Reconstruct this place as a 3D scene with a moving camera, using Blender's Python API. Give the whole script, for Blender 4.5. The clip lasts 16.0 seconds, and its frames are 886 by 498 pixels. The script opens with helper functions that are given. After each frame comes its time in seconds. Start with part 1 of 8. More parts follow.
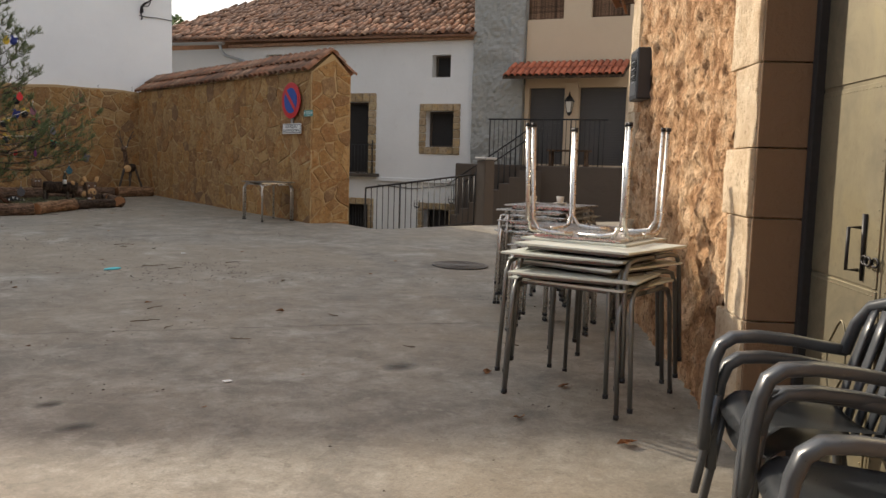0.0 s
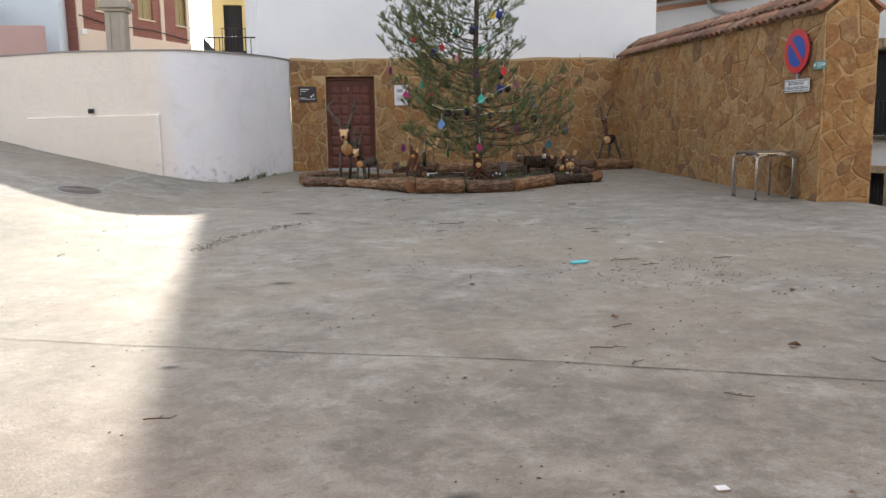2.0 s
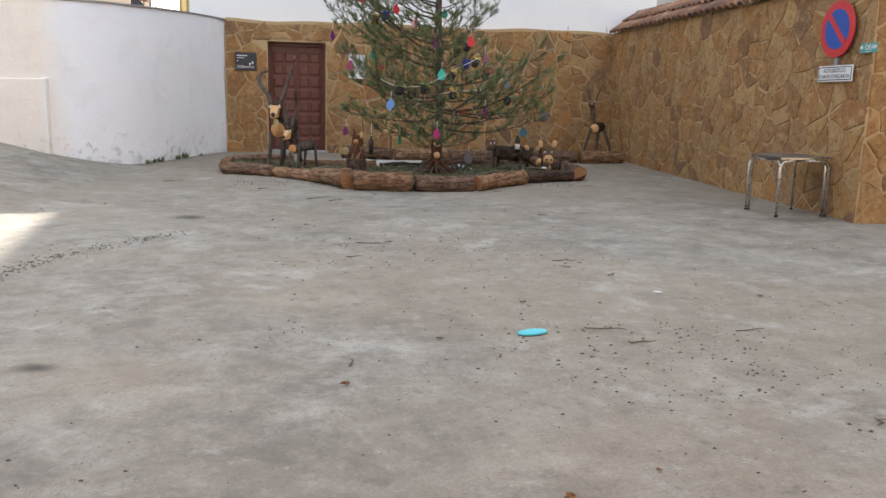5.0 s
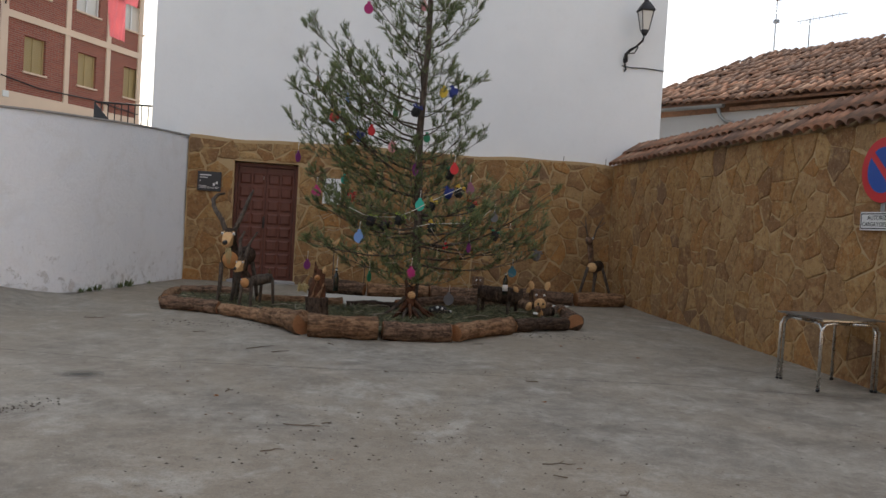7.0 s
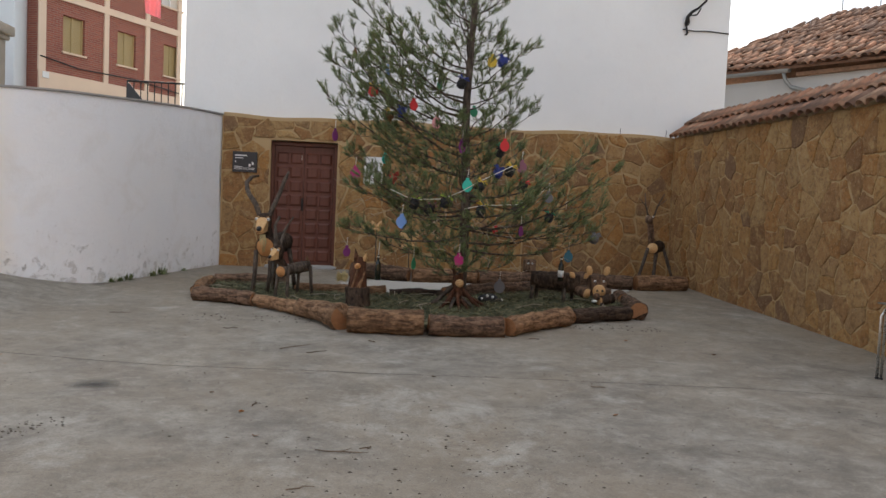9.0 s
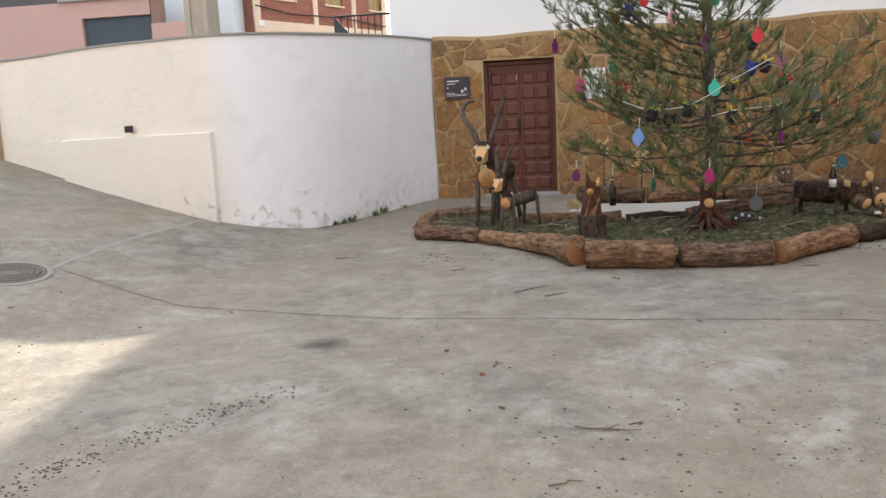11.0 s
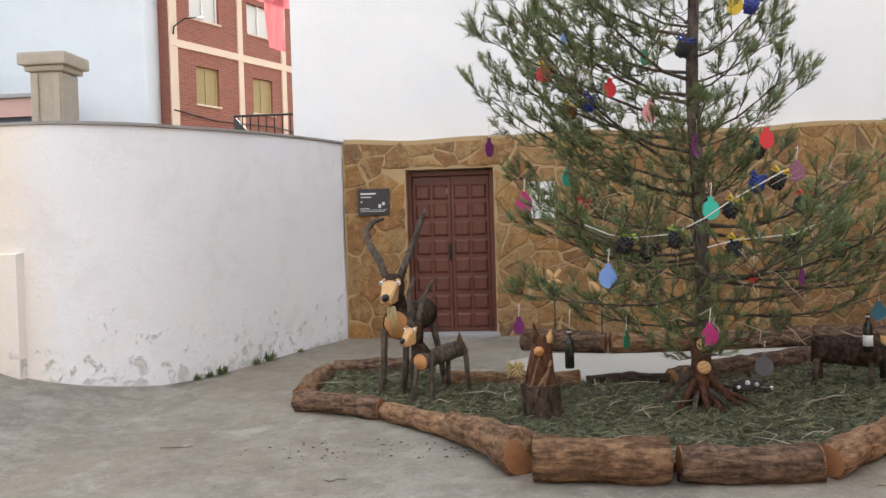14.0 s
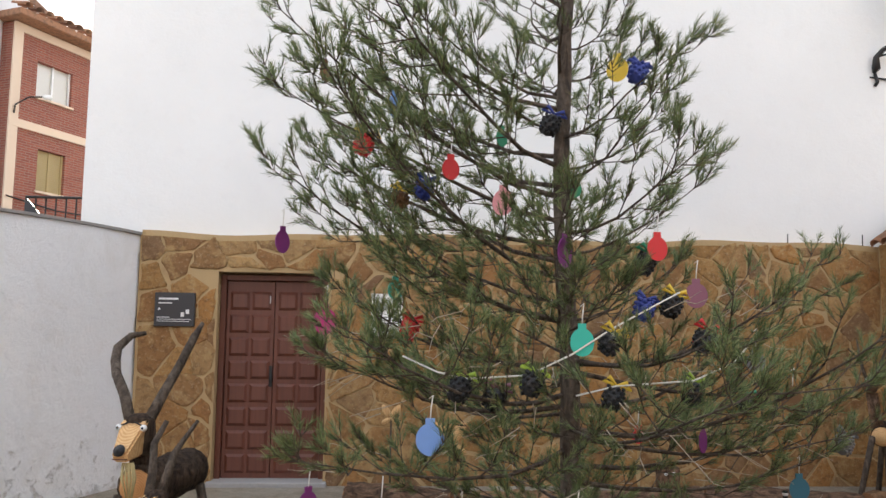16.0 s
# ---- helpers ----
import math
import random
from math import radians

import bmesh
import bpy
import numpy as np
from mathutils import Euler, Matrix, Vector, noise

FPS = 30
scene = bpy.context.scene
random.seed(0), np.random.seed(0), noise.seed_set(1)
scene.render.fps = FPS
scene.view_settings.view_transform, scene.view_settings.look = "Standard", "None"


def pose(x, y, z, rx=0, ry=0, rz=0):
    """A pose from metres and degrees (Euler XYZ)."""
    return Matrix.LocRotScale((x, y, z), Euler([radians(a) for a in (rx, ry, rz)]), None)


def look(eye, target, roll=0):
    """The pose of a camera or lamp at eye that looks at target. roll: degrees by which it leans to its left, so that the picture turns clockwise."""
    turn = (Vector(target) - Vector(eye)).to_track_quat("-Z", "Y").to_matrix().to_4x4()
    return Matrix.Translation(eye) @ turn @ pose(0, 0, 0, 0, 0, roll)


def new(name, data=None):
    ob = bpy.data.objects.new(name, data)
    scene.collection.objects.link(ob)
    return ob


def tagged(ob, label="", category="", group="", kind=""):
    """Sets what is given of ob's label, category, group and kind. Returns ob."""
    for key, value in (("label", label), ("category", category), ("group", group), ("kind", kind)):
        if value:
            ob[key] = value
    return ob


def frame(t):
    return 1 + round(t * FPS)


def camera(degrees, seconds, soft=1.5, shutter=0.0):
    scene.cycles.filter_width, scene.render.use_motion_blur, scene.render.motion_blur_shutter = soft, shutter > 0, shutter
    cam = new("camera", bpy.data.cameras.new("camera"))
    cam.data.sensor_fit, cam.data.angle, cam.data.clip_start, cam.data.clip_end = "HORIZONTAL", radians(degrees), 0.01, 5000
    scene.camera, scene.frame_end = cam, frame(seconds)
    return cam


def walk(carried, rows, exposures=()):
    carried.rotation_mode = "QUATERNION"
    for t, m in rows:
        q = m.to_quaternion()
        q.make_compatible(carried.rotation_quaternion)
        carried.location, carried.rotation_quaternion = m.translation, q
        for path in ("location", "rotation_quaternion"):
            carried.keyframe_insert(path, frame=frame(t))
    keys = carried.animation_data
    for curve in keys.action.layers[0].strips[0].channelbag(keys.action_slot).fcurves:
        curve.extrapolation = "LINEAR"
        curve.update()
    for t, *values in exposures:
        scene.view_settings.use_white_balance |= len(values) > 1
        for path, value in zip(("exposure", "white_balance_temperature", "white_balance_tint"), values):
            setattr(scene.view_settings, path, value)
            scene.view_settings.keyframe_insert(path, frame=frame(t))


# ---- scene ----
cam = camera(55.8, 16.0)
PATH = [
    (0, (1.539, 0.262, 1.536), (2.829, 1.777, 1.333), 1.6),
    (0.5, (1.776, 0.666, 1.545), (2.919, 2.289, 1.305), -1.0),
    (1, (1.934, 1.127, 1.535), (2.801, 2.912, 1.285), -3.1),
    (1.5, (2.129, 1.596, 1.56), (2.705, 3.494, 1.303), -2.5),
    (2, (2.303, 2.035, 1.574), (2.587, 3.993, 1.283), -0.8),
    (2.5, (2.447, 2.501, 1.584), (2.708, 4.457, 1.261), 1.9),
    (3, (2.698, 2.94, 1.624), (2.971, 4.887, 1.256), 1.5),
    (3.5, (2.84, 3.435, 1.6), (3.161, 5.366, 1.19), 2.3),
    (3.7, (2.9, 3.601, 1.617), (3.256, 5.529, 1.219), 2.6),
    (5.8, (3.598, 5.482, 1.733), (3.871, 7.449, 1.497), 1.1),
    (6, (3.648, 5.669, 1.763), (3.91, 7.646, 1.604), 1.4),
    (6.5, (3.764, 6.091, 1.794), (3.994, 8.078, 1.761), 2.2),
    (7, (3.858, 6.53, 1.807), (4.18, 8.503, 1.75), 3.4),
    (7.5, (3.938, 6.965, 1.845), (4.26, 8.939, 1.798), 5.0),
    (8, (3.94, 7.174, 1.921), (4.31, 9.138, 1.849), 5.9),
    (8.5, (4.091, 7.392, 1.926), (4.621, 9.319, 1.848), 5.5),
    (9, (3.935, 7.434, 1.909), (4.153, 9.418, 1.784), 2.6),
    (9.5, (3.789, 7.498, 1.87), (3.701, 9.486, 1.677), 1.1),
    (10, (3.784, 7.712, 1.93), (3.471, 9.668, 1.653), -1.5),
    (10.2, (3.791, 7.823, 1.934), (3.463, 9.774, 1.641), -2.3),
    (12.3, (3.626, 9.688, 1.876), (3.374, 11.646, 1.554), -2.9),
    (12.5, (3.622, 9.894, 1.906), (3.351, 11.858, 1.646), -2.9),
    (13, (3.643, 10.328, 1.955), (3.582, 12.323, 1.824), -1.4),
    (13.5, (3.705, 10.805, 1.943), (3.768, 12.803, 1.888), -0.8),
    (14, (3.814, 11.239, 1.965), (3.658, 13.232, 1.918), -1.7),
    (14.5, (3.912, 11.73, 1.958), (3.779, 13.724, 1.884), -0.0),
    (15, (4.137, 12.253, 2.003), (4.084, 14.252, 1.962), 0.7),
    (15.5, (4.212, 12.753, 2.029), (4.268, 14.751, 2.09), 1.7),
    (16, (4.324, 13.234, 2.043), (4.442, 15.218, 2.264), 0.7),
]
walk(cam, [(t, look(eye, target, roll)) for t, eye, target, roll in PATH],
     exposures=((0, 0.24, 6750, 10), (0.5, 0.4, 6650, 10), (1.0, 0.62, 6350, 10), (1.5, 0.78, 6300, 10), (2.5, 0.93, 6350, 10), (3.5, 1.05, 6400, 10), (6.0, 1.15, 6250, 10), (6.5, 0.42, 6400, 10), (7, 0.25, 6450, 10), (7.5, 0.0, 6550, 10), (8.0, 0.1, 6550, 10),
                (8.5, 0.3, 6500, 10), (9.0, 0.56, 6550, 10), (9.5, 0.52, 6650, 10), (10, 1.2, 6600, 10), (12.5, 1.2, 6600, 10), (13.0, 1.1, 6600, 10), (13.5, 1.14, 6600, 10), (14.0, 1.3, 6600, 10), (14.5, 1.17, 6600, 10), (15, 1.42, 6600, 10), (15.5, 1.42, 6600, 10), (16, 1.22, 6600, 10)))


# ---- world, sun, exposure ----
def sky_world():
    w = bpy.data.worlds.new("sky")
    scene.world = w
    w.use_nodes = True
    nt = w.node_tree
    n, l = nt.nodes, nt.links
    n.clear()
    out = n.new("ShaderNodeOutputWorld")
    bg = n.new("ShaderNodeBackground")
    bg.inputs[1].default_value = SKY
    sky = n.new("ShaderNodeTexSky")
    sky.sky_type, sky.sun_disc = "NISHITA", False
    sky.sun_elevation, sky.sun_rotation = radians(28.8), radians(-3)
    sky.dust_density, sky.ozone_density = 2.0, 1.0
    co = n.new("ShaderNodeTexCoord")
    mp = n.new("ShaderNodeMapping")
    mp.inputs["Scale"].default_value = (1.6, 1.6, 4.0)
    nz = n.new("ShaderNodeTexNoise")
    nz.inputs["Scale"].default_value, nz.inputs["Detail"].default_value = 1.7, 7
    nz.inputs["Roughness"].default_value = 0.55
    rp = n.new("ShaderNodeValToRGB")
    rp.color_ramp.elements[0].position, rp.color_ramp.elements[1].position = 0.36, 0.6
    mx = n.new("ShaderNodeMix")
    mx.data_type = "RGBA"
    mx.inputs[7].default_value = (*CLOUD, 1)
    l.new(co.outputs["Generated"], mp.inputs[0])
    l.new(mp.outputs[0], nz.inputs["Vector"])
    l.new(nz.outputs[0], rp.inputs[0])
    l.new(rp.outputs[0], mx.inputs[0])
    l.new(sky.outputs[0], mx.inputs[6])
    l.new(mx.outputs[2], bg.inputs[0])
    l.new(bg.outputs[0], out.inputs[0])


SKY, CLOUD = 0.15, (6.6, 6.75, 7.1)
sky_world()
sun = new("sun", bpy.data.lights.new("sun", "SUN"))
sun.data.energy, sun.data.angle, sun.data.color = 4.3, radians(0.9), (1.0, 0.9, 0.76)
sun.matrix_world = look((-1.1, 20, 11.0), (0, 0, 0))


# ---- materials ----
MATS = {}


class Mat:
    """Small helper to wire a principled node material."""

    def __init__(self, name):
        self.m = bpy.data.materials.new(name)
        self.m.use_nodes = True
        self.n, self.l = self.m.node_tree.nodes, self.m.node_tree.links
        self.b = self.n["Principled BSDF"]
        MATS[name] = self.m

    def coords(self, kind="Object", scale=(1, 1, 1)):
        c = self.n.new("ShaderNodeTexCoord")
        m = self.n.new("ShaderNodeMapping")
        m.inputs["Scale"].default_value = scale
        self.l.new(c.outputs[kind], m.inputs[0])
        return m.outputs[0]

    def noise(self, scale, detail=6, rough=0.6, vec=None, distort=0.0):
        t = self.n.new("ShaderNodeTexNoise")
        t.inputs["Scale"].default_value, t.inputs["Detail"].default_value = scale, detail
        t.inputs["Roughness"].default_value, t.inputs["Distortion"].default_value = rough, distort
        self.l.new(vec if vec else self.coords(), t.inputs["Vector"])
        return t.outputs[0]

    def voronoi(self, scale, vec=None, feature="F1", out=0):
        t = self.n.new("ShaderNodeTexVoronoi")
        t.feature = feature
        t.inputs["Scale"].default_value = scale
        self.l.new(vec if vec else self.coords(), t.inputs["Vector"])
        return t.outputs[out]

    def ramp(self, fac, *stops):
        r = self.n.new("ShaderNodeValToRGB")
        e = r.color_ramp.elements
        while len(e) < len(stops):
            e.new(0.5)
        for el, (p, c) in zip(e, stops):
            el.position = p
            el.color = (*c, 1) if isinstance(c, tuple) else (c, c, c, 1)
        self.l.new(fac, r.inputs[0])
        return r.outputs[0]

    def mix(self, fac, a, b, mode="MIX"):
        m = self.n.new("ShaderNodeMix")
        m.data_type, m.blend_type = "RGBA", mode
        for i, v in ((0, fac), (6, a), (7, b)):
            if isinstance(v, (int, float)):
                m.inputs[i].default_value = v
            elif isinstance(v, tuple):
                m.inputs[i].default_value = (*v, 1)
            else:
                self.l.new(v, m.inputs[i])
        return m.outputs[2]

    def math(self, op, a, b=0.0):
        m = self.n.new("ShaderNodeMath")
        m.operation = op
        for i, v in ((0, a), (1, b)):
            if isinstance(v, (int, float)):
                m.inputs[i].default_value = v
            else:
                self.l.new(v, m.inputs[i])
        return m.outputs[0]

    def random(self):
        return self.n.new("ShaderNodeObjectInfo").outputs["Random"]

    def island(self):
        return self.n.new("ShaderNodeNewGeometry").outputs["Random Per Island"]

    def color(self, c):
        if isinstance(c, tuple):
            self.b.inputs["Base Color"].default_value = (*c, 1)
        else:
            self.l.new(c, self.b.inputs["Base Color"])
        return self

    def rough(self, v, metal=0.0, spec=0.5):
        if isinstance(v, (int, float)):
            self.b.inputs["Roughness"].default_value = v
        else:
            self.l.new(v, self.b.inputs["Roughness"])
        self.b.inputs["Metallic"].default_value = metal
        self.b.inputs["Specular IOR Level"].default_value = spec
        return self

    def bump(self, h, strength=0.5, dist=0.02):
        b = self.n.new("ShaderNodeBump")
        b.inputs["Strength"].default_value, b.inputs["Distance"].default_value = strength, dist
        self.l.new(h, b.inputs["Height"])
        self.l.new(b.outputs[0], self.b.inputs["Normal"])
        return self


def simple(name, base, rough=0.6, metal=0.0, grain=30.0, vary=0.12, bump=0.15, stain=2.0, per_object=0.0):
    """Colour with grain, stains and fine relief."""
    m = Mat(name)
    g, s = m.noise(grain, 5), m.noise(stain, 4)
    lo, hi = tuple(c * (1 - vary) for c in base), tuple(min(1, c * (1 + vary)) for c in base)
    c = m.mix(0.5, m.ramp(g, (0.3, lo), (0.7, hi)), m.ramp(s, (0.3, lo), (0.7, hi)))
    if per_object:
        v = m.math("ADD", m.math("MULTIPLY", m.random(), per_object * 2), 1 - per_object)
        c = m.mix(1.0, c, v, "MULTIPLY")
    m.color(c).rough(m.ramp(g, (0.3, rough * 0.9), (0.7, min(1, rough * 1.1))), metal)
    if bump:
        m.bump(g, bump, 0.004)
    return m.m


def make_concrete():
    m = Mat("concrete")
    big = m.noise(0.3, 5, 0.6, distort=0.8)
    mid = m.noise(1.5, 9, 0.72, distort=0.3)
    cloud = m.noise(3.4, 9, 0.72, distort=0.35)
    fine = m.noise(70, 4, 0.7)
    grit = m.noise(17, 7, 0.8)
    c = m.ramp(mid, (0.34, (0.13, 0.118, 0.1)), (0.45, (0.215, 0.196, 0.168)), (0.54, (0.285, 0.268, 0.236)), (0.66, (0.4, 0.385, 0.345)))
    c = m.mix(0.45, c, m.ramp(cloud, (0.36, (0.12, 0.11, 0.095)), (0.5, (0.25, 0.232, 0.203)), (0.63, (0.42, 0.4, 0.36))))
    c = m.mix(m.ramp(big, (0.4, 0.0), (0.6, 0.5)), c, (0.3, 0.25, 0.185))
    c = m.mix(m.ramp(m.noise(0.8, 8, 0.74, distort=0.4), (0.54, 0.0), (0.7, 0.6)), c, (0.13, 0.12, 0.104))
    c = m.mix(m.ramp(m.noise(1.15, 9, 0.76, distort=0.4), (0.55, 0.0), (0.66, 0.6)), c, (0.46, 0.45, 0.42))
    fleck = m.noise(9.0, 8, 0.78)
    c = m.mix(m.ramp(fleck, (0.55, 0.0), (0.66, 0.55)), c, (0.13, 0.12, 0.1))
    c = m.mix(m.ramp(fleck, (0.34, 0.5), (0.45, 0.0)), c, (0.42, 0.4, 0.36))
    c = m.mix(m.ramp(grit, (0.58, 0.0), (0.68, 0.6)), c, (0.11, 0.1, 0.084))
    c = m.mix(m.ramp(grit, (0.32, 0.35), (0.42, 0.0)), c, (0.45, 0.44, 0.41))
    c = m.mix(m.ramp(fine, (0.36, 0.3), (0.6, 0.0)), c, (0.1, 0.092, 0.08))
    c = m.mix(1.0, c, (1.0, 0.965, 0.905), "MULTIPLY")
    c = m.mix(1.0, c, (1.0, 1.0, 1.0), "MULTIPLY")
    m.color(c).rough(m.ramp(mid, (0.3, 0.62), (0.7, 0.85)), spec=0.35)
    h = m.math("ADD", m.math("MULTIPLY", fine, 0.4), m.math("ADD", grit, mid))
    m.bump(h, 0.45, 0.012)


def make_fading(name, base, most):
    """A stain that thins out to nothing at its rim."""
    m = Mat(name)
    d = m.n.new("ShaderNodeVectorMath")
    d.operation = "DISTANCE"
    d.inputs[1].default_value = (0.5, 0.5, 0.0)
    mp = m.coords("UV")
    m.l.new(mp, d.inputs[0])
    k = m.math("ADD", d.outputs["Value"], m.math("MULTIPLY", m.math("SUBTRACT", m.noise(5, 6, 0.7), 0.5), 0.35))
    m.l.new(m.math("MULTIPLY", m.ramp(k, (0.1, 1.0), (0.48, 0.0)), most), m.b.inputs["Alpha"])
    m.color(base).rough(0.75)


def make_scuff():
    """Rubbed-off tyre black, patchy."""
    m = Mat("tyre_scuff")
    n = m.noise(3.0, 7, 0.7)
    m.l.new(m.math("MULTIPLY", m.ramp(n, (0.45, 0.0), (0.75, 1.0)), 0.2), m.b.inputs["Alpha"])
    m.color((0.07, 0.065, 0.06)).rough(0.8)


make_fading("stain_dark", (0.07, 0.065, 0.058), 0.6)
make_fading("stain_pale", (0.62, 0.6, 0.56), 0.75)
make_scuff()


def make_plaster(name, base, dirt=(0.42, 0.4, 0.36), dirty=0.3, bump=0.5):
    m = Mat(name)
    big, mid, fine = m.noise(0.8, 6, 0.6), m.noise(4.5, 7, 0.65), m.noise(40, 4)
    c = m.ramp(big, (0.3, tuple(v * 0.93 for v in base)), (0.7, base))
    c = m.mix(m.ramp(mid, (0.56, 0.0), (0.8, dirty)), c, dirt)
    m.color(c).rough(0.88, spec=0.25)
    m.bump(m.math("ADD", m.math("MULTIPLY", fine, 0.25), m.math("ADD", big, m.math("MULTIPLY", mid, 0.7))), bump, 0.03)


def make_whitewash():
    """Thick limewash with flaking toward the wet foot of the wall."""
    m = Mat("whitewash")
    big, mid, fine = m.noise(0.9, 6, 0.6), m.noise(7.5, 9, 0.76, distort=0.4), m.noise(45, 4)
    c = m.ramp(big, (0.3, (0.82, 0.83, 0.85)), (0.7, (0.87, 0.87, 0.87)))
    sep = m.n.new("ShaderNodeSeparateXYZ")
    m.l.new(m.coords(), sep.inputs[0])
    # warm light on the wall's left turn, painted into the limewash colour
    warm_light = m.ramp(m.math("ADD", m.math("MULTIPLY", sep.outputs[0], -0.5), m.math("MULTIPLY", big, 0.3)), (0.3, 0.0), (0.55, 1.0))
    c = m.mix(warm_light, c, (0.84, 0.77, 0.67))
    patch = m.noise(1.7, 7, 0.7, distort=0.6)
    c = m.mix(m.ramp(patch, (0.5, 0.0), (0.72, 0.28)), c, (0.62, 0.58, 0.52))
    low = m.math("SUBTRACT", 1.25, sep.outputs[2])
    flake = m.math("MULTIPLY", m.ramp(m.math("ADD", mid, m.math("MULTIPLY", low, 0.15)), (0.62, 0.0), (0.68, 1.0)), 0.5)
    c = m.mix(flake, c, (0.5, 0.47, 0.42))
    m.color(c).rough(0.9, spec=0.2)
    m.bump(m.math("ADD", m.math("MULTIPLY", flake, -0.8), m.math("ADD", m.math("ADD", m.math("MULTIPLY", mid, 0.9), m.math("MULTIPLY", m.noise(17, 5, 0.65), 0.2)), m.math("MULTIPLY", fine, 0.15))), 0.75, 0.035)


def make_stone(name, cols, grain=14.0):
    m = Mat(name)
    r = m.math("FRACT", m.math("ADD", m.random(), m.island()))
    stops = [(i / max(1, len(cols) - 1), c) for i, c in enumerate(cols)]
    c = m.ramp(r, *stops)
    n1, n2 = m.noise(grain, 7, 0.72, distort=0.4), m.noise(5.0, 6, 0.68)
    c = m.mix(m.ramp(n1, (0.48, 0.0), (0.62, 0.6)), c, (0.13, 0.068, 0.03))
    c = m.mix(m.ramp(n2, (0.52, 0.0), (0.64, 0.65)), c, (0.46, 0.31, 0.14))
    smear = m.noise(2.6, 7, 0.7, distort=0.8)
    c = m.mix(m.ramp(smear, (0.6, 0.0), (0.68, 0.55)), c, (0.44, 0.31, 0.16))
    c = m.mix(m.ramp(m.noise(38, 5, 0.7), (0.56, 0.0), (0.66, 0.5)), c, (0.46, 0.36, 0.22))
    m.color(c).rough(0.85, spec=0.25)
    m.bump(m.math("ADD", n1, n2), 0.7, 0.025)


def make_bark(name, dark, light, scale=(20, 20, 5), bump=1.0, per=0.25):
    """Furrowed bark, its furrows along the local z."""
    m = Mat(name)
    v = m.coords(scale=scale)
    f, g = m.noise(1.0, 6, 0.65, vec=v, distort=0.6), m.noise(22, 5)
    c = m.mix(0.35, m.ramp(f, (0.42, dark), (0.57, light)), m.ramp(g, (0.4, dark), (0.6, light)))
    k = m.math("ADD", m.math("MULTIPLY", m.random(), per * 2), 1 - per)
    c = m.mix(1.0, c, k, "MULTIPLY")
    plate = m.noise(5.5, 6, 0.7, distort=0.5)
    c = m.mix(m.ramp(plate, (0.48, 0.0), (0.62, 0.6)), c, tuple(v * 0.9 for v in dark))
    m.color(c).rough(0.9, spec=0.2)
    m.bump(m.math("ADD", m.math("MULTIPLY", f, 1.4), m.math("ADD", m.math("MULTIPLY", g, 0.4), m.math("MULTIPLY", plate, -0.8))), bump, 0.035)


def make_cut_wood(name="cut_wood", a=(0.34, 0.165, 0.07), b=(0.2, 0.085, 0.032)):
    m = Mat(name)
    w = m.n.new("ShaderNodeTexWave")
    w.wave_type, w.rings_direction = "RINGS", "Z"
    w.inputs["Scale"].default_value, w.inputs["Distortion"].default_value = 22, 3
    m.l.new(m.coords(), w.inputs["Vector"])
    g = m.noise(30, 5)
    m.color(m.mix(0.4, m.ramp(w.outputs[0], (0.2, b), (0.8, a)), m.ramp(g, (0.3, b), (0.7, a)))).rough(0.75)
    m.bump(g, 0.3, 0.004)


def make_needles():
    m = Mat("pine_needles")
    c = m.ramp(m.island(), (0.0, (0.078, 0.112, 0.045)), (0.5, (0.135, 0.18, 0.07)), (0.9, (0.22, 0.26, 0.11)), (1.0, (0.28, 0.25, 0.11)))
    m.color(c).rough(0.55, spec=0.3)
    m.b.inputs["Subsurface Weight"].default_value = 0.0


def make_brick_face():
    m = Mat("brick_face")
    t = m.n.new("ShaderNodeTexBrick")
    t.inputs["Scale"].default_value = 1.0
    t.inputs["Brick Width"].default_value, t.inputs["Row Height"].default_value = 0.25, 0.062
    t.inputs["Mortar Size"].default_value = 0.009
    t.inputs["Color1"].default_value, t.inputs["Color2"].default_value = (0.3, 0.085, 0.05, 1), (0.22, 0.06, 0.04, 1)
    t.inputs["Mortar"].default_value = (0.27, 0.17, 0.13, 1)
    m.l.new(m.coords("UV"), t.inputs["Vector"])
    m.color(m.mix(m.ramp(m.noise(1.2, 5), (0.4, 0.0), (0.7, 0.25)), t.outputs[0], (0.2, 0.07, 0.05))).rough(0.85)
    m.bump(t.outputs["Fac"], -0.4, 0.01)


def make_tile(name="clay_tile"):
    m = Mat(name)
    r = m.math("ADD", m.math("MULTIPLY", m.random(), 0.65), m.math("MULTIPLY", m.island(), 0.35))
    c = m.ramp(r, (0.1, (0.14, 0.09, 0.07)), (0.4, (0.25, 0.14, 0.09)), (0.65, (0.35, 0.17, 0.1)), (0.95, (0.4, 0.27, 0.18)))
    n = m.noise(9, 7, 0.7)
    c = m.mix(m.ramp(n, (0.45, 0.0), (0.72, 0.75)), c, (0.075, 0.065, 0.055))
    m.color(c).rough(0.9, spec=0.2)
    m.bump(n, 0.5, 0.015)


def make_wood_door():
    m = Mat("door_wood")
    f = m.noise(1.0, 6, 0.6, vec=m.coords(scale=(28, 28, 1.6)))
    s = m.noise(1.5, 4)
    c = m.mix(0.5, m.ramp(f, (0.35, (0.085, 0.024, 0.014)), (0.65, (0.15, 0.046, 0.026))), m.ramp(s, (0.3, (0.1, 0.03, 0.018)), (0.7, (0.15, 0.05, 0.03))))
    m.color(c).rough(0.5)
    m.bump(f, 0.2, 0.004)


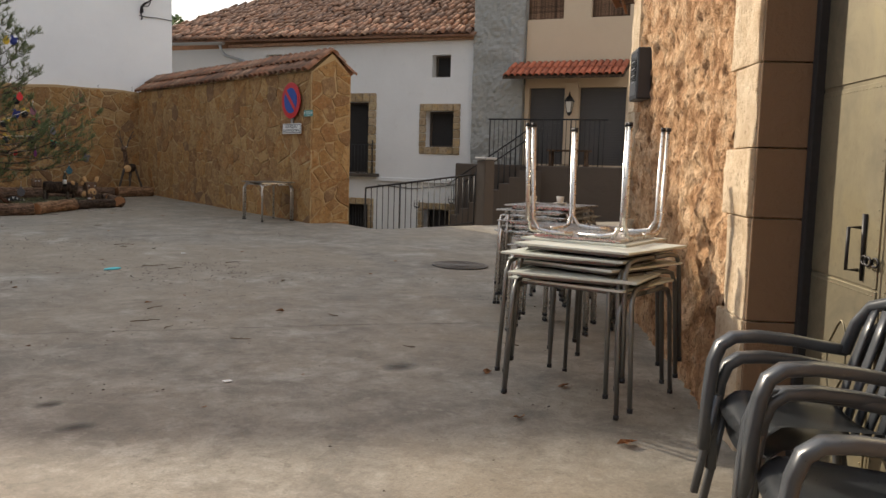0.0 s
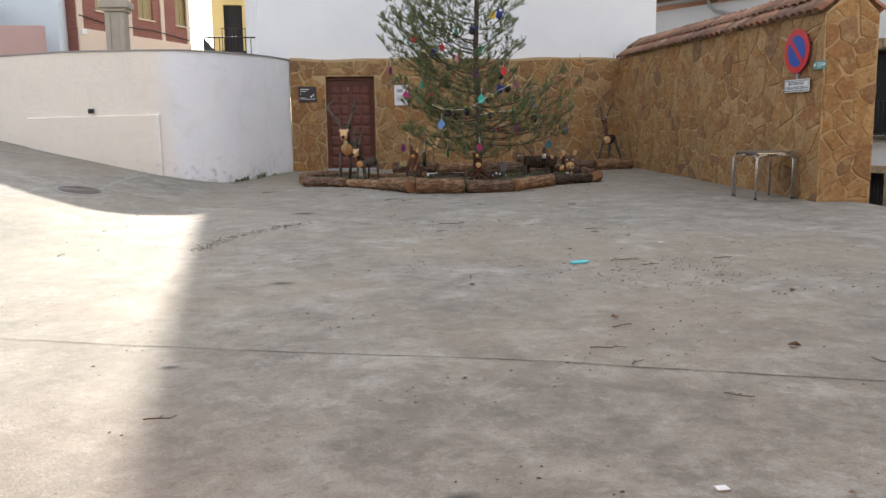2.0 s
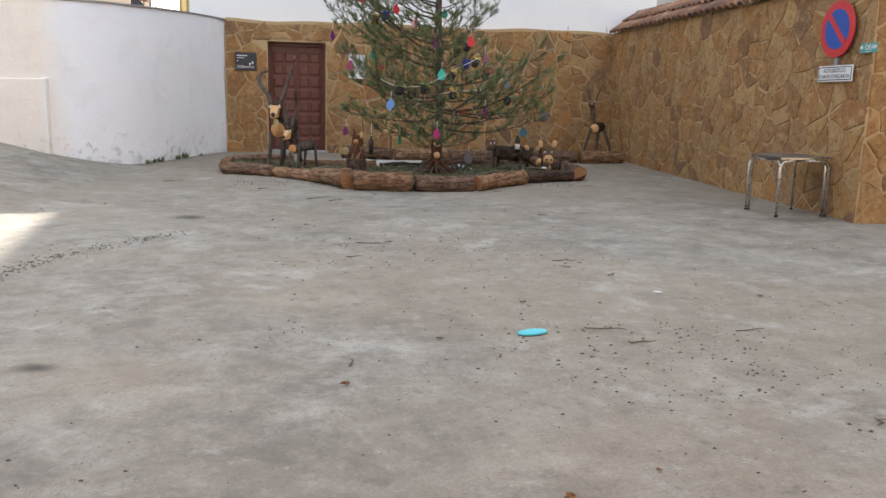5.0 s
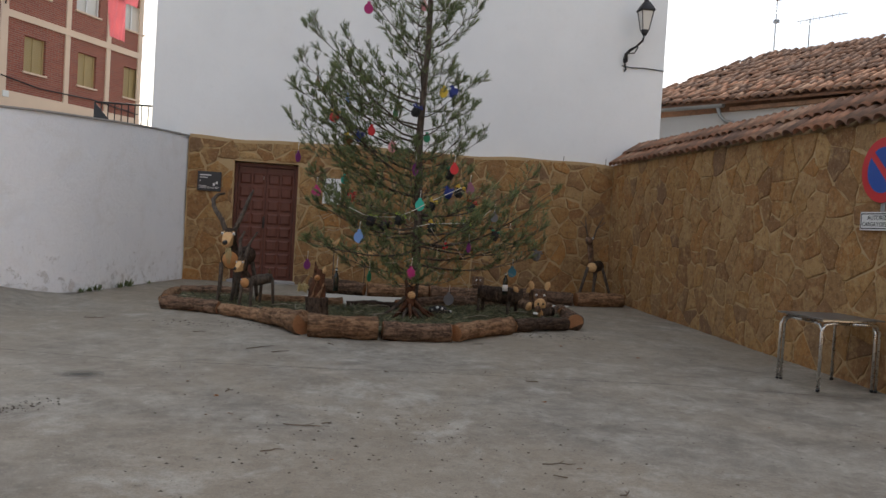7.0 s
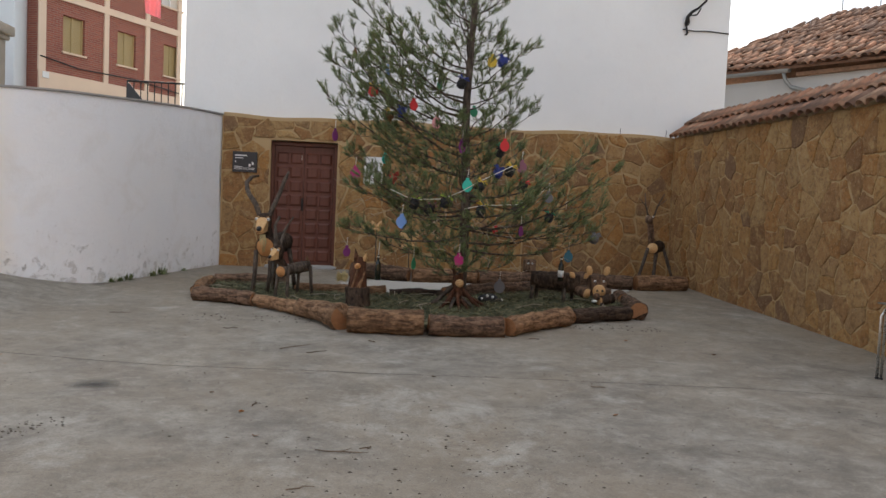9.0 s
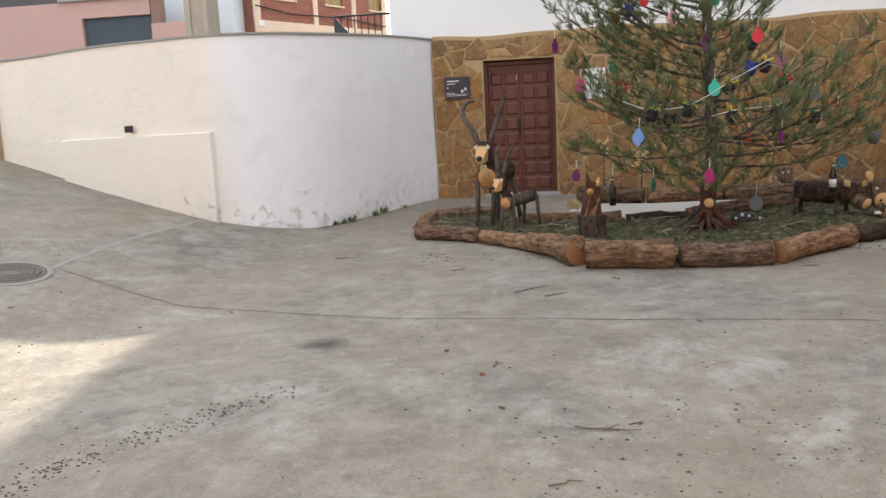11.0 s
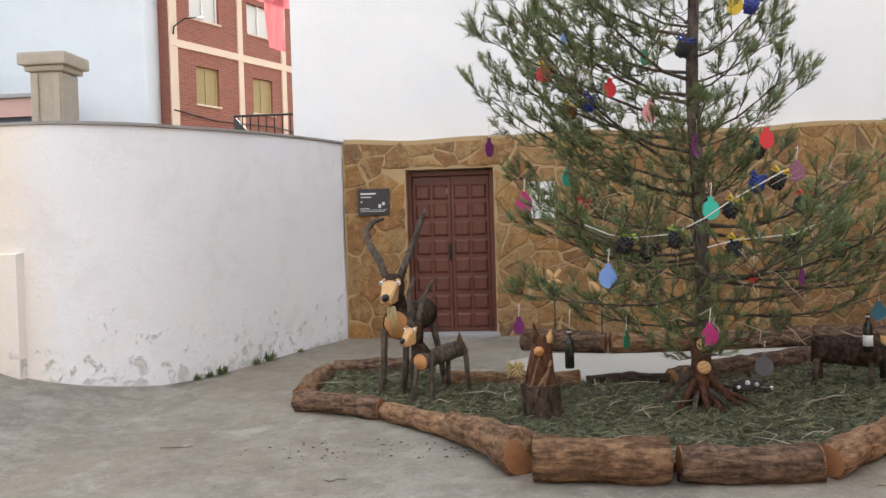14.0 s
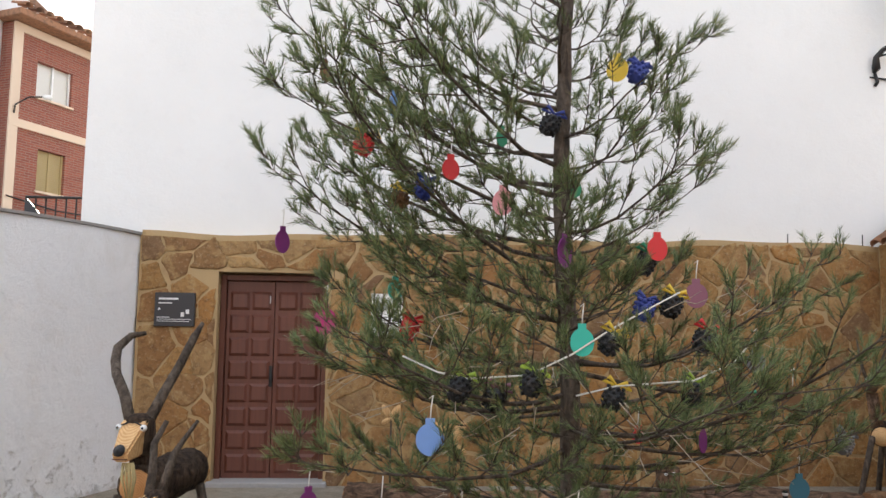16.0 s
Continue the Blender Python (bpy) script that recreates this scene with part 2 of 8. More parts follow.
def make_brass():
    m = Mat("old_brass")
    a, b = m.noise(2.2, 6, 0.6, distort=0.5), m.noise(28, 5)
    c = m.ramp(a, (0.3, (0.16, 0.14, 0.1)), (0.55, (0.28, 0.245, 0.165)), (0.75, (0.38, 0.32, 0.19)))
    c = m.mix(m.ramp(b, (0.55, 0.0), (0.75, 0.4)), c, (0.14, 0.115, 0.08))
    m.color(c).rough(m.ramp(a, (0.3, 0.6), (0.7, 0.42)), 0.75)
    m.bump(m.math("ADD", a, m.math("MULTIPLY", b, 0.2)), 0.25, 0.012)


def make_rubble():
    """Rough lime render over rubble, pitted and with stones showing."""
    m = Mat("rubble_render")
    v = m.voronoi(6.5, vec=m.coords(scale=(1, 1, 0.8)))
    n1, n2, n3 = m.noise(3.2, 8, 0.7, distort=0.6), m.noise(13, 7, 0.7), m.noise(60, 4)
    c = m.ramp(n1, (0.38, (0.34, 0.18, 0.09)), (0.48, (0.56, 0.33, 0.175)), (0.6, (0.72, 0.5, 0.31)))
    c = m.mix(m.ramp(n2, (0.55, 0.0), (0.62, 0.85)), c, (0.16, 0.085, 0.045))
    c = m.mix(m.ramp(v, (0.05, 0.5), (0.28, 0.0)), c, (0.6, 0.47, 0.32))
    c = m.mix(m.ramp(m.noise(30, 6, 0.75), (0.56, 0.0), (0.64, 0.7)), c, (0.2, 0.12, 0.07))
    m.color(c).rough(0.95, spec=0.15)
    m.bump(m.math("ADD", m.math("ADD", n1, m.math("MULTIPLY", n2, 0.8)), m.math("MULTIPLY", n3, 0.12)), 1.0, 0.06)


def make_limestone():
    m = Mat("limestone")
    n1, n2 = m.noise(4, 7, 0.65), m.noise(26, 6, 0.7)
    c = m.ramp(n1, (0.3, (0.5, 0.37, 0.24)), (0.7, (0.68, 0.56, 0.4)))
    c = m.mix(m.ramp(n2, (0.55, 0.0), (0.66, 0.75)), c, (0.26, 0.17, 0.1))
    c = m.mix(m.ramp(m.noise(7, 7, 0.7), (0.5, 0.0), (0.65, 0.5)), c, (0.42, 0.29, 0.17))
    c = m.mix(1.0, c, m.math("ADD", m.math("MULTIPLY", m.random(), 0.25), 0.85), "MULTIPLY")
    m.color(c).rough(0.9, spec=0.2)
    m.bump(m.math("ADD", n1, m.math("MULTIPLY", n2, -0.8)), 0.7, 0.03)


make_concrete()
make_whitewash()
make_plaster("white_plaster", (0.81, 0.81, 0.8), dirty=0.08, bump=0.25)
make_plaster("house_white", (0.67, 0.67, 0.66), dirty=0.25)
make_plaster("cream_render", (0.54, 0.43, 0.31), dirty=0.2)
make_plaster("pale_blue", (0.66, 0.7, 0.72), dirty=0.15)
make_plaster("pink_render", (0.56, 0.36, 0.31), dirty=0.25)
make_plaster("yellow_render", (0.66, 0.5, 0.22), dirty=0.15)
make_plaster("grey_render", (0.3, 0.3, 0.28), dirty=0.5, bump=1.0)
make_plaster("band_cream", (0.7, 0.55, 0.42), dirty=0.15, bump=0.2)
make_plaster("mortar", (0.46, 0.325, 0.17), dirt=(0.25, 0.15, 0.07), dirty=0.85)
make_plaster("pale_cement", (0.48, 0.455, 0.41), dirt=(0.36, 0.33, 0.28), dirty=0.5, bump=0.4)
make_plaster("dark_stone", (0.09, 0.072, 0.058), dirt=(0.06, 0.05, 0.04), dirty=0.5, bump=1.0)
make_stone("ochre_stone", [(0.3, 0.165, 0.06), (0.38, 0.215, 0.08), (0.22, 0.115, 0.05), (0.42, 0.26, 0.11), (0.19, 0.11, 0.06), (0.37, 0.185, 0.06), (0.26, 0.135, 0.056), (0.36, 0.225, 0.1), (0.3, 0.14, 0.05)])
make_stone("trim_stone", [(0.3, 0.23, 0.15), (0.38, 0.3, 0.2), (0.24, 0.18, 0.11), (0.42, 0.33, 0.2)])
make_bark("bark", (0.055, 0.034, 0.023), (0.25, 0.155, 0.1), bump=1.0)
make_bark("bark_dark", (0.03, 0.02, 0.015), (0.12, 0.08, 0.055), bump=1.6)
make_bark("bark_peeled", (0.11, 0.06, 0.033), (0.38, 0.225, 0.125), bump=1.0)
make_bark("red_wood", (0.055, 0.024, 0.014), (0.15, 0.068, 0.038), bump=0.8)
make_bark("branch_bark", (0.06, 0.047, 0.038), (0.17, 0.135, 0.105), per=0.1)
make_cut_wood()
make_cut_wood("fresh_cut", (0.68, 0.45, 0.22), (0.5, 0.27, 0.1))
make_cut_wood("orange_cut", (0.62, 0.32, 0.12), (0.45, 0.2, 0.07))
make_needles()
make_brick_face()
make_tile()
make_wood_door()
make_brass()
make_rubble()
make_limestone()
# brown reveal stone, darkened so its colour carries the recess's shade
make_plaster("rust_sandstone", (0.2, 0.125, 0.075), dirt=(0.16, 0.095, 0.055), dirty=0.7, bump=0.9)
M = MATS
simple("black_iron", (0.022, 0.02, 0.02), 0.5, 0.3)
simple("steel", (0.62, 0.6, 0.57), 0.28, 1.0, vary=0.08, bump=0.05)
simple("grey_steel", (0.2, 0.2, 0.19), 0.42, 0.7, vary=0.15, bump=0.05)
simple("table_white", (0.58, 0.6, 0.53), 0.4, vary=0.06, bump=0.05)
simple("chair_plastic", (0.062, 0.068, 0.075), 0.3, grain=90, vary=0.1, bump=0.08)
simple("sign_red", (0.5, 0.025, 0.03), 0.4, vary=0.06, bump=0.02)
simple("sign_blue", (0.015, 0.07, 0.32), 0.4, vary=0.06, bump=0.02)
simple("sign_white", (0.72, 0.72, 0.7), 0.45, vary=0.05, bump=0.02)
simple("sign_green", (0.1, 0.3, 0.27), 0.4, vary=0.1, bump=0.02)
simple("black_panel", (0.02, 0.022, 0.028), 0.4, vary=0.1, bump=0.03)
simple("print_black", (0.012, 0.012, 0.014), 0.6, vary=0.05, bump=0.0)
simple("print_white", (0.7, 0.7, 0.7), 0.6, vary=0.05, bump=0.0)
simple("zinc", (0.36, 0.37, 0.37), 0.45, 0.6)
simple("shutter", (0.37, 0.28, 0.13), 0.6, vary=0.08)
simple("shutter_grey", (0.085, 0.08, 0.078), 0.55, 0.2)
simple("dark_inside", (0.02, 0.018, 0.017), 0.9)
simple("concrete_post", (0.37, 0.33, 0.27), 0.9, vary=0.2, bump=0.5)
simple("coping_grey", (0.33, 0.32, 0.31), 0.85, vary=0.15, bump=0.4)
simple("gate_blue_grey", (0.06, 0.075, 0.09), 0.6, 0.2)
simple("lamp_glass", (0.62, 0.6, 0.55), 0.25, bump=0.0, vary=0.04)
simple("flag_red", (0.62, 0.1, 0.12), 0.8)
simple("flag_yellow", (0.72, 0.5, 0.05), 0.8)
simple("flag_pink", (0.8, 0.34, 0.36), 0.8)
simple("yellow_paint", (0.6, 0.4, 0.05), 0.7, vary=0.2)
simple("red_paint", (0.45, 0.015, 0.02), 0.22, vary=0.04, bump=0.0)
simple("tyre", (0.025, 0.025, 0.025), 0.85)
simple("lens_red", (0.4, 0.01, 0.012), 0.12, bump=0.0, vary=0.03)
simple("lens_amber", (0.75, 0.42, 0.03), 0.15, bump=0.0, vary=0.03)
simple("car_glass", (0.02, 0.022, 0.025), 0.06, bump=0.0, vary=0.02)
simple("leaf_brown", (0.26, 0.12, 0.045), 0.8, vary=0.3, per_object=0.35)
simple("twig", (0.12, 0.085, 0.055), 0.85, vary=0.3)
simple("dirt_dark", (0.075, 0.06, 0.045), 0.95, vary=0.3)
simple("mask_blue", (0.12, 0.55, 0.6), 0.8)
simple("paper_white", (0.75, 0.75, 0.73), 0.8)
simple("iron_cover", (0.14, 0.12, 0.1), 0.6, 0.5, vary=0.25, bump=0.4)
simple("cover_ring", (0.3, 0.285, 0.255), 0.9, vary=0.12, bump=0.3)
simple("cup", (0.72, 0.66, 0.56), 0.35)
simple("bottle_glass", (0.012, 0.016, 0.01), 0.08, bump=0.0)
simple("straw", (0.45, 0.36, 0.17), 0.8, vary=0.2)
simple("dark_soil", (0.06, 0.045, 0.03), 0.95, vary=0.3, bump=0.6)
simple("red_tile_new", (0.42, 0.12, 0.06), 0.75, per_object=0.2)
simple("cable_black", (0.02, 0.02, 0.02), 0.6)
simple("string_white", (0.7, 0.68, 0.62), 0.8)
simple("dry_stick", (0.4, 0.34, 0.26), 0.85, vary=0.2)
for nm, c in (("teal", (0.04, 0.5, 0.38)), ("blue", (0.16, 0.3, 0.62)), ("magenta", (0.4, 0.02, 0.15)), ("pink", (0.72, 0.3, 0.32)),
              ("red", (0.62, 0.03, 0.035)), ("purple", (0.2, 0.03, 0.18)), ("mauve", (0.26, 0.1, 0.15)), ("yellow", (0.72, 0.5, 0.05)),
              ("green", (0.03, 0.26, 0.13)), ("brown", (0.2, 0.1, 0.04)), ("grey", (0.16, 0.16, 0.17)), ("black", (0.02, 0.02, 0.022)),
              ("navy", (0.03, 0.05, 0.25)), ("lime", (0.35, 0.5, 0.06)), ("dark_teal", (0.03, 0.14, 0.2))):
    simple("craft_" + nm, c, 0.6, vary=0.06, bump=0.03)


# ---- building helpers ----
def link(name, bm, mat, parent=None, smooth=False):
    me = bpy.data.meshes.new(name)
    bm.normal_update()
    bm.to_mesh(me)
    bm.free()
    for x in (mat if isinstance(mat, (list, tuple)) else [mat]):
        me.materials.append(M[x] if isinstance(x, str) else x)
    if smooth:
        me.polygons.foreach_set("use_smooth", [True] * len(me.polygons))
    ob = new(name, me)
    ob.parent = parent
    return ob


def part(name, bm, mat, parent, label="", smooth=False):
    return tagged(link(name, bm, mat, parent, smooth), label)


def raw(name, verts, faces, mat, parent=None, smooth=False):
    me = bpy.data.meshes.new(name)
    me.from_pydata(verts, [], faces)
    me.materials.append(M[mat])
    if smooth:
        me.polygons.foreach_set("use_smooth", [True] * len(me.polygons))
    ob = new(name, me)
    ob.parent = parent
    return ob


def thing(name, m, label, category, group="", kind=""):
    ob = new(name)
    ob.empty_display_size = 0.1
    ob.matrix_world = m
    return tagged(ob, label, category, group, kind)


def box(x0, x1, y0, y1, z0, z1, bevel=0.0, seg=1, bm=None, m=None):
    own = bm or bmesh.new()
    b = bmesh.new() if bm else own
    bmesh.ops.create_cube(b, size=1)
    bmesh.ops.transform(b, verts=b.verts, matrix=Matrix.LocRotScale(((x0 + x1) / 2, (y0 + y1) / 2, (z0 + z1) / 2), None, (x1 - x0, y1 - y0, z1 - z0)))
    if bevel:
        bmesh.ops.bevel(b, geom=b.edges[:], offset=bevel, segments=seg, affect="EDGES", profile=0.7)
    if m:
        bmesh.ops.transform(b, verts=b.verts, matrix=m)
    if bm:
        join(bm, b)
    return own


def join(bm, b):
    """Adds the mesh b to bm and frees b."""
    vs = [bm.verts.new(v.co) for v in b.verts]
    for i, v in enumerate(b.verts):
        v.index = i
    for f in b.faces:
        try:
            nf = bm.faces.new([vs[v.index] for v in f.verts])
            nf.smooth, nf.material_index = f.smooth, f.material_index
        except ValueError:
            pass
    b.free()


def frames_along(pts):
    """Moving frames without twist along a polyline."""
    pts = [Vector(p) for p in pts]
    out, up = [], None
    for i, p in enumerate(pts):
        d = (pts[min(i + 1, len(pts) - 1)] - pts[max(i - 1, 0)]).normalized()
        if up is None:
            up = d.orthogonal().normalized()
        side = d.cross(up)
        side = side.normalized() if side.length > 1e-5 else d.orthogonal().normalized()
        up = side.cross(d).normalized()
        out.append((p, side, up))
    return out


def tube(pts, r, sides=8, bm=None, caps=True, wob=0.0, seed=0):
    """A round tube along points; r: one radius or one for each point; wob: uneven skin."""
    bm = bm or bmesh.new()
    rr = list(r) if isinstance(r, (list, tuple)) else [r] * len(pts)
    rings = []
    for i, (p, s, u) in enumerate(frames_along(pts)):
        ring = []
        for k in range(sides):
            a = 2 * math.pi * k / sides
            q = rr[i]
            if wob:
                q *= 1 + wob * noise.noise(Vector((math.cos(a) * 1.7, math.sin(a) * 1.7, i * 0.45 + seed * 7.3)))
            ring.append(bm.verts.new(p + (s * math.cos(a) + u * math.sin(a)) * q))
        rings.append(ring)
    for a, b in zip(rings, rings[1:]):
        for k in range(sides):
            f = bm.faces.new((a[k], a[(k + 1) % sides], b[(k + 1) % sides], b[k]))
            f.smooth = True
    if caps:
        bm.faces.new(rings[0][::-1])
        bm.faces.new(rings[-1])
    return bm


def lathe(profile, sides=16, bm=None, m=None):
    """A body of revolution about z from (radius, z) pairs."""
    own = bm or bmesh.new()
    b = bmesh.new()
    rings = []
    for r, z in profile:
        rings.append([b.verts.new((r * math.cos(2 * math.pi * k / sides), r * math.sin(2 * math.pi * k / sides), z)) for k in range(sides)])
    for p, q in zip(rings, rings[1:]):
        for k in range(sides):
            f = b.faces.new((p[k], p[(k + 1) % sides], q[(k + 1) % sides], q[k]))
            f.smooth = True
    if profile[0][0] > 1e-4:
        b.faces.new(rings[0][::-1])
    if profile[-1][0] > 1e-4:
        b.faces.new(rings[-1])
    if m:
        bmesh.ops.transform(b, verts=b.verts, matrix=m)
    join(own, b)
    return own


def prism(poly, z0, z1, bm=None, m=None):
    """Extrudes a polygon in the xy plane."""
    own = bm or bmesh.new()
    b = bmesh.new()
    lo, hi = [b.verts.new((x, y, z0)) for x, y in poly], [b.verts.new((x, y, z1)) for x, y in poly]
    b.faces.new(lo[::-1])
    b.faces.new(hi)
    for i in range(len(poly)):
        j = (i + 1) % len(poly)
        b.faces.new((lo[i], lo[j], hi[j], hi[i]))
    if m:
        bmesh.ops.transform(b, verts=b.verts, matrix=m)
    join(own, b)
    return own


def wall_frame(ox, oy, deg, z=0.0):
    """Local x runs along a wall, local y points into it, z up."""
    return pose(ox, oy, z, 0, 0, deg)


def holed_wall(width, height, thick, holes, z0=0.0):
    """A slab in local xz, its face at y = 0 and its back at y = thick, with rectangular openings (x0, x1, z0, z1) through it."""
    xs = sorted({0.0, width, *[h[0] for h in holes], *[h[1] for h in holes]})
    zs = sorted({z0, height, *[h[2] for h in holes], *[h[3] for h in holes]})
    solid = lambda i, k: 0 <= i < len(xs) - 1 and 0 <= k < len(zs) - 1 and not any(
        h[0] <= (xs[i] + xs[i + 1]) / 2 <= h[1] and h[2] <= (zs[k] + zs[k + 1]) / 2 <= h[3] for h in holes)
    bm = bmesh.new()
    vs = {}

    def v(i, k, y):
        if (i, k, y) not in vs:
            vs[(i, k, y)] = bm.verts.new((xs[i], thick * y, zs[k]))
        return vs[(i, k, y)]
    for i in range(len(xs) - 1):
        for k in range(len(zs) - 1):
            if not solid(i, k):
                continue
            bm.faces.new((v(i, k, 0), v(i + 1, k, 0), v(i + 1, k + 1, 0), v(i, k + 1, 0)))
            bm.faces.new((v(i, k, 1), v(i, k + 1, 1), v(i + 1, k + 1, 1), v(i + 1, k, 1)))
            for di, dk, a, b in ((-1, 0, (0, 0), (0, 1)), (1, 0, (1, 1), (1, 0)), (0, -1, (1, 0), (0, 0)), (0, 1, (0, 1), (1, 1))):
                if not solid(i + di, k + dk):
                    bm.faces.new((v(i + a[0], k + a[1], 0), v(i + b[0], k + b[1], 0), v(i + b[0], k + b[1], 1), v(i + a[0], k + a[1], 1)))
    bmesh.ops.recalc_face_normals(bm, faces=bm.faces[:])
    return bm


def uv_wall(ob, sx=1.0):
    """Metre-true uv in local x and z for walls."""
    me = ob.data
    uv = me.uv_layers.new(name="uv")
    for lp in me.loops:
        c = me.vertices[lp.vertex_index].co
        uv.data[lp.index].uv = (c.x + c.y, c.z)


def smooth01(a, b, x):
    t = max(0.0, min(1.0, (x - a) / (b - a)))
    return t * t * (3 - 2 * t)


def ground_z(x, y):
    """Height of the square: a gentle rise to the back, a ramp to the upper street, a drop to the lower lane."""
    yy = max(-30.0, min(60.0, y))
    z = 0.0225 * yy + 0.065
    ramp = 0.2 * max(0.0, 0.5 - max(x, -30))
    z += ramp * smooth01(10.5, 17.5, y)
    drop = smooth01(0.0, 1.6, min((x - 10.35) * 2.0, y - (12.45 - 0.05 * (x - 10.4)))) if x > 10.2 else 0.0
    return z - 2.0 * drop


# ---- ground ----
def steps(lo, hi, d, far):
    a = list(np.arange(lo, hi + 1e-6, d))
    left, right, s, p, q = [], [], d, lo, hi
    while q < far:
        s *= 1.5
        p, q = p - s, q + s
        left.append(p)
        right.append(q)
    return left[::-1] + a + right


def make_ground():
    xs, ys = steps(-7.0, 21.0, 0.2, 3000), steps(-4.0, 27.0, 0.2, 3000)
    verts = [(x, y, ground_z(x, y) + 0.012 * noise.noise(Vector((x * 0.5, y * 0.5, 3))) * (abs(x) < 40 and abs(y) < 40)) for y in ys for x in xs]
    w = len(xs)
    faces = [(j * w + i, j * w + i + 1, (j + 1) * w + i + 1, (j + 1) * w + i) for j in range(len(ys) - 1) for i in range(w - 1)]
    ob = raw("ground", verts, faces, "concrete", smooth=True)
    return tagged(ob, "grey stained concrete paving of a village square", "ground", kind="structure")


ground = make_ground()


def ground_line(name, pts, width, mat, lift=0.004, jitter=0.0, label=""):
    """A thin strip that follows the ground, for joints and cracks."""
    rnd = random.Random(len(pts) * 31 + int(width * 1e4))
    fine = []
    for (x0, y0), (x1, y1) in zip(pts, pts[1:]):
        n = max(2, int(math.hypot(x1 - x0, y1 - y0) / 0.15))
        fine += [(x0 + (x1 - x0) * k / n + rnd.uniform(-jitter, jitter), y0 + (y1 - y0) * k / n + rnd.uniform(-jitter, jitter)) for k in range(n)]
    fine.append(pts[-1])
    verts, faces = [], []
    for i, (x, y) in enumerate(fine):
        a, b = fine[max(0, i - 1)], fine[min(len(fine) - 1, i + 1)]
        d = Vector((b[0] - a[0], b[1] - a[1])).normalized()
        w = width * (0.6 + 0.8 * rnd.random()) / 2
        for s in (-1, 1):
            px, py = x - d.y * w * s, y + d.x * w * s
            verts.append((px, py, ground_z(px, py) + 0.012 * noise.noise(Vector((px * 0.5, py * 0.5, 3))) + lift))
        if i:
            faces.append((2 * i - 2, 2 * i - 1, 2 * i + 1, 2 * i))
    ob = raw(name, verts, faces, mat)
    return tagged(ob, label, "joint", kind="structure")


ground_line("expansion_joint", [(-6, 9.9), (0.21, 7.72), (2.0, 7.1), (3.44, 6.65), (4.24, 6.34), (5.2, 5.96), (6.66, 5.28), (7.4, 5.0)], 0.008, "dirt_dark", jitter=0.006, label="dark expansion joint in the concrete")
ground_line("expansion_joint", [(-0.97, 15.6), (0.4, 15.05), (1.5, 14.76), (2.4, 14.57), (3.9, 14.45), (5.3, 14.38), (7.3, 14.2), (9.4, 13.75)], 0.009, "dirt_dark", jitter=0.006, label="dark expansion joint in the concrete")


# ---- stone facing, cut into irregular pieces ----
def voronoi_cells(width, height, cell, rnd, stretch=1.25):
    """Convex cells over a rectangle: seed points on a shaken grid, each clipped by its neighbours."""
    nx, nz = max(1, round(width / (cell * stretch))), max(1, round(height / cell))
    pts = [((i + 0.5 + rnd.uniform(-0.42, 0.42)) * width / nx, (k + 0.5 + rnd.uniform(-0.42, 0.42)) * height / nz) for i in range(nx) for k in range(nz) if rnd.random() > 0.16]
    cells = []
    for a, (px, pz) in enumerate(pts):
        poly = [(0, 0), (width, 0), (width, height), (0, height)]
        for b, (qx, qz) in enumerate(pts):
            if a == b or abs(qx - px) > cell * 3.4 or abs(qz - pz) > cell * 3:
                continue
            mx, mz, dx, dz = (px + qx) / 2, (pz + qz) / 2, qx - px, qz - pz
            out = []
            for i, p in enumerate(poly):
                q = poly[(i + 1) % len(poly)]
                sp, sq = (p[0] - mx) * dx + (p[1] - mz) * dz, (q[0] - mx) * dx + (q[1] - mz) * dz
                if sp <= 0:
                    out.append(p)
                if (sp < 0 < sq) or (sq < 0 < sp):
                    t = sp / (sp - sq)
                    out.append((p[0] + (q[0] - p[0]) * t, p[1] + (q[1] - p[1]) * t))
            poly = out
            if len(poly) < 3:
                break
        if len(poly) >= 3:
            cells.append(poly)
    return cells


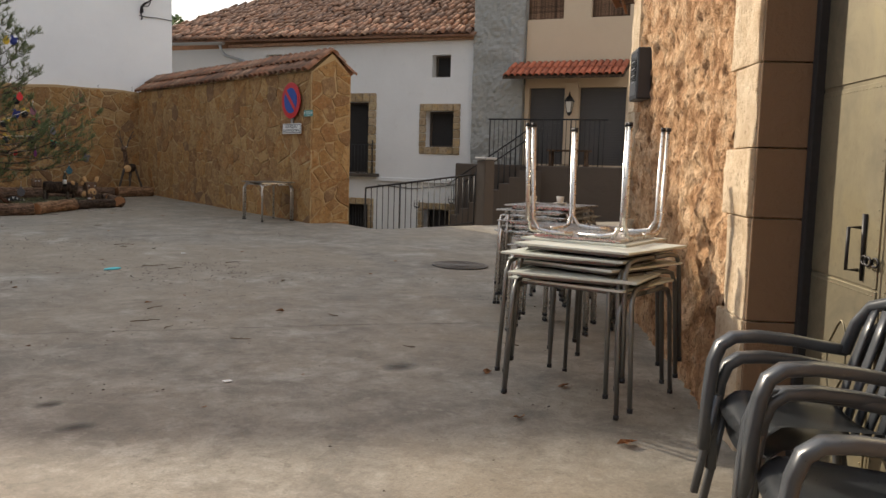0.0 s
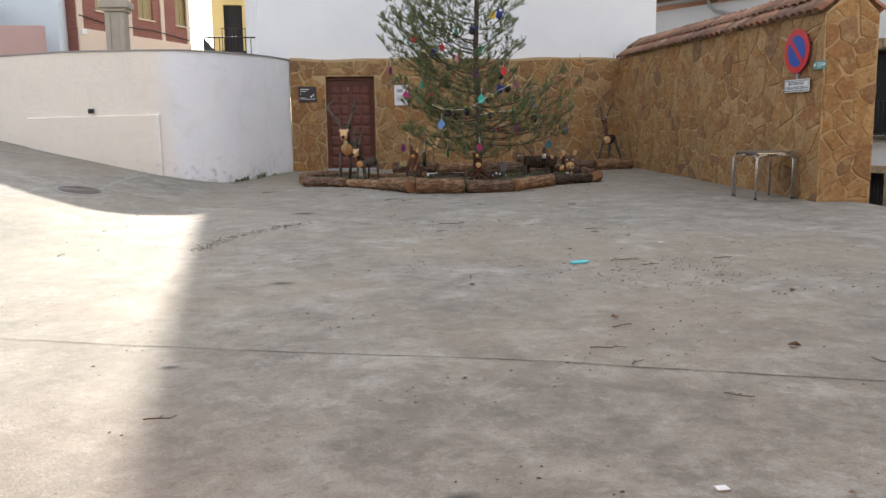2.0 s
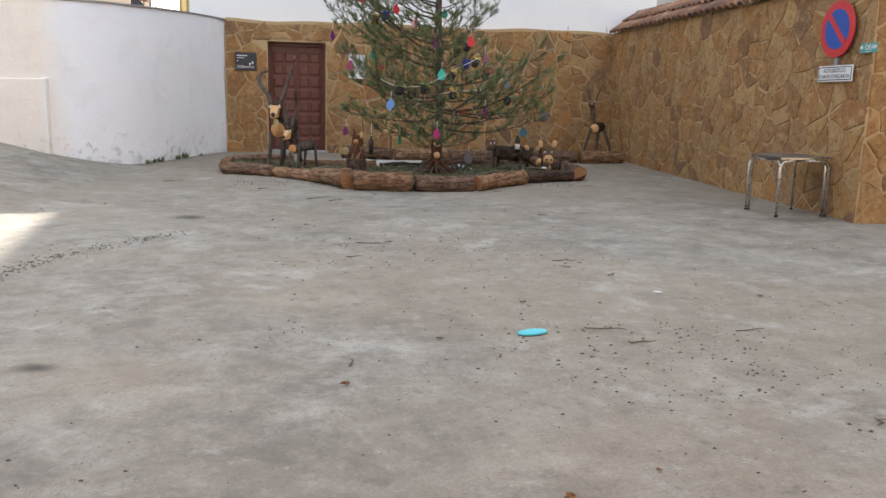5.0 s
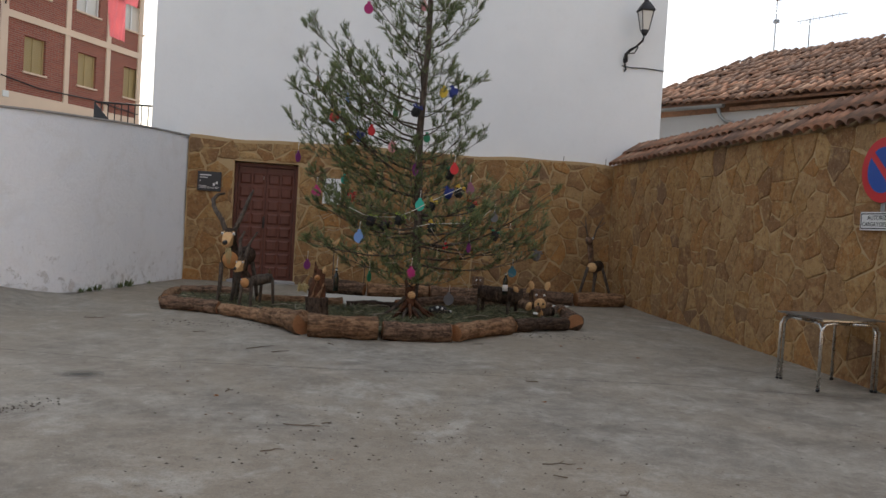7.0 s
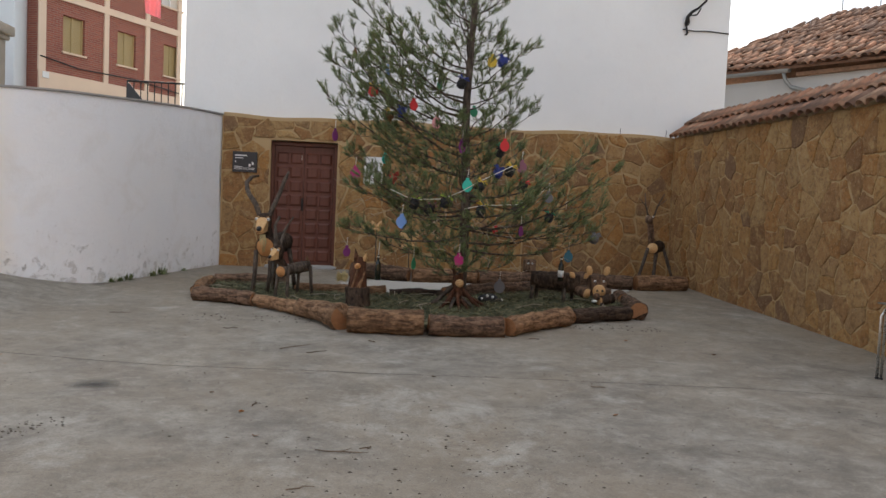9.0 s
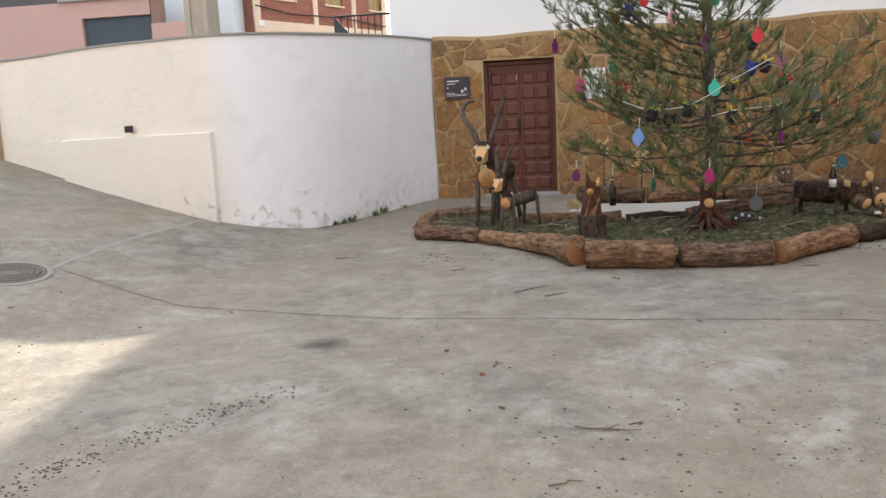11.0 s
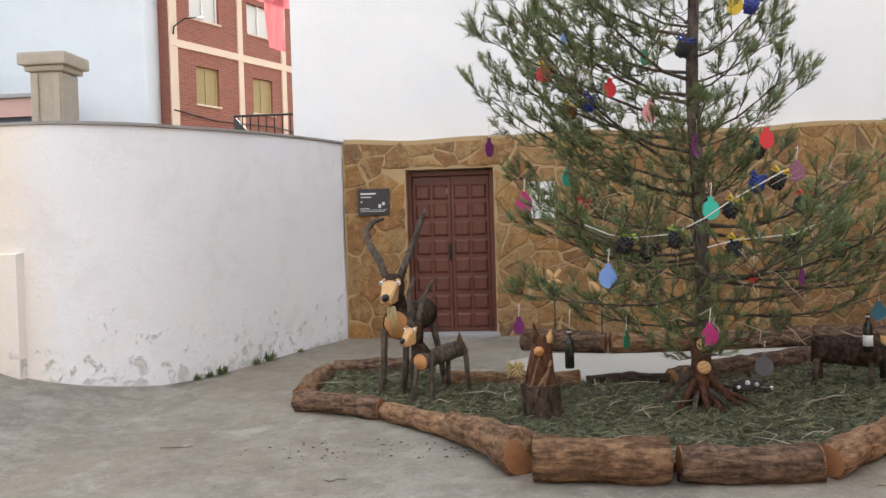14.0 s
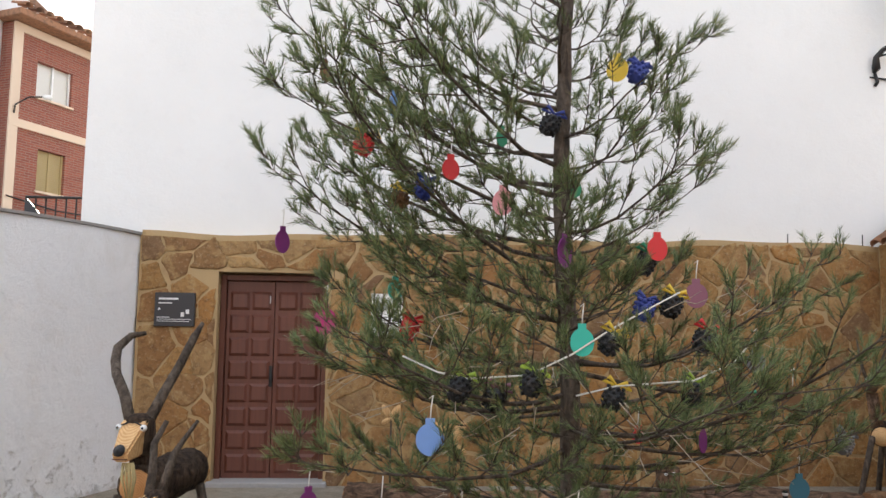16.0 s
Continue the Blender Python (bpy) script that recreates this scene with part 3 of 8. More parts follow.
def stone_mesh(poly, gap, depth, rnd):
    """A stone with a worn rim, its face toward local -y."""
    cx, cz = sum(p[0] for p in poly) / len(poly), sum(p[1] for p in poly) / len(poly)
    pts = []
    for i, p in enumerate(poly):
        q = poly[(i + 1) % len(poly)]
        n = 2 if math.hypot(q[0] - p[0], q[1] - p[1]) > 0.13 else 1
        for k in range(n):
            pts.append((p[0] + (q[0] - p[0]) * k / n + rnd.uniform(-0.02, 0.02), p[1] + (q[1] - p[1]) * k / n + rnd.uniform(-0.02, 0.02)))
    soft = []
    for i, p in enumerate(pts):
        q = pts[(i + 1) % len(pts)]
        soft += [(p[0] * 0.86 + q[0] * 0.14, p[1] * 0.86 + q[1] * 0.14), (p[0] * 0.14 + q[0] * 0.86, p[1] * 0.14 + q[1] * 0.86)]
    pts = soft
    rings = []
    for inset, y in ((gap, 0.01), (gap + 0.004, -depth * 0.6), (gap + 0.022, -depth)):
        ring = []
        for x, z in pts:
            d = math.hypot(x - cx, z - cz) or 1
            f = max(0.2, 1 - inset / d)
            ring.append((cx + (x - cx) * f, y, cz + (z - cz) * f))
        rings.append(ring)
    n = len(pts)
    verts = [v for r in rings for v in r] + [(cx, -depth - 0.004, cz)]
    faces = [(r * n + i, r * n + (i + 1) % n, (r + 1) * n + (i + 1) % n, (r + 1) * n + i) for r in range(2) for i in range(n)]
    faces += [(2 * n + i, 2 * n + (i + 1) % n, 3 * n) for i in range(n)]
    me = bpy.data.meshes.new("stone")
    me.from_pydata(verts, [], faces)
    me.polygons.foreach_set("use_smooth", [False] * len(me.polygons))
    return me


def stone_facing(parent, m, width, height, cell, seed, holes=(), mat="ochre_stone", gap=0.008, depth=0.012, top=None, limit=300):
    """Stones as pieces of a wall, on the plane of m. holes: rectangles left free; top(x): the wall's height there."""
    rnd = random.Random(seed)
    made, rest_v, rest_f = 0, [], []
    for poly in voronoi_cells(width, height, cell, rnd):
        cut = poly
        for hx0, hx1, hz0, hz1 in holes:
            cx, cz = sum(p[0] for p in cut) / len(cut), sum(p[1] for p in cut) / len(cut)
            if max(p[0] for p in cut) <= hx0 or min(p[0] for p in cut) >= hx1 or max(p[1] for p in cut) <= hz0 or min(p[1] for p in cut) >= hz1:
                continue
            over = {"l": hx0 - min(p[0] for p in cut), "r": max(p[0] for p in cut) - hx1, "b": hz0 - min(p[1] for p in cut), "t": max(p[1] for p in cut) - hz1}
            side = max(over, key=over.get)
            if over[side] < 0.03:
                cut = None
                break
            lim = {"l": lambda p: (min(p[0], hx0), p[1]), "r": lambda p: (max(p[0], hx1), p[1]), "b": lambda p: (p[0], min(p[1], hz0)), "t": lambda p: (p[0], max(p[1], hz1))}[side]
            cut = [lim(p) for p in cut]
        if not cut:
            continue
        if top:
            cut = [(x, min(z, top(x))) for x, z in cut]
        clean = [p for i, p in enumerate(cut) if math.hypot(p[0] - cut[i - 1][0], p[1] - cut[i - 1][1]) > 0.025]
        if len(clean) < 3:
            continue
        area = abs(sum(p[0] * clean[i - 1][1] - clean[i - 1][0] * p[1] for i, p in enumerate(clean))) / 2
        if area < 0.006:
            continue
        me = stone_mesh(clean, gap * rnd.choice((0.2, 0.5, 0.8, 1.1, 1.6, 2.4)), depth * rnd.uniform(0.6, 1.4), rnd)
        me.materials.append(M[mat])
        if made >= limit:
            i = len(rest_v)
            rest_v += [v.co.copy() for v in me.vertices]
            rest_f += [tuple(i + j for j in p.vertices) for p in me.polygons]
            bpy.data.meshes.remove(me)
            continue
        ob = new("stone", me)
        ob.parent = parent
        ob.matrix_world = m
        made += 1
    if rest_f:
        ob = raw("stone_rest", rest_v, rest_f, mat, parent)
        ob.matrix_world = m
        tagged(ob, kind="stuff")


# ---- back wall with the wooden door ----
BACK = 22.1


def top_edge(x):
    return 3.16 + 0.02 * math.sin(x * 1.7) + 0.012 * math.sin(x * 4.3)


def make_back_wall():
    bm = holed_wall(8.0, 3.12, 0.5, [(0.82, 1.96, 0.3, 2.75)], z0=0.3)
    ob = link("wall_back", bm, "mortar")
    ob.matrix_world = pose(1.68, BACK + 0.003, 0)
    return tagged(ob, "low wall faced with irregular ochre stones in light mortar", "stone wall", kind="structure")


wall_back = make_back_wall()
bm = bmesh.new()
for i in range(40):
    x0, x1 = 1.7 + i * 0.199, 1.7 + (i + 1) * 0.199
    za, zb = top_edge(x0), top_edge(x1)
    vs = [bm.verts.new(c) for c in ((x0, BACK - 0.012, za - 0.06), (x1, BACK - 0.012, zb - 0.06), (x1, BACK - 0.012, zb), (x0, BACK - 0.012, za), (x1, BACK + 0.2, zb + 0.02), (x0, BACK + 0.2, za + 0.02))]
    bm.faces.new(vs[:4])
    bm.faces.new((vs[3], vs[2], vs[4], vs[5]))
tagged(link("wall_top", bm, "mortar"), "mortar cap along the top of the stone wall", "wall cap", kind="structure")


def make_big_house():
    """The tall white house: gable toward the square, its roof rising from the left eave."""
    x0, x1, h0, ridge = 1.0, 10.62, 9.6, 11.6
    xm = 6.6
    prof = [(x0, 2.98), (x1, 2.98), (x1, 10.2), (xm, ridge), (x0, h0)]
    bm = bmesh.new()
    y0, y1 = BACK + 0.16, BACK + 12
    lean = -0.1 * 12
    a = [bm.verts.new((x, y0, z)) for x, z in prof]
    b = [bm.verts.new((x + (lean if x < xm else 0), y1, z)) for x, z in prof]
    bm.faces.new(a)
    bm.faces.new(b[::-1])
    for i in range(5):
        j = (i + 1) % 5
        bm.faces.new((a[j], a[i], b[i], b[j]))
    bmesh.ops.recalc_face_normals(bm, faces=bm.faces[:])
    house = tagged(link("white_house", bm, "white_plaster"), "tall windowless white plastered house wall above the stone wall", "house")
    for sx, za, zb, xe in ((x0 - 0.45, h0 - 0.16, ridge, xm), (x1 + 0.3, 10.1, ridge, xm)):
        r = bmesh.new()
        lo, hi = Vector((sx, 0, za)), Vector((xe, 0, zb))
        vs = []
        for y, dx in ((y0 - 0.12, 0), (y1, lean if sx < xm else 0)):
            for p in (lo, hi):
                for dz in (0.02, 0.16):
                    vs.append(r.verts.new((p.x + (dx if p.x < xm else 0), y, p.z + dz)))
        for f in ((0, 2, 3, 1), (4, 5, 7, 6), (0, 1, 5, 4), (2, 6, 7, 3), (1, 3, 7, 5), (0, 4, 6, 2)):
            r.faces.new([vs[i] for i in f])
        bmesh.ops.recalc_face_normals(r, faces=r.faces[:])
        part("roof", r, "clay_tile", house, "clay tile roof slope")
    return house


white_house = make_big_house()


# ---- curved whitewashed wall ----
CURVE = [(1.68, 22.12), (1.36, 21.35), (1.02, 20.45), (0.68, 19.68), (0.25, 19.05), (-0.3, 18.66), (-0.9, 18.62), (-1.6, 18.9), (-2.6, 19.3), (-3.7, 19.8), (-4.8, 20.3)]


def spline(pts, n):
    out = []
    for i in range(len(pts) - 1):
        p = [Vector(pts[max(0, min(len(pts) - 1, j))]) for j in (i - 1, i, i + 1, i + 2)]
        for k in range(n):
            t = k / n
            out.append(0.5 * ((2 * p[1]) + (p[2] - p[0]) * t + (2 * p[0] - 5 * p[1] + 4 * p[2] - p[3]) * t * t + (3 * p[1] - p[0] - 3 * p[2] + p[3]) * t ** 3))
    return out + [Vector(pts[-1])]


def make_curved_wall():
    line = spline([(*p, 0) for p in CURVE], 8)
    zs = np.linspace(0, 1, 15)
    bm = bmesh.new()
    grid = []
    for p, s, u in frames_along(line):
        d = Vector((s.x, s.y, 0)).normalized()
        side = d if d.dot(Vector((1.0, -1.0, 0))) > 0 else -d
        if abs(s.z) > 0.5:
            d2 = Vector((u.x, u.y, 0)).normalized()
            side = d2 if d2.dot(Vector((1.0, -1.0, 0))) > 0 else -d2
        base, top = ground_z(p.x, p.y) - 0.1, 3.12 - 0.08 * smooth01(0.0, 1.2, 1.6 - p.x) + 0.012 * math.sin(p.x * 2)
        col = []
        for k, t in enumerate(zs):
            z = base + (top - base) * t
            bulge = 0.018 * noise.noise(Vector((p.x * 1.3, p.y * 1.3, z * 1.3))) + 0.05 * max(0, 0.25 - t)
            col.append(bm.verts.new((p.x + side.x * bulge, p.y + side.y * bulge, z)))
        col.append(bm.verts.new((p.x - side.x * 0.3, p.y - side.y * 0.3, top)))
        col.append(bm.verts.new((p.x - side.x * 0.3, p.y - side.y * 0.3, base)))
        grid.append(col)
    for a, b in zip(grid, grid[1:]):
        for k in range(len(a) - 1):
            f = bm.faces.new((a[k], b[k], b[k + 1], a[k + 1]))
            f.smooth = k < len(a) - 4
    bm.faces.new(grid[0])
    bm.faces.new(grid[-1][::-1])
    bmesh.ops.recalc_face_normals(bm, faces=bm.faces[:])
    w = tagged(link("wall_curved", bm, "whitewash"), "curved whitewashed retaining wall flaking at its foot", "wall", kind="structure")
    cap = bmesh.new()
    rows = []
    for p, s, u in frames_along(line):
        d = Vector((s.x, s.y, 0)).normalized() if abs(s.z) < 0.5 else Vector((u.x, u.y, 0)).normalized()
        side = d if d.dot(Vector((1.0, -1.0, 0))) > 0 else -d
        top = 3.12 - 0.08 * smooth01(0.0, 1.2, 1.6 - p.x) + 0.012 * math.sin(p.x * 2)
        rows.append([cap.verts.new((p.x + side.x * o, p.y + side.y * o, top + dz)) for o, dz in ((0.025, 0.003), (0.03, 0.03), (-0.33, 0.05), (-0.33, 0.003))])
    for a, b in zip(rows, rows[1:]):
        for k in range(4):
            cap.faces.new((a[k], b[k], b[(k + 1) % 4], a[(k + 1) % 4]))
    cap.faces.new(rows[0])
    cap.faces.new(rows[-1][::-1])
    bmesh.ops.recalc_face_normals(cap, faces=cap.faces[:])
    part("coping", cap, "coping_grey", w, "thin grey mortar coping")
    return w


wall_curved = make_curved_wall()

# thicker lower band of the curved wall toward the upper street
bm = bmesh.new()
band = [(-0.67, 18.56), (-1.6, 18.84), (-2.6, 19.24), (-3.35, 19.58)]
lo, hi, bk = [], [], []
for x, y in band:
    lo.append(bm.verts.new((x + 0.02, y - 0.05, ground_z(x, y) - 0.1)))
    hi.append(bm.verts.new((x + 0.02, y - 0.05, 1.85 + 0.01 * (x + 0.67))))
    bk.append(bm.verts.new((x + 0.05, y + 0.1, 1.885 + 0.01 * (x + 0.67))))
for i in range(3):
    bm.faces.new((lo[i + 1], lo[i], hi[i], hi[i + 1]))
    bm.faces.new((hi[i + 1], hi[i], bk[i], bk[i + 1]))
lb = [bm.verts.new((x + 0.05, y + 0.1, ground_z(x, y) - 0.1)) for x, y in (band[0], band[-1])]
bm.faces.new((lo[0], lb[0], bk[0], hi[0]))
bm.faces.new((lo[-1], hi[-1], bk[-1], lb[1]))
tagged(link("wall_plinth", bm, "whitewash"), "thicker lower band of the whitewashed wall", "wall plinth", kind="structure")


# ---- stone wall on the right with tile coping ----
RX, R0, R1 = 9.66, 13.62, 22.1


def make_right_wall():
    bm = bmesh.new()
    pts = [(R0, 0.0, 3.16), (R1, 0.2, 3.2)]
    prof = [(0.003, None), (0.003, 3.12), (0.45, 3.5), (0.86, 3.12), (0.86, None)]
    ring = []
    for y, zb, _ in pts:
        ring.append([bm.verts.new((RX + dx, y + (0.003 if y == R0 else 0), -1.9 if (z is None and dx > 0.5) else (zb - 0.1 if z is None else z))) for dx, z in prof])
    for k in range(5):
        bm.faces.new((ring[0][k], ring[1][k], ring[1][(k + 1) % 5], ring[0][(k + 1) % 5]))
    bm.faces.new(ring[0])
    bm.faces.new(ring[1][::-1])
    bmesh.ops.recalc_face_normals(bm, faces=bm.faces[:])
    return tagged(link("wall_right", bm, "mortar"), "boundary wall faced with irregular ochre stones under a clay tile coping", "stone wall", kind="structure")


wall_right = make_right_wall()


def tile_mesh(length=0.42, r0=0.095, r1=0.075, thick=0.014, seg=8):
    """A half-round roof tile, its length along y, hollow side down."""
    verts, faces = [], []
    for y, r in ((0, r0), (length, r1)):
        for rr in (r, r - thick):
            for k in range(seg + 1):
                a = math.pi * k / seg
                verts.append((rr * math.cos(a), y, rr * math.sin(a) * 0.8))
    n = seg + 1
    for k in range(seg):
        faces += [(k, k + 1, 2 * n + k + 1, 2 * n + k), (n + k + 1, n + k, 3 * n + k, 3 * n + k + 1), (k + 1, k, n + k, n + k + 1), (2 * n + k, 2 * n + k + 1, 3 * n + k + 1, 3 * n + k)]
    for k in (0, seg):
        faces.append((k, 2 * n + k, 3 * n + k, n + k))
    me = bpy.data.meshes.new("tile")
    me.from_pydata(verts, [], faces)
    me.polygons.foreach_set("use_smooth", [True] * len(me.polygons))
    me.materials.append(M["clay_tile"])
    return me


TILE = tile_mesh()


def coping_tiles():
    rnd = random.Random(5)
    n = 41
    for i in range(n):
        y = R0 - 0.04 + i * (R1 - R0) / n + 0.1
        for side, x, rz in ((0, RX - 0.1, -90), (1, RX + 0.97, 90)):
            for row in range(2):
                ob = new("tile", TILE)
                ob.parent = wall_right
                off = row * 0.26
                xx = x + (off if side == 0 else -off)
                z = 3.12 + 0.02 + off * 0.72 + (0.02 if row else 0)
                tilt = 35
                ob.matrix_world = pose(xx, y + rnd.uniform(-0.012, 0.012), z + rnd.uniform(-0.006, 0.006), tilt + rnd.uniform(-2, 2), 0, rz + rnd.uniform(-3, 3)) @ Matrix.Diagonal((1.08, 0.92, 1.08, 1))
    for i in range(24):
        ob = new("ridge_tile", TILE)
        ob.parent = wall_right
        ob.matrix_world = pose(RX + 0.44, R0 - 0.06 + i * 0.36, 3.47 + rnd.uniform(-0.006, 0.006), 1, 0, rnd.uniform(-2, 2)) @ Matrix.Diagonal((1.3, 1.0, 1.25, 1))


coping_tiles()


# ---- wooden door, plaque, notice ----
def make_door():
    d = thing("door_1", pose(2.5, BACK + 0.2, 0.57), "closed double door of dark red-brown wood with raised panels", "door", kind="structure")
    w, h = 1.14, 2.16
    part("backing", box(0.01, w - 0.01, 0.085, 0.12, 0.0, h), "dark_inside", d)
    fb = bmesh.new()
    for x0, x1, z0, z1 in ((0, 0.06, 0, h), (w - 0.06, w, 0, h), (0.06, w - 0.06, h - 0.06, h)):
        box(x0, x1, -0.05, 0.08, z0, z1, 0.006, bm=fb)
    part("door_frame", fb, "door_wood", d)
    for k in range(2):
        x0 = 0.062 + k * (w - 0.124) / 2 + 0.002
        x1 = x0 + (w - 0.124) / 2 - 0.006
        leaf = part("door_leaf", box(x0, x1, 0.0, 0.045, 0.015, h - 0.065, 0.004), "door_wood", d)
        cw, rows = (x1 - x0 - 0.07) / 2, 8
        rh = (h - 0.065 - 0.15) / rows
        for c in range(2):
            for r in range(rows):
                px0, pz0 = x0 + 0.03 + c * (cw + 0.012), 0.08 + r * rh
                p = bmesh.new()
                a = [(px0, pz0), (px0 + cw, pz0), (px0 + cw, pz0 + rh - 0.035), (px0, pz0 + rh - 0.035)]
                i = 0.035
                b = [(px0 + i, pz0 + i), (px0 + cw - i, pz0 + i), (px0 + cw - i, pz0 + rh - 0.035 - i), (px0 + i, pz0 + rh - 0.035 - i)]
                va, vb = [p.verts.new((x, 0.004, z)) for x, z in a], [p.verts.new((x, -0.022, z)) for x, z in b]
                p.faces.new(vb)
                for q in range(4):
                    p.faces.new((va[q], va[(q + 1) % 4], vb[(q + 1) % 4], vb[q]))
                bmesh.ops.recalc_face_normals(p, faces=p.faces[:])
                part("panel", p, "door_wood", leaf)
    hb = box(w / 2 - 0.04, w / 2 - 0.005, -0.012, 0.0, 0.98, 1.2, 0.003)
    tube([(w / 2 - 0.022, -0.02, 1.08), (w / 2 - 0.022, -0.05, 1.1), (w / 2 - 0.022, -0.05, 1.02)], 0.008, 6, bm=hb)
    part("door_handle", hb, "black_iron", d, "black iron door handle")
    part("number_plate", box(w / 2 - 0.1, w / 2 - 0.045, -0.012, 0.0, 1.86, 1.94, 0.003), "sign_white", d, "small white number plate")


make_door()
part_sill = tagged(link("door_sill", box(2.46, 3.68, BACK - 0.1, BACK + 0.3, 0.45, 0.605, 0.01), "coping_grey"), "worn stone door sill", "sill", kind="structure")

pl = thing("plaque", pose(1.87, BACK - 0.03, 2.17), "black wall plaque with small white print and two white shapes", "plaque")
part("panel", box(0, 0.41, -0.015, 0.03, 0, 0.35, 0.004), "black_panel", pl)
for z, x0, x1, t in ((0.275, 0.04, 0.24, 0.02), (0.235, 0.04, 0.18, 0.012), (0.17, 0.04, 0.06, 0.02), (0.09, 0.03, 0.16, 0.008), (0.07, 0.03, 0.38, 0.006), (0.05, 0.03, 0.36, 0.006)):
    part("print_line", box(x0, x1, -0.019, -0.015, z, z + t), "print_white", pl)
for x, z in ((0.27, 0.1), (0.32, 0.13)):
    part("print_mark", box(x, x + 0.035, -0.019, -0.015, z, z + 0.045), "print_white", pl)

nt_ = thing("notice", pose(4.1, BACK - 0.03, 2.07), "white paper notice fixed to the stone wall", "notice")
part("sheet", box(0, 0.33, -0.006, 0.012, 0, 0.47, 0.002), "paper_white", nt_)
part("print_block", box(0.06, 0.2, -0.009, -0.006, 0.3, 0.38), "zinc", nt_)
for i in range(5):
    part("print_line", box(0.05, 0.28 - 0.03 * (i % 2), -0.009, -0.006, 0.22 - i * 0.03, 0.227 - i * 0.03), "print_black", nt_)

for x, z, h in ((8.65, 3.16, 0.11), (9.5, 3.16, 0.12)):
    tagged(link("rod", tube([(x, BACK + 0.03, z - 0.05), (x + 0.004, BACK + 0.03, z + h)], 0.006, 6), "black_iron"), "thin rusty iron rod on the wall top", "rod")


# ---- wall lantern on the white house ----
def make_lantern(m, s=1.0, label="black wrought iron wall lantern with milky glass", bracket=True):
    L = thing("wall_lantern", m, label, "lantern")
    if bracket:
        b = tube([(0, 0, -0.18), (0, -0.05, -0.14), (0.0, -0.06, -0.02), (0.06, -0.1, 0.06), (0.12, -0.22, 0.1), (0.2, -0.36, 0.2), (0.21, -0.4, 0.3)], [0.02, 0.05, 0.035, 0.03, 0.022, 0.022, 0.016], 8)
        tube([(0.0, -0.02, -0.2), (0.02, -0.03, -0.3), (0.0, -0.01, -0.34)], 0.02, 6, bm=b)
        tube([(0.03, -0.06, 0.0), (0.13, -0.16, 0.0), (0.16, -0.25, 0.1)], 0.012, 6, bm=b)
        part("bracket", b, "black_iron", L)
    o = Vector((0.21, -0.4, 0.3)) if bracket else Vector((0, -0.16, 0))
    cage = bmesh.new()
    lo, hi, h = 0.085, 0.165, 0.37
    for a in range(4):
        c0, c1 = math.pi / 4 + a * math.pi / 2, math.pi / 4 + (a + 1) * math.pi / 2
        p0, p1 = o + Vector((lo * math.cos(c0), lo * math.sin(c0), 0.09)) * 1, o + Vector((hi * math.cos(c0), hi * math.sin(c0), 0.09 + h))
        q0, q1 = o + Vector((lo * math.cos(c1), lo * math.sin(c1), 0.09)), o + Vector((hi * math.cos(c1), hi * math.sin(c1), 0.09 + h))
        tube([p0, p1], 0.01, 6, bm=cage)
        tube([p0, q0], 0.01, 6, bm=cage)
        tube([p1, q1], 0.012, 6, bm=cage)
        tube([o, p0], 0.008, 6, bm=cage)
        g = bmesh.new()
        inner = [Vector(v).lerp(o + Vector((0, 0, 0.25)), 0.05) for v in (p0, q0, q1, p1)]
        back = [v.lerp(o + Vector((0, 0, 0.25)), 0.04) for v in inner]
        va, vb = [g.verts.new(v) for v in inner], [g.verts.new(v) for v in back]
        g.faces.new(va)
        g.faces.new(vb[::-1])
        for k in range(4):
            g.faces.new((va[k], vb[k], vb[(k + 1) % 4], va[(k + 1) % 4]))
        part("pane", g, "lamp_glass", L)
    part("cage", cage, "black_iron", L)
    part("roof", lathe([(0.19, 0.45), (0.2, 0.47), (0.1, 0.6), (0.045, 0.65), (0.05, 0.68), (0.02, 0.72), (0.03, 0.75), (0.0, 0.79)], 4, m=Matrix.Translation(o) @ pose(0, 0, 0, 0, 0, 45)), "black_iron", L)
    part("foot", lathe([(0.012, -0.02), (0.035, 0.0), (0.05, 0.02), (0.085, 0.09)], 8, m=Matrix.Translation(o)), "black_iron", L)
    L.scale = (s, s, s)
    return L


make_lantern(pose(9.8, BACK + 0.16, 5.36))
tagged(link("lamp_cable", tube([(9.74, BACK + 0.14, 5.12), (9.95, BACK + 0.14, 5.1), (10.2, BACK + 0.14, 5.115), (10.62, BACK + 0.14, 5.09)], 0.011, 6), "cable_black"), "black cable clipped along the white wall", "cable")


# ---- signs on the right wall ----
def sign_text(txt, m, size, mat, parent, name="lettering"):
    cu = bpy.data.curves.new(name, "FONT")
    cu.body, cu.size, cu.extrude = txt, size, 0.001
    cu.align_x, cu.align_y = "CENTER", "CENTER"
    tmp = bpy.data.objects.new(name, cu)
    scene.collection.objects.link(tmp)
    me = bpy.data.meshes.new_from_object(tmp.evaluated_get(bpy.context.evaluated_depsgraph_get()))
    bpy.data.objects.remove(tmp)
    me.materials.clear()
    me.materials.append(M[mat])
    ob = new(name, me)
    ob.parent = parent
    ob.matrix_local = m
    return ob


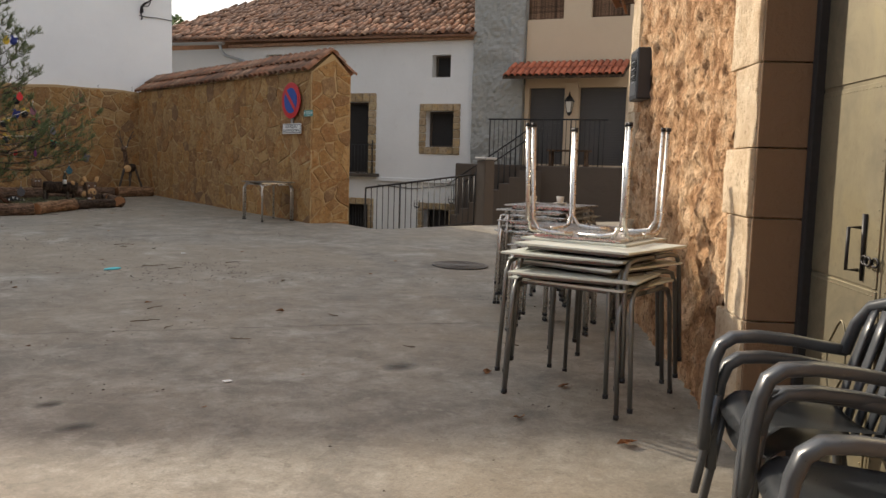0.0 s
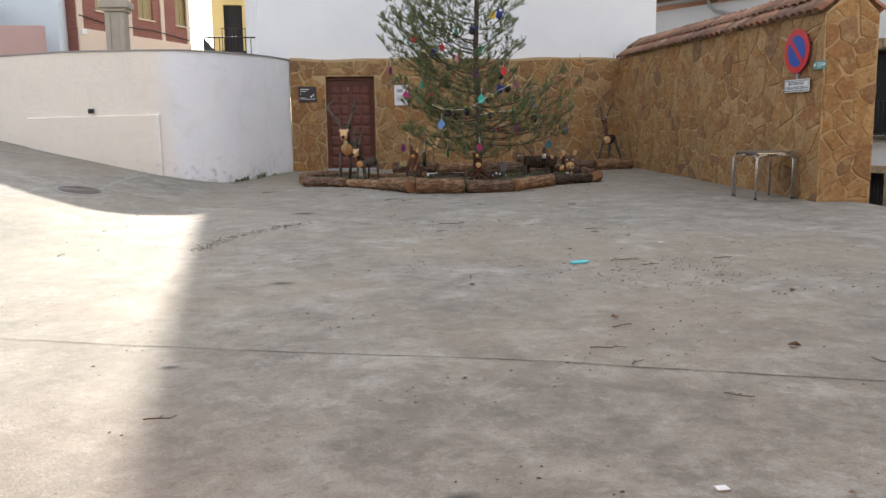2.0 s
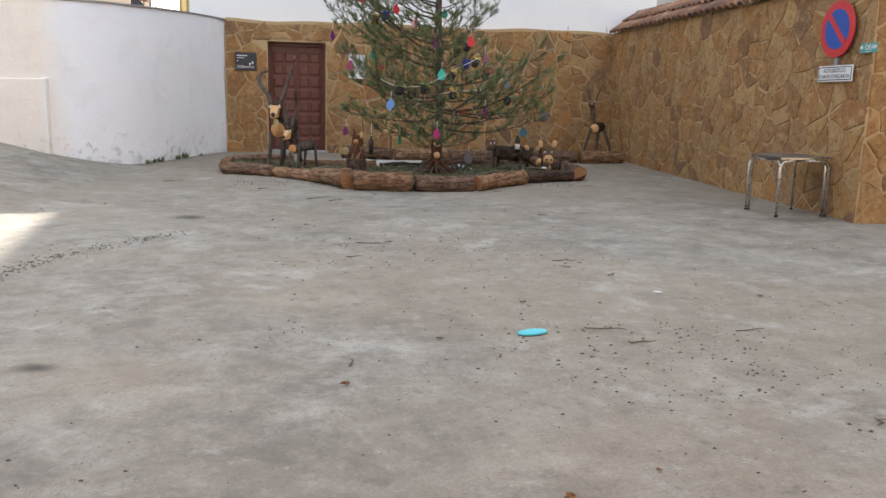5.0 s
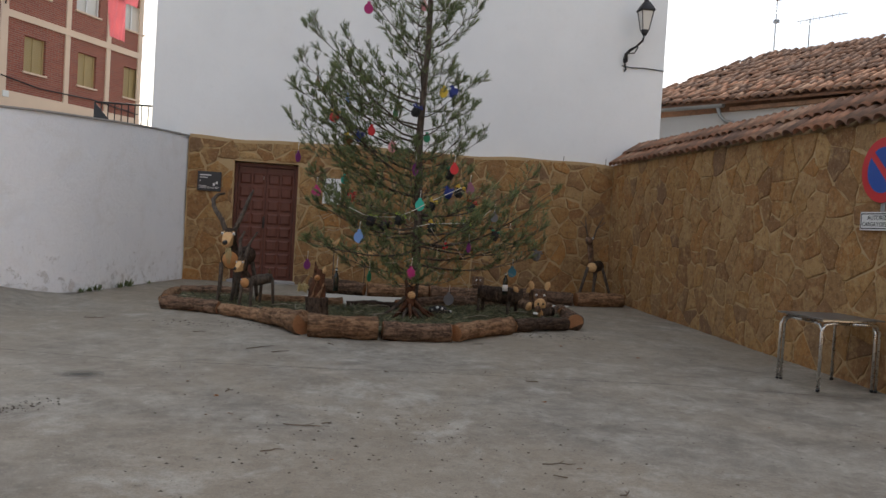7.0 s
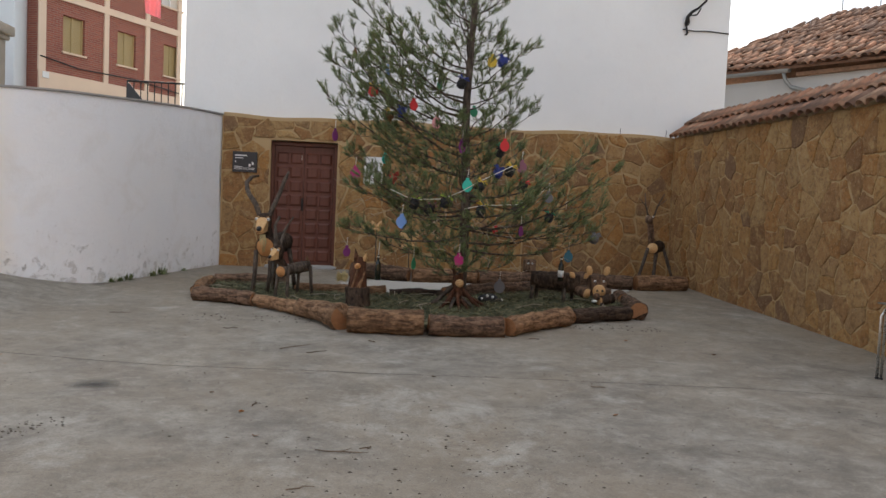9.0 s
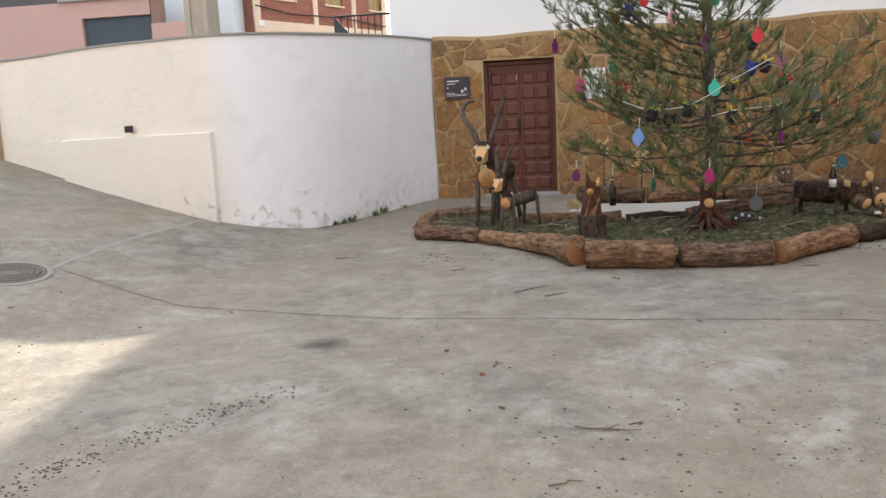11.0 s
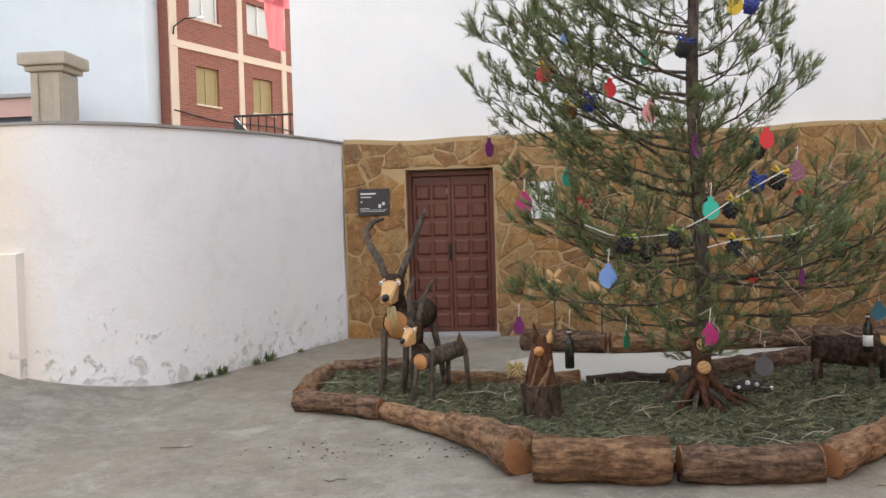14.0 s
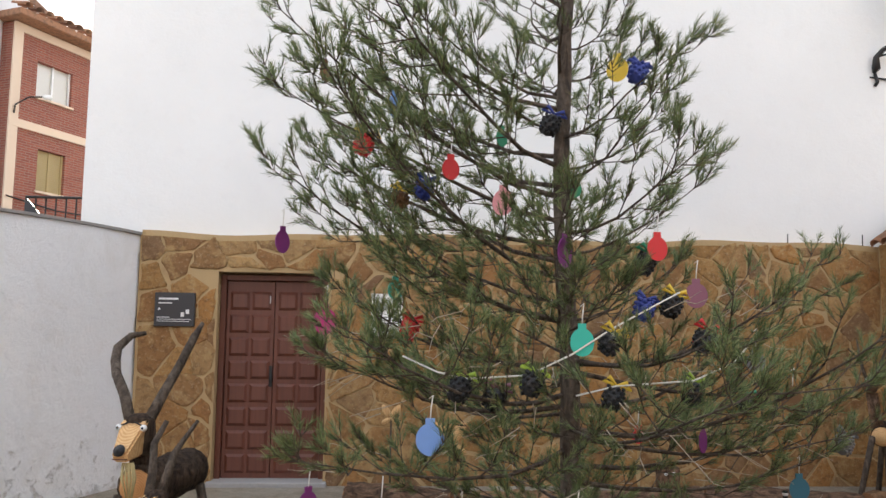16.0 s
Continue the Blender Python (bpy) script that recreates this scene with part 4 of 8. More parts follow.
face = pose(0, 0, 0, 90, 0, -90)  # local xy of a sheet to the plane x = const, facing -x
sg = thing("no_parking_sign", pose(RX - 0.06, 14.22, 2.63), "round no-parking sign, blue with a red rim and a red bar", "road sign")
part("disc", lathe([(0.33, 0.0), (0.335, 0.012), (0.33, 0.02)], 48, m=face), "sign_red", sg)
part("field", lathe([(0.235, 0.018), (0.235, 0.0235)], 48, m=face), "sign_blue", sg)
part("bar", box(-0.035, 0.035, -0.24, 0.24, 0.0235, 0.027, m=face @ pose(0, 0, 0, 0, 0, 45)), "sign_red", sg)
part("clamp", box(-0.0, 0.05, -0.03, 0.03, -0.42, -0.05, 0.004), "zinc", sg)
pt = thing("sign_plate", pose(RX - 0.05, 14.205, 2.11), "white plate with black border lettered for loading and unloading", "sign plate")
part("plate", box(-0.34, 0.34, -0.095, 0.095, 0, 0.014, 0.003, m=face), "sign_white", pt)
bm = bmesh.new()
for x0, x1, y0, y1 in ((-0.325, 0.325, 0.07, 0.08), (-0.325, 0.325, -0.08, -0.07), (-0.325, -0.315, -0.07, 0.07), (0.315, 0.325, -0.07, 0.07)):
    box(x0, x1, y0, y1, 0.0142, 0.0165, bm=bm, m=face)
part("border", bm, "print_black", pt)
sign_text("AUTORIZADO", face @ Matrix.Translation((0, 0.033, 0.0165)), 0.068, "print_black", pt)
for word, x in (("CARGA", -0.195), ("Y", -0.06), ("DESCARGA", 0.13)):
    sign_text(word, face @ Matrix.Translation((x, -0.035, 0.0165)), 0.064, "print_black", pt)
dg = thing("small_sign", pose(RX - 0.045, 13.63, 2.38), "small green sign lettered DEA with white marks", "sign")
part("plate", box(-0.15, 0.15, -0.055, 0.055, 0, 0.01, 0.002, m=face), "sign_green", dg)
sign_text("DEA", face @ Matrix.Translation((0.02, 0.005, 0.012)), 0.085, "print_white", dg)
for x in (-0.12, 0.12):
    part("mark", lathe([(0.022, 0.01), (0.022, 0.0135)], 10, m=face @ Matrix.Translation((x, 0.01, 0))), "print_white", dg)
part("print_line", box(-0.05, 0.05, -0.046, -0.04, 0.01, 0.0135, m=face), "print_white", dg)


# ---- tables ----
def table_parts(T, top="steel", leg="steel", w=0.68, h=0.725, r=0.014, splay=0.0):
    t = w / 2
    part("tabletop", box(-t, t, -t, t, h - 0.014, h, 0.005, 2), top, T)
    part("rim", box(-t + 0.06, t - 0.06, -t + 0.06, t - 0.06, h - 0.038, h - 0.0145, 0.004), leg, T)
    for sx, sy in ((1, 1), (1, -1), (-1, 1), (-1, -1)):
        for ax in range(2):
            # two bent tubes meet in each corner
            c = t - 0.03
            if ax == 0:
                pts = [(0.02 * sx, sy * c, h - 0.05), (sx * (c - 0.12), sy * c, h - 0.05), (sx * (c - 0.04), sy * c, h - 0.065), (sx * c, sy * c, h - 0.13), (sx * (c + splay), sy * (c + splay), 0.012)]
            else:
                k = c - 0.026
                pts = [(sx * k, 0.02 * sy, h - 0.05), (sx * k, sy * (k - 0.12), h - 0.05), (sx * k, sy * (k - 0.04), h - 0.065), (sx * k, sy * k, h - 0.13), (sx * (k + splay), sy * (k + splay), 0.012)]
            if leg == "grey_steel" and ax:
                continue
            lg = part("leg", tube(pts, r, 8), leg, T, smooth=True)
            part("foot", lathe([(r + 0.002, 0), (r + 0.003, 0.025)], 8, m=Matrix.Translation((pts[-1][0], pts[-1][1], 0))), "print_black", lg)


wt = thing("table", pose(9.2, 14.36, ground_z(9.2, 14.36), 0, 0, 3), "square steel bistro table with bent tube legs by the stone wall", "table")
table_parts(wt, "grey_steel", "steel", w=0.72)


# stack of pale tables with grey legs, then an upturned steel table, then more steel tables behind
def on_facade(v, w, z=0.0):
    """A place by the church front: v along it, w in front of it."""
    return (6.12 + 0.6953 * v - 0.7187 * w, 3.17 + 0.7187 * v + 0.6953 * w, z)


def stack_table(x, y, z, rz, top, leg, label, w=0.7, flip=False, splay=0.012):
    T = thing("table", pose(x, y, z, 180 if flip else 0, 0, rz), label, "table", "stacked tables by the stone front")
    table_parts(T, top, leg, w, splay=splay)
    return T


for i, (dx, dy, rz) in enumerate(((0.0, 0.0, 12), (-0.06, -0.03, 22), (0.05, 0.03, 4), (-0.03, 0.05, 18), (0.04, -0.02, 10))):
    stack_table(5.52 + dx, 3.52 + dy, ground_z(5.5, 3.5) + 0.002 + i * 0.052, rz, "table_white", "grey_steel", "stacked square table with a pale top and grey tube legs", 0.76, splay=0.025)
stack_table(5.74, 3.7, ground_z(5.5, 3.5) + 1.66, 16, "table_white", "steel", "upturned steel-legged table lying on the stack", 0.7, flip=True)
for i in range(6):
    stack_table(7.54 + 0.04 * (i % 2), 5.75 + 0.05 * ((i + 1) % 2), ground_z(7.54, 5.75) + 0.002 + i * 0.05, 12 + 5 * (i % 3), "steel", "steel", "stacked square steel table with bent tube legs", 0.7)
for i in range(4):
    stack_table(6.75 + 0.02 * i, 4.85 - 0.02 * i, ground_z(6.75, 4.85) + 0.002 + i * 0.05, 15 + 4 * (i % 2), "steel", "steel", "stacked square steel table under the upturned one", 0.68)
for dx, dy in ((-0.12, 0.1), (0.1, -0.05)):
    cp = thing("cup", pose(7.54 + dx, 5.75 + dy, ground_z(7.54, 5.75) + 0.982), "small coffee cup on a saucer", "cup", "cups on the stacked tables")
    part("saucer", lathe([(0.03, 0.0), (0.07, 0.012), (0.068, 0.016), (0.03, 0.006)], 20, m=None), "cup", cp)
    part("bowl", lathe([(0.02, 0.008), (0.033, 0.03), (0.038, 0.075), (0.034, 0.075), (0.028, 0.03), (0.0, 0.015)], 20), "cup", cp)


# ---- stone front with brass-clad door ----
FR = pose(6.12, 3.17, 0.147, 0, 0, -134.05)   # local x along the front, local y into it
DOOR0, DOOR1 = 1.05, 2.65


def make_front():
    bm = bmesh.new()
    cols = 130
    # face from the door jamb to the far corner, gently uneven
    xs = np.linspace(-2.75, DOOR0 - 0.42, cols)
    zs = np.linspace(-0.3, 6.0, 230)
    g = [[bm.verts.new((x, -0.03 * noise.noise(Vector((x * 2.2, 1, z * 2.2))) - 0.04 * max(-0.1, noise.noise(Vector((x * 5, 2, z * 4)))) - 0.03 * noise.noise(Vector((x * 13, 5, z * 11))) - 0.014 * noise.noise(Vector((x * 27, 3, z * 22))) + 0.08 * max(0, noise.noise(Vector((x * 9, 8, z * 7))) - 0.2), z)) for x in xs] for z in zs]
    for a, b in zip(g, g[1:]):
        for k in range(cols - 1):
            f = bm.faces.new((a[k], a[k + 1], b[k + 1], b[k]))
            f.smooth = True
    ob = link("wall_front", bm, "rubble_render")
    ob.matrix_world = FR
    tagged(ob, "sunlit rough rubble and lime render wall of an old stone building", "wall", kind="structure")
    core = bmesh.new()
    box(-3.04, DOOR0 - 0.01, 0.05, 0.9, -0.3, 6.0, bm=core)
    box(DOOR1, DOOR1 + 7.0, 0.0, 0.9, -0.3, 6.0, bm=core)
    box(DOOR0 - 0.01, DOOR1, 0.0, 0.9, 3.3, 6.0, bm=core)
    part("wall_core", core, "rubble_render", ob)
    rnd = random.Random(3)
    for far in (0, 1):
        z = -0.2
        k = 0
        while z < 5.9:
            h = rnd.uniform(0.34, 0.62)
            if far:
                x0, x1, yb = -3.06, -2.72 + (0.1 if k % 2 else 0.0), 0.6
            else:
                x0, x1, yb = DOOR0 - (0.46 if k % 2 else 0.36), DOOR0, 0.3
            q = box(x0, x1, -0.03 - rnd.uniform(0, 0.012), yb, z + 0.002, min(6.0, z + h) - 0.002, 0.014, 2)
            bmesh.ops.subdivide_edges(q, edges=[e for e in q.edges if e.calc_length() > 0.1], cuts=5, use_grid_fill=True)
            for v in q.verts:
                v.co.y += 0.008 * noise.noise(v.co * 9 + Vector((0, k * 7, 0))) + 0.006 * noise.noise(v.co * 24)
                v.co += Vector((noise.noise(v.co * 5), noise.noise(v.co * 5 + Vector((9, 0, 0))), 0)) * 0.012
            part("stone_block", q, "limestone", ob)
            # thin brown slab over the block side, shade of the reveal in its tone
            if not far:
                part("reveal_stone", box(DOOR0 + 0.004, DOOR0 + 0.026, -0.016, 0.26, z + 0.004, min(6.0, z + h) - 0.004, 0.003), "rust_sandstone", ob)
            z += h
            k += 1
    return ob


wall_front = make_front()


def make_brass_door():
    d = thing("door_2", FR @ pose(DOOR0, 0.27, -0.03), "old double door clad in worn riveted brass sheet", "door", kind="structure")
    w = (DOOR1 - DOOR0) / 2
    # one-sided dark strip, added where the jamb shades the door's edge
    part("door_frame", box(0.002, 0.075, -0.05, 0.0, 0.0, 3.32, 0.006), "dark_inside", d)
    for k in range(2):
        x0 = k * w
        leaf = part("door_leaf", box(x0 + 0.004, x0 + w - 0.004, 0, 0.08, 0.02, 3.3, 0.004), "old_brass", d)
        sheets = [(0.06, 0.95), (0.96, 1.8), (1.82, 3.25)]
        for z0, z1 in sheets:
            part("brass_sheet", box(x0 + 0.03, x0 + w - 0.03, -0.006, 0.0, z0, z1, 0.002), "old_brass", leaf)
        rv = bmesh.new()
        for z0, z1 in sheets:
            for n in range(22):
                t = n / 21
                for x, z in ((x0 + 0.06 + t * (w - 0.12), z1 - 0.02), (x0 + w - 0.05, z0 + t * (z1 - z0)), (x0 + 0.05, z0 + t * (z1 - z0))):
                    lathe([(0.0045, 0.0), (0.0035, 0.002), (0.0, 0.003)], 6, bm=rv, m=pose(x, -0.006, z, 90, 0, 0))
        tagged(part("rivets", rv, "old_brass", leaf), kind="stuff")
        # embossed ornament
        em = bmesh.new()
        cx = x0 + w * 0.55
        tube([(cx + 0.14 * math.cos(a) * (1 + 0.25 * math.cos(3 * a)), -0.008, 2.62 + 0.2 * math.sin(a)) for a in np.linspace(0, 2 * math.pi, 40)], 0.008, 6, bm=em, caps=False)
        tube([(cx + 0.05 * math.sin(6 * t), -0.008, 2.4 + 0.5 * t) for t in np.linspace(0, 1, 30)], 0.008, 6, bm=em)
        part("ornament", em, "old_brass", leaf)
        lowem = bmesh.new()
        tube([(cx + 0.1 * math.cos(a), -0.008, 0.6 + 0.16 * math.sin(a) * (1 + 0.3 * math.sin(2 * a))) for a in np.linspace(0, 2 * math.pi, 30)], 0.005, 6, bm=lowem, caps=False)
        part("ornament", lowem, "old_brass", leaf)
    hb = tube([(w - 0.2, -0.01, 1.2), (w - 0.2, -0.06, 1.2), (w - 0.2, -0.06, 1.02), (w - 0.2, -0.01, 1.02)], 0.008, 6)
    tube([(w - 0.16, -0.012, 0.98), (w - 0.16, -0.012, 1.26)], [0.006, 0.012], 6, bm=hb)
    part("door_handle", hb, "black_iron", d, "black iron pull handle")
    for i in range(3):
        part("chain_link", tube([(w - 0.12 + 0.05 * i + 0.028 * math.cos(a), -0.02 - (0.008 if i % 2 else 0), 1.07 + 0.018 * math.sin(a)) for a in np.linspace(0, 2 * math.pi, 14)], 0.005, 6, caps=False), "black_iron", d)


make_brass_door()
bx = thing("wall_box", FR @ pose(-2.3, -0.03, 1.99), "shallow black glazed display box fixed to the stone wall", "display box")
part("case", box(-0.2, 0.2, -0.085, 0.04, 0, 0.44, 0.01), "black_panel", bx)
part("glass", box(-0.16, 0.16, -0.089, -0.085, 0.04, 0.4), "car_glass", bx)
for i in range(4):
    part("print_line", box(-0.1, 0.07, -0.0915, -0.0892, 0.33 - i * 0.06, 0.336 - i * 0.06), "zinc", bx)


# ---- chairs ----
def band(pts, width, thick, bm=None):
    """A flat moulded strip with rounded edges, swept along points; width runs across local x."""
    bm = bm or bmesh.new()
    rings = []
    P = [Vector(p) for p in pts]
    for i, p in enumerate(P):
        d = (P[min(len(P) - 1, i + 1)] - P[max(0, i - 1)]).normalized()
        side = Vector((1, 0, 0))
        up = d.cross(side).normalized()
        wv = width[i] if isinstance(width, list) else width
        rings.append([bm.verts.new(p + side * math.copysign(abs(math.cos(a)) ** 0.6, math.cos(a)) * wv / 2 + up * math.copysign(abs(math.sin(a)) ** 0.6, math.sin(a)) * thick / 2) for a in np.linspace(0, 2 * math.pi, 13)[:-1]])
    for a, b in zip(rings, rings[1:]):
        for k in range(12):
            bm.faces.new((a[k], a[(k + 1) % 12], b[(k + 1) % 12], b[k])).smooth = True
    bm.faces.new(rings[0][::-1])
    bm.faces.new(rings[-1])
    bmesh.ops.recalc_face_normals(bm, faces=bm.faces[:])
    return bm


def make_chair(m, label):
    """One-piece plastic armchair, its front toward local -y."""
    c = thing("armchair", m, label, "chair", "stacked plastic armchairs")
    b = bmesh.new()
    nu, nv = 14, 14
    rows = []
    for j in range(nv + 1):
        v = j / nv
        row = []
        for i in range(nu + 1):
            u = i / nu * 2 - 1
            front = max(0.0, 0.2 - v) / 0.2
            row.append(b.verts.new((u * (0.25 - 0.035 * v), -0.25 - 0.02 * (1 - u * u) + 0.46 * v, 0.44 - 0.035 * v + 0.022 * u * u - 0.075 * front ** 1.8)))
        rows.append(row)
    for p, q in zip(rows, rows[1:]):
        for i in range(nu):
            b.faces.new((p[i], p[i + 1], q[i + 1], q[i])).smooth = True
    bmesh.ops.solidify(b, geom=b.faces[:], thickness=0.014)
    part("seat", b, "chair_plastic", c, smooth=True)
    # backrest: a curved frame with upright slats
    for u in (-0.17, -0.085, 0.0, 0.085, 0.17):
        part("back_slat", band([(u, 0.2, 0.41), (u * 1.04, 0.235 + 0.05 * (0.17 - abs(u)), 0.55), (u * 1.06, 0.28 + 0.05 * (0.17 - abs(u)), 0.7), (u * 1.0, 0.315, 0.82)], 0.05, 0.016), "chair_plastic", c)
    top = bmesh.new()
    tube([(-0.25, 0.24, 0.62), (-0.25, 0.28, 0.74), (-0.2, 0.315, 0.82), (-0.1, 0.335, 0.85), (0.0, 0.34, 0.855), (0.1, 0.335, 0.85), (0.2, 0.315, 0.82), (0.25, 0.28, 0.74), (0.25, 0.24, 0.62)], 0.026, 10, bm=top)
    part("top_rail", top, "chair_plastic", c, smooth=True)
    for s in (-1, 1):
        x = s * 0.275
        part("armrest", band([(x - s * 0.02, -0.3, 0.2), (x - s * 0.01, -0.29, 0.42), (x, -0.275, 0.56), (x, -0.25, 0.63), (x, -0.2, 0.665), (x, -0.1, 0.672), (x, 0.04, 0.66), (x - s * 0.005, 0.16, 0.64), (x - s * 0.02, 0.25, 0.63)], [0.06, 0.065, 0.07, 0.078, 0.082, 0.08, 0.07, 0.06, 0.05], 0.048), "chair_plastic", c)
        for y0, y1 in ((-0.26, -0.32), (0.2, 0.29)):
            part("leg", band([(s * 0.25, y0, 0.43), (s * 0.262, (y0 + y1) / 2, 0.21), (s * 0.285, y1, 0.0)], [0.06, 0.05, 0.038], 0.03), "chair_plastic", c)
    return c


for v, w, z, rz in ((-2.08, 0.05, 0.0, 0), (-2.1, 0.08, 0.09, 2), (-2.62, 0.1, 0.0, -4)):
    x, y, _ = on_facade(v, w)
    make_chair(pose(x, y, ground_z(x, y) + 0.005 + z, 0, 0, -134 + rz), "dark grey moulded plastic armchair stacked by the brass door")


# ---- log ring and bed ----
def make_log(p0, p1, r0, r1, bark="bark", cut="cut_wood", label="", seed=0, bend=0.02, name="log", group="logs round the bed", cat="log", sides=20):
    a, b = Vector(p0), Vector(p1)
    d = b - a
    L = d.length
    rot = d.to_track_quat("Z", "Y").to_matrix().to_4x4()
    m = Matrix.Translation(a) @ rot
    n = max(4, int(L / 0.05))
    rnd = random.Random(seed)
    bx_, by_ = rnd.uniform(-bend, bend), rnd.uniform(-bend, bend)
    pts = [(bx_ * math.sin(math.pi * k / n), by_ * math.sin(math.pi * k / n), L * k / n) for k in range(n + 1)]
    rr = [(r0 + (r1 - r0) * k / n) * (1 + 0.13 * noise.noise(Vector((k * 0.25, seed * 3.7, 0))) + 0.05 * noise.noise(Vector((k * 0.9, seed * 1.7, 4)))) for k in range(n + 1)]
    ob = link(name, tube(pts, rr, sides, wob=0.2, seed=seed), bark, smooth=True)
    ob.matrix_world = m
    tagged(ob, label or "short pine log with reddish bark lying on the ground", cat, group)
    for z, r, s in ((-0.003, rr[0], -1), (L + 0.003, rr[-1], 1)):
        e = bmesh.new()
        ring = [e.verts.new((r * 0.93 * (1 + 0.1 * noise.noise(Vector((math.cos(k) * 2, math.sin(k) * 2, seed)))) * math.cos(2 * math.pi * k / 14), r * 0.93 * math.sin(2 * math.pi * k / 14), z)) for k in range(14)]
        back = [e.verts.new((v.co.x, v.co.y, z - s * 0.01)) for v in ring]
        e.faces.new(ring if s > 0 else ring[::-1])
        for k in range(14):
            e.faces.new((ring[k], back[k], back[(k + 1) % 14], ring[(k + 1) % 14]))
        bmesh.ops.recalc_face_normals(e, faces=e.faces[:])
        part("cut_end", e, cut, ob, "pale sawn end")
    return ob


def ground_log(x0, y0, x1, y1, r0, r1, **k):
    r = lambda q: q * 0.93
    return make_log((x0, y0, ground_z(x0, y0) + r(r0)), (x1, y1, ground_z(x1, y1) + r(r1)), r0, r1, **k)


FRONT_LOGS = [(2.0, 18.16, 2.77, 17.82, 0.1, 0.1, "bark"), (2.81, 17.8, 3.36, 17.25, 0.085, 0.09, "bark_peeled"), (3.38, 17.24, 3.86, 16.4, 0.11, 0.15, "bark_peeled"),
              (3.93, 16.31, 4.73, 16.26, 0.15, 0.15, "bark_peeled"), (4.79, 16.26, 5.6, 16.28, 0.13, 0.125, "bark"), (5.66, 16.3, 6.5, 17.05, 0.12, 0.13, "bark_peeled"),
              (6.6, 17.2, 7.44, 17.6, 0.1, 0.1, "bark_dark"), (7.58, 17.62, 7.72, 18.5, 0.135, 0.12, "bark")]
for i, (x0, y0, x1, y1, r0, r1, bk_) in enumerate(FRONT_LOGS):
    ground_log(x0, y0, x1, y1, r0 * 0.88, r1 * 0.88, bark=bk_, seed=i, label={"bark": "reddish-brown pine log edging the bed", "bark_peeled": "peeled orange pine log edging the bed", "bark_dark": "dark barked pine log edging the bed"}[bk_])
for i, (x0, y0, x1, y1, r0, r1, bk_) in enumerate([(2.0, 18.35, 1.98, 19.4, 0.09, 0.085, "bark_peeled"), (2.02, 19.6, 3.05, 19.62, 0.085, 0.09, "bark"), (3.2, 18.98, 4.42, 18.78, 0.085, 0.09, "bark_peeled"),
                                                   (4.48, 18.76, 5.2, 18.72, 0.07, 0.075, "bark_dark"), (5.22, 18.72, 6.7, 19.62, 0.1, 0.11, "bark"), (6.78, 19.66, 7.7, 19.2, 0.1, 0.1, "bark"), (7.7, 18.55, 7.8, 19.1, 0.11, 0.1, "bark")]):
    ground_log(x0, y0, x1, y1, r0, r1, bark=bk_, seed=20 + i, label="pine log along the back of the bed")
for i, (x0, y0, x1, y1, r0, r1, bk_) in enumerate([(3.95, 21.0, 4.86, 20.66, 0.12, 0.12, "bark"), (4.92, 20.66, 5.95, 20.74, 0.12, 0.125, "bark_peeled"), (5.98, 20.76, 7.15, 20.92, 0.115, 0.12, "bark"),
                                                   (7.2, 20.9, 8.5, 20.6, 0.12, 0.115, "bark"), (8.56, 20.6, 9.45, 20.72, 0.125, 0.12, "bark_peeled")]):
    ground_log(x0, y0, x1, y1, r0, r1, bark=bk_, seed=40 + i, label="thick pine log lying before the stone wall", group="logs before the stone wall")

slab = bmesh.new()
ring = [(3.85, 19.2), (4.5, 18.98), (5.25, 18.92), (6.0, 19.35), (6.75, 19.8), (7.7, 19.6), (8.2, 20.1), (8.4, 20.4), (7.2, 20.72), (6.0, 20.58), (4.95, 20.5), (4.3, 20.62), (3.8, 20.2)]
edge = [slab.verts.new((x, y, ground_z(x, y) + 0.02)) for x, y in ring]
skirt = [slab.verts.new((x, y, ground_z(x, y) - 0.05)) for x, y in ring]
slab.faces.new(edge)
for i in range(len(ring)):
    slab.faces.new((edge[i - 1], edge[i], skirt[i], skirt[i - 1]))
bmesh.ops.recalc_face_normals(slab, faces=slab.faces[:])
tagged(link("pavement", slab, "pale_cement"), "pale clean cement strip behind the planting bed", "pavement", kind="structure")
BED = [(2.08, 18.22), (2.75, 17.88), (3.35, 17.33), (3.92, 16.45), (4.8, 16.36), (5.6, 16.38), (6.4, 17.15), (7.55, 17.75), (7.72, 18.5), (7.75, 19.15), (6.75, 19.6), (5.2, 18.75), (4.45, 18.8), (3.2, 19.0), (3.0, 19.55), (2.0, 19.5)]


def in_bed(x, y):
    c = False
    for i, (x0, y0) in enumerate(BED):
        x1, y1 = BED[i - 1]
        if (y0 > y) != (y1 > y) and x < (x1 - x0) * (y - y0) / (y1 - y0) + x0:
            c = not c
    return c


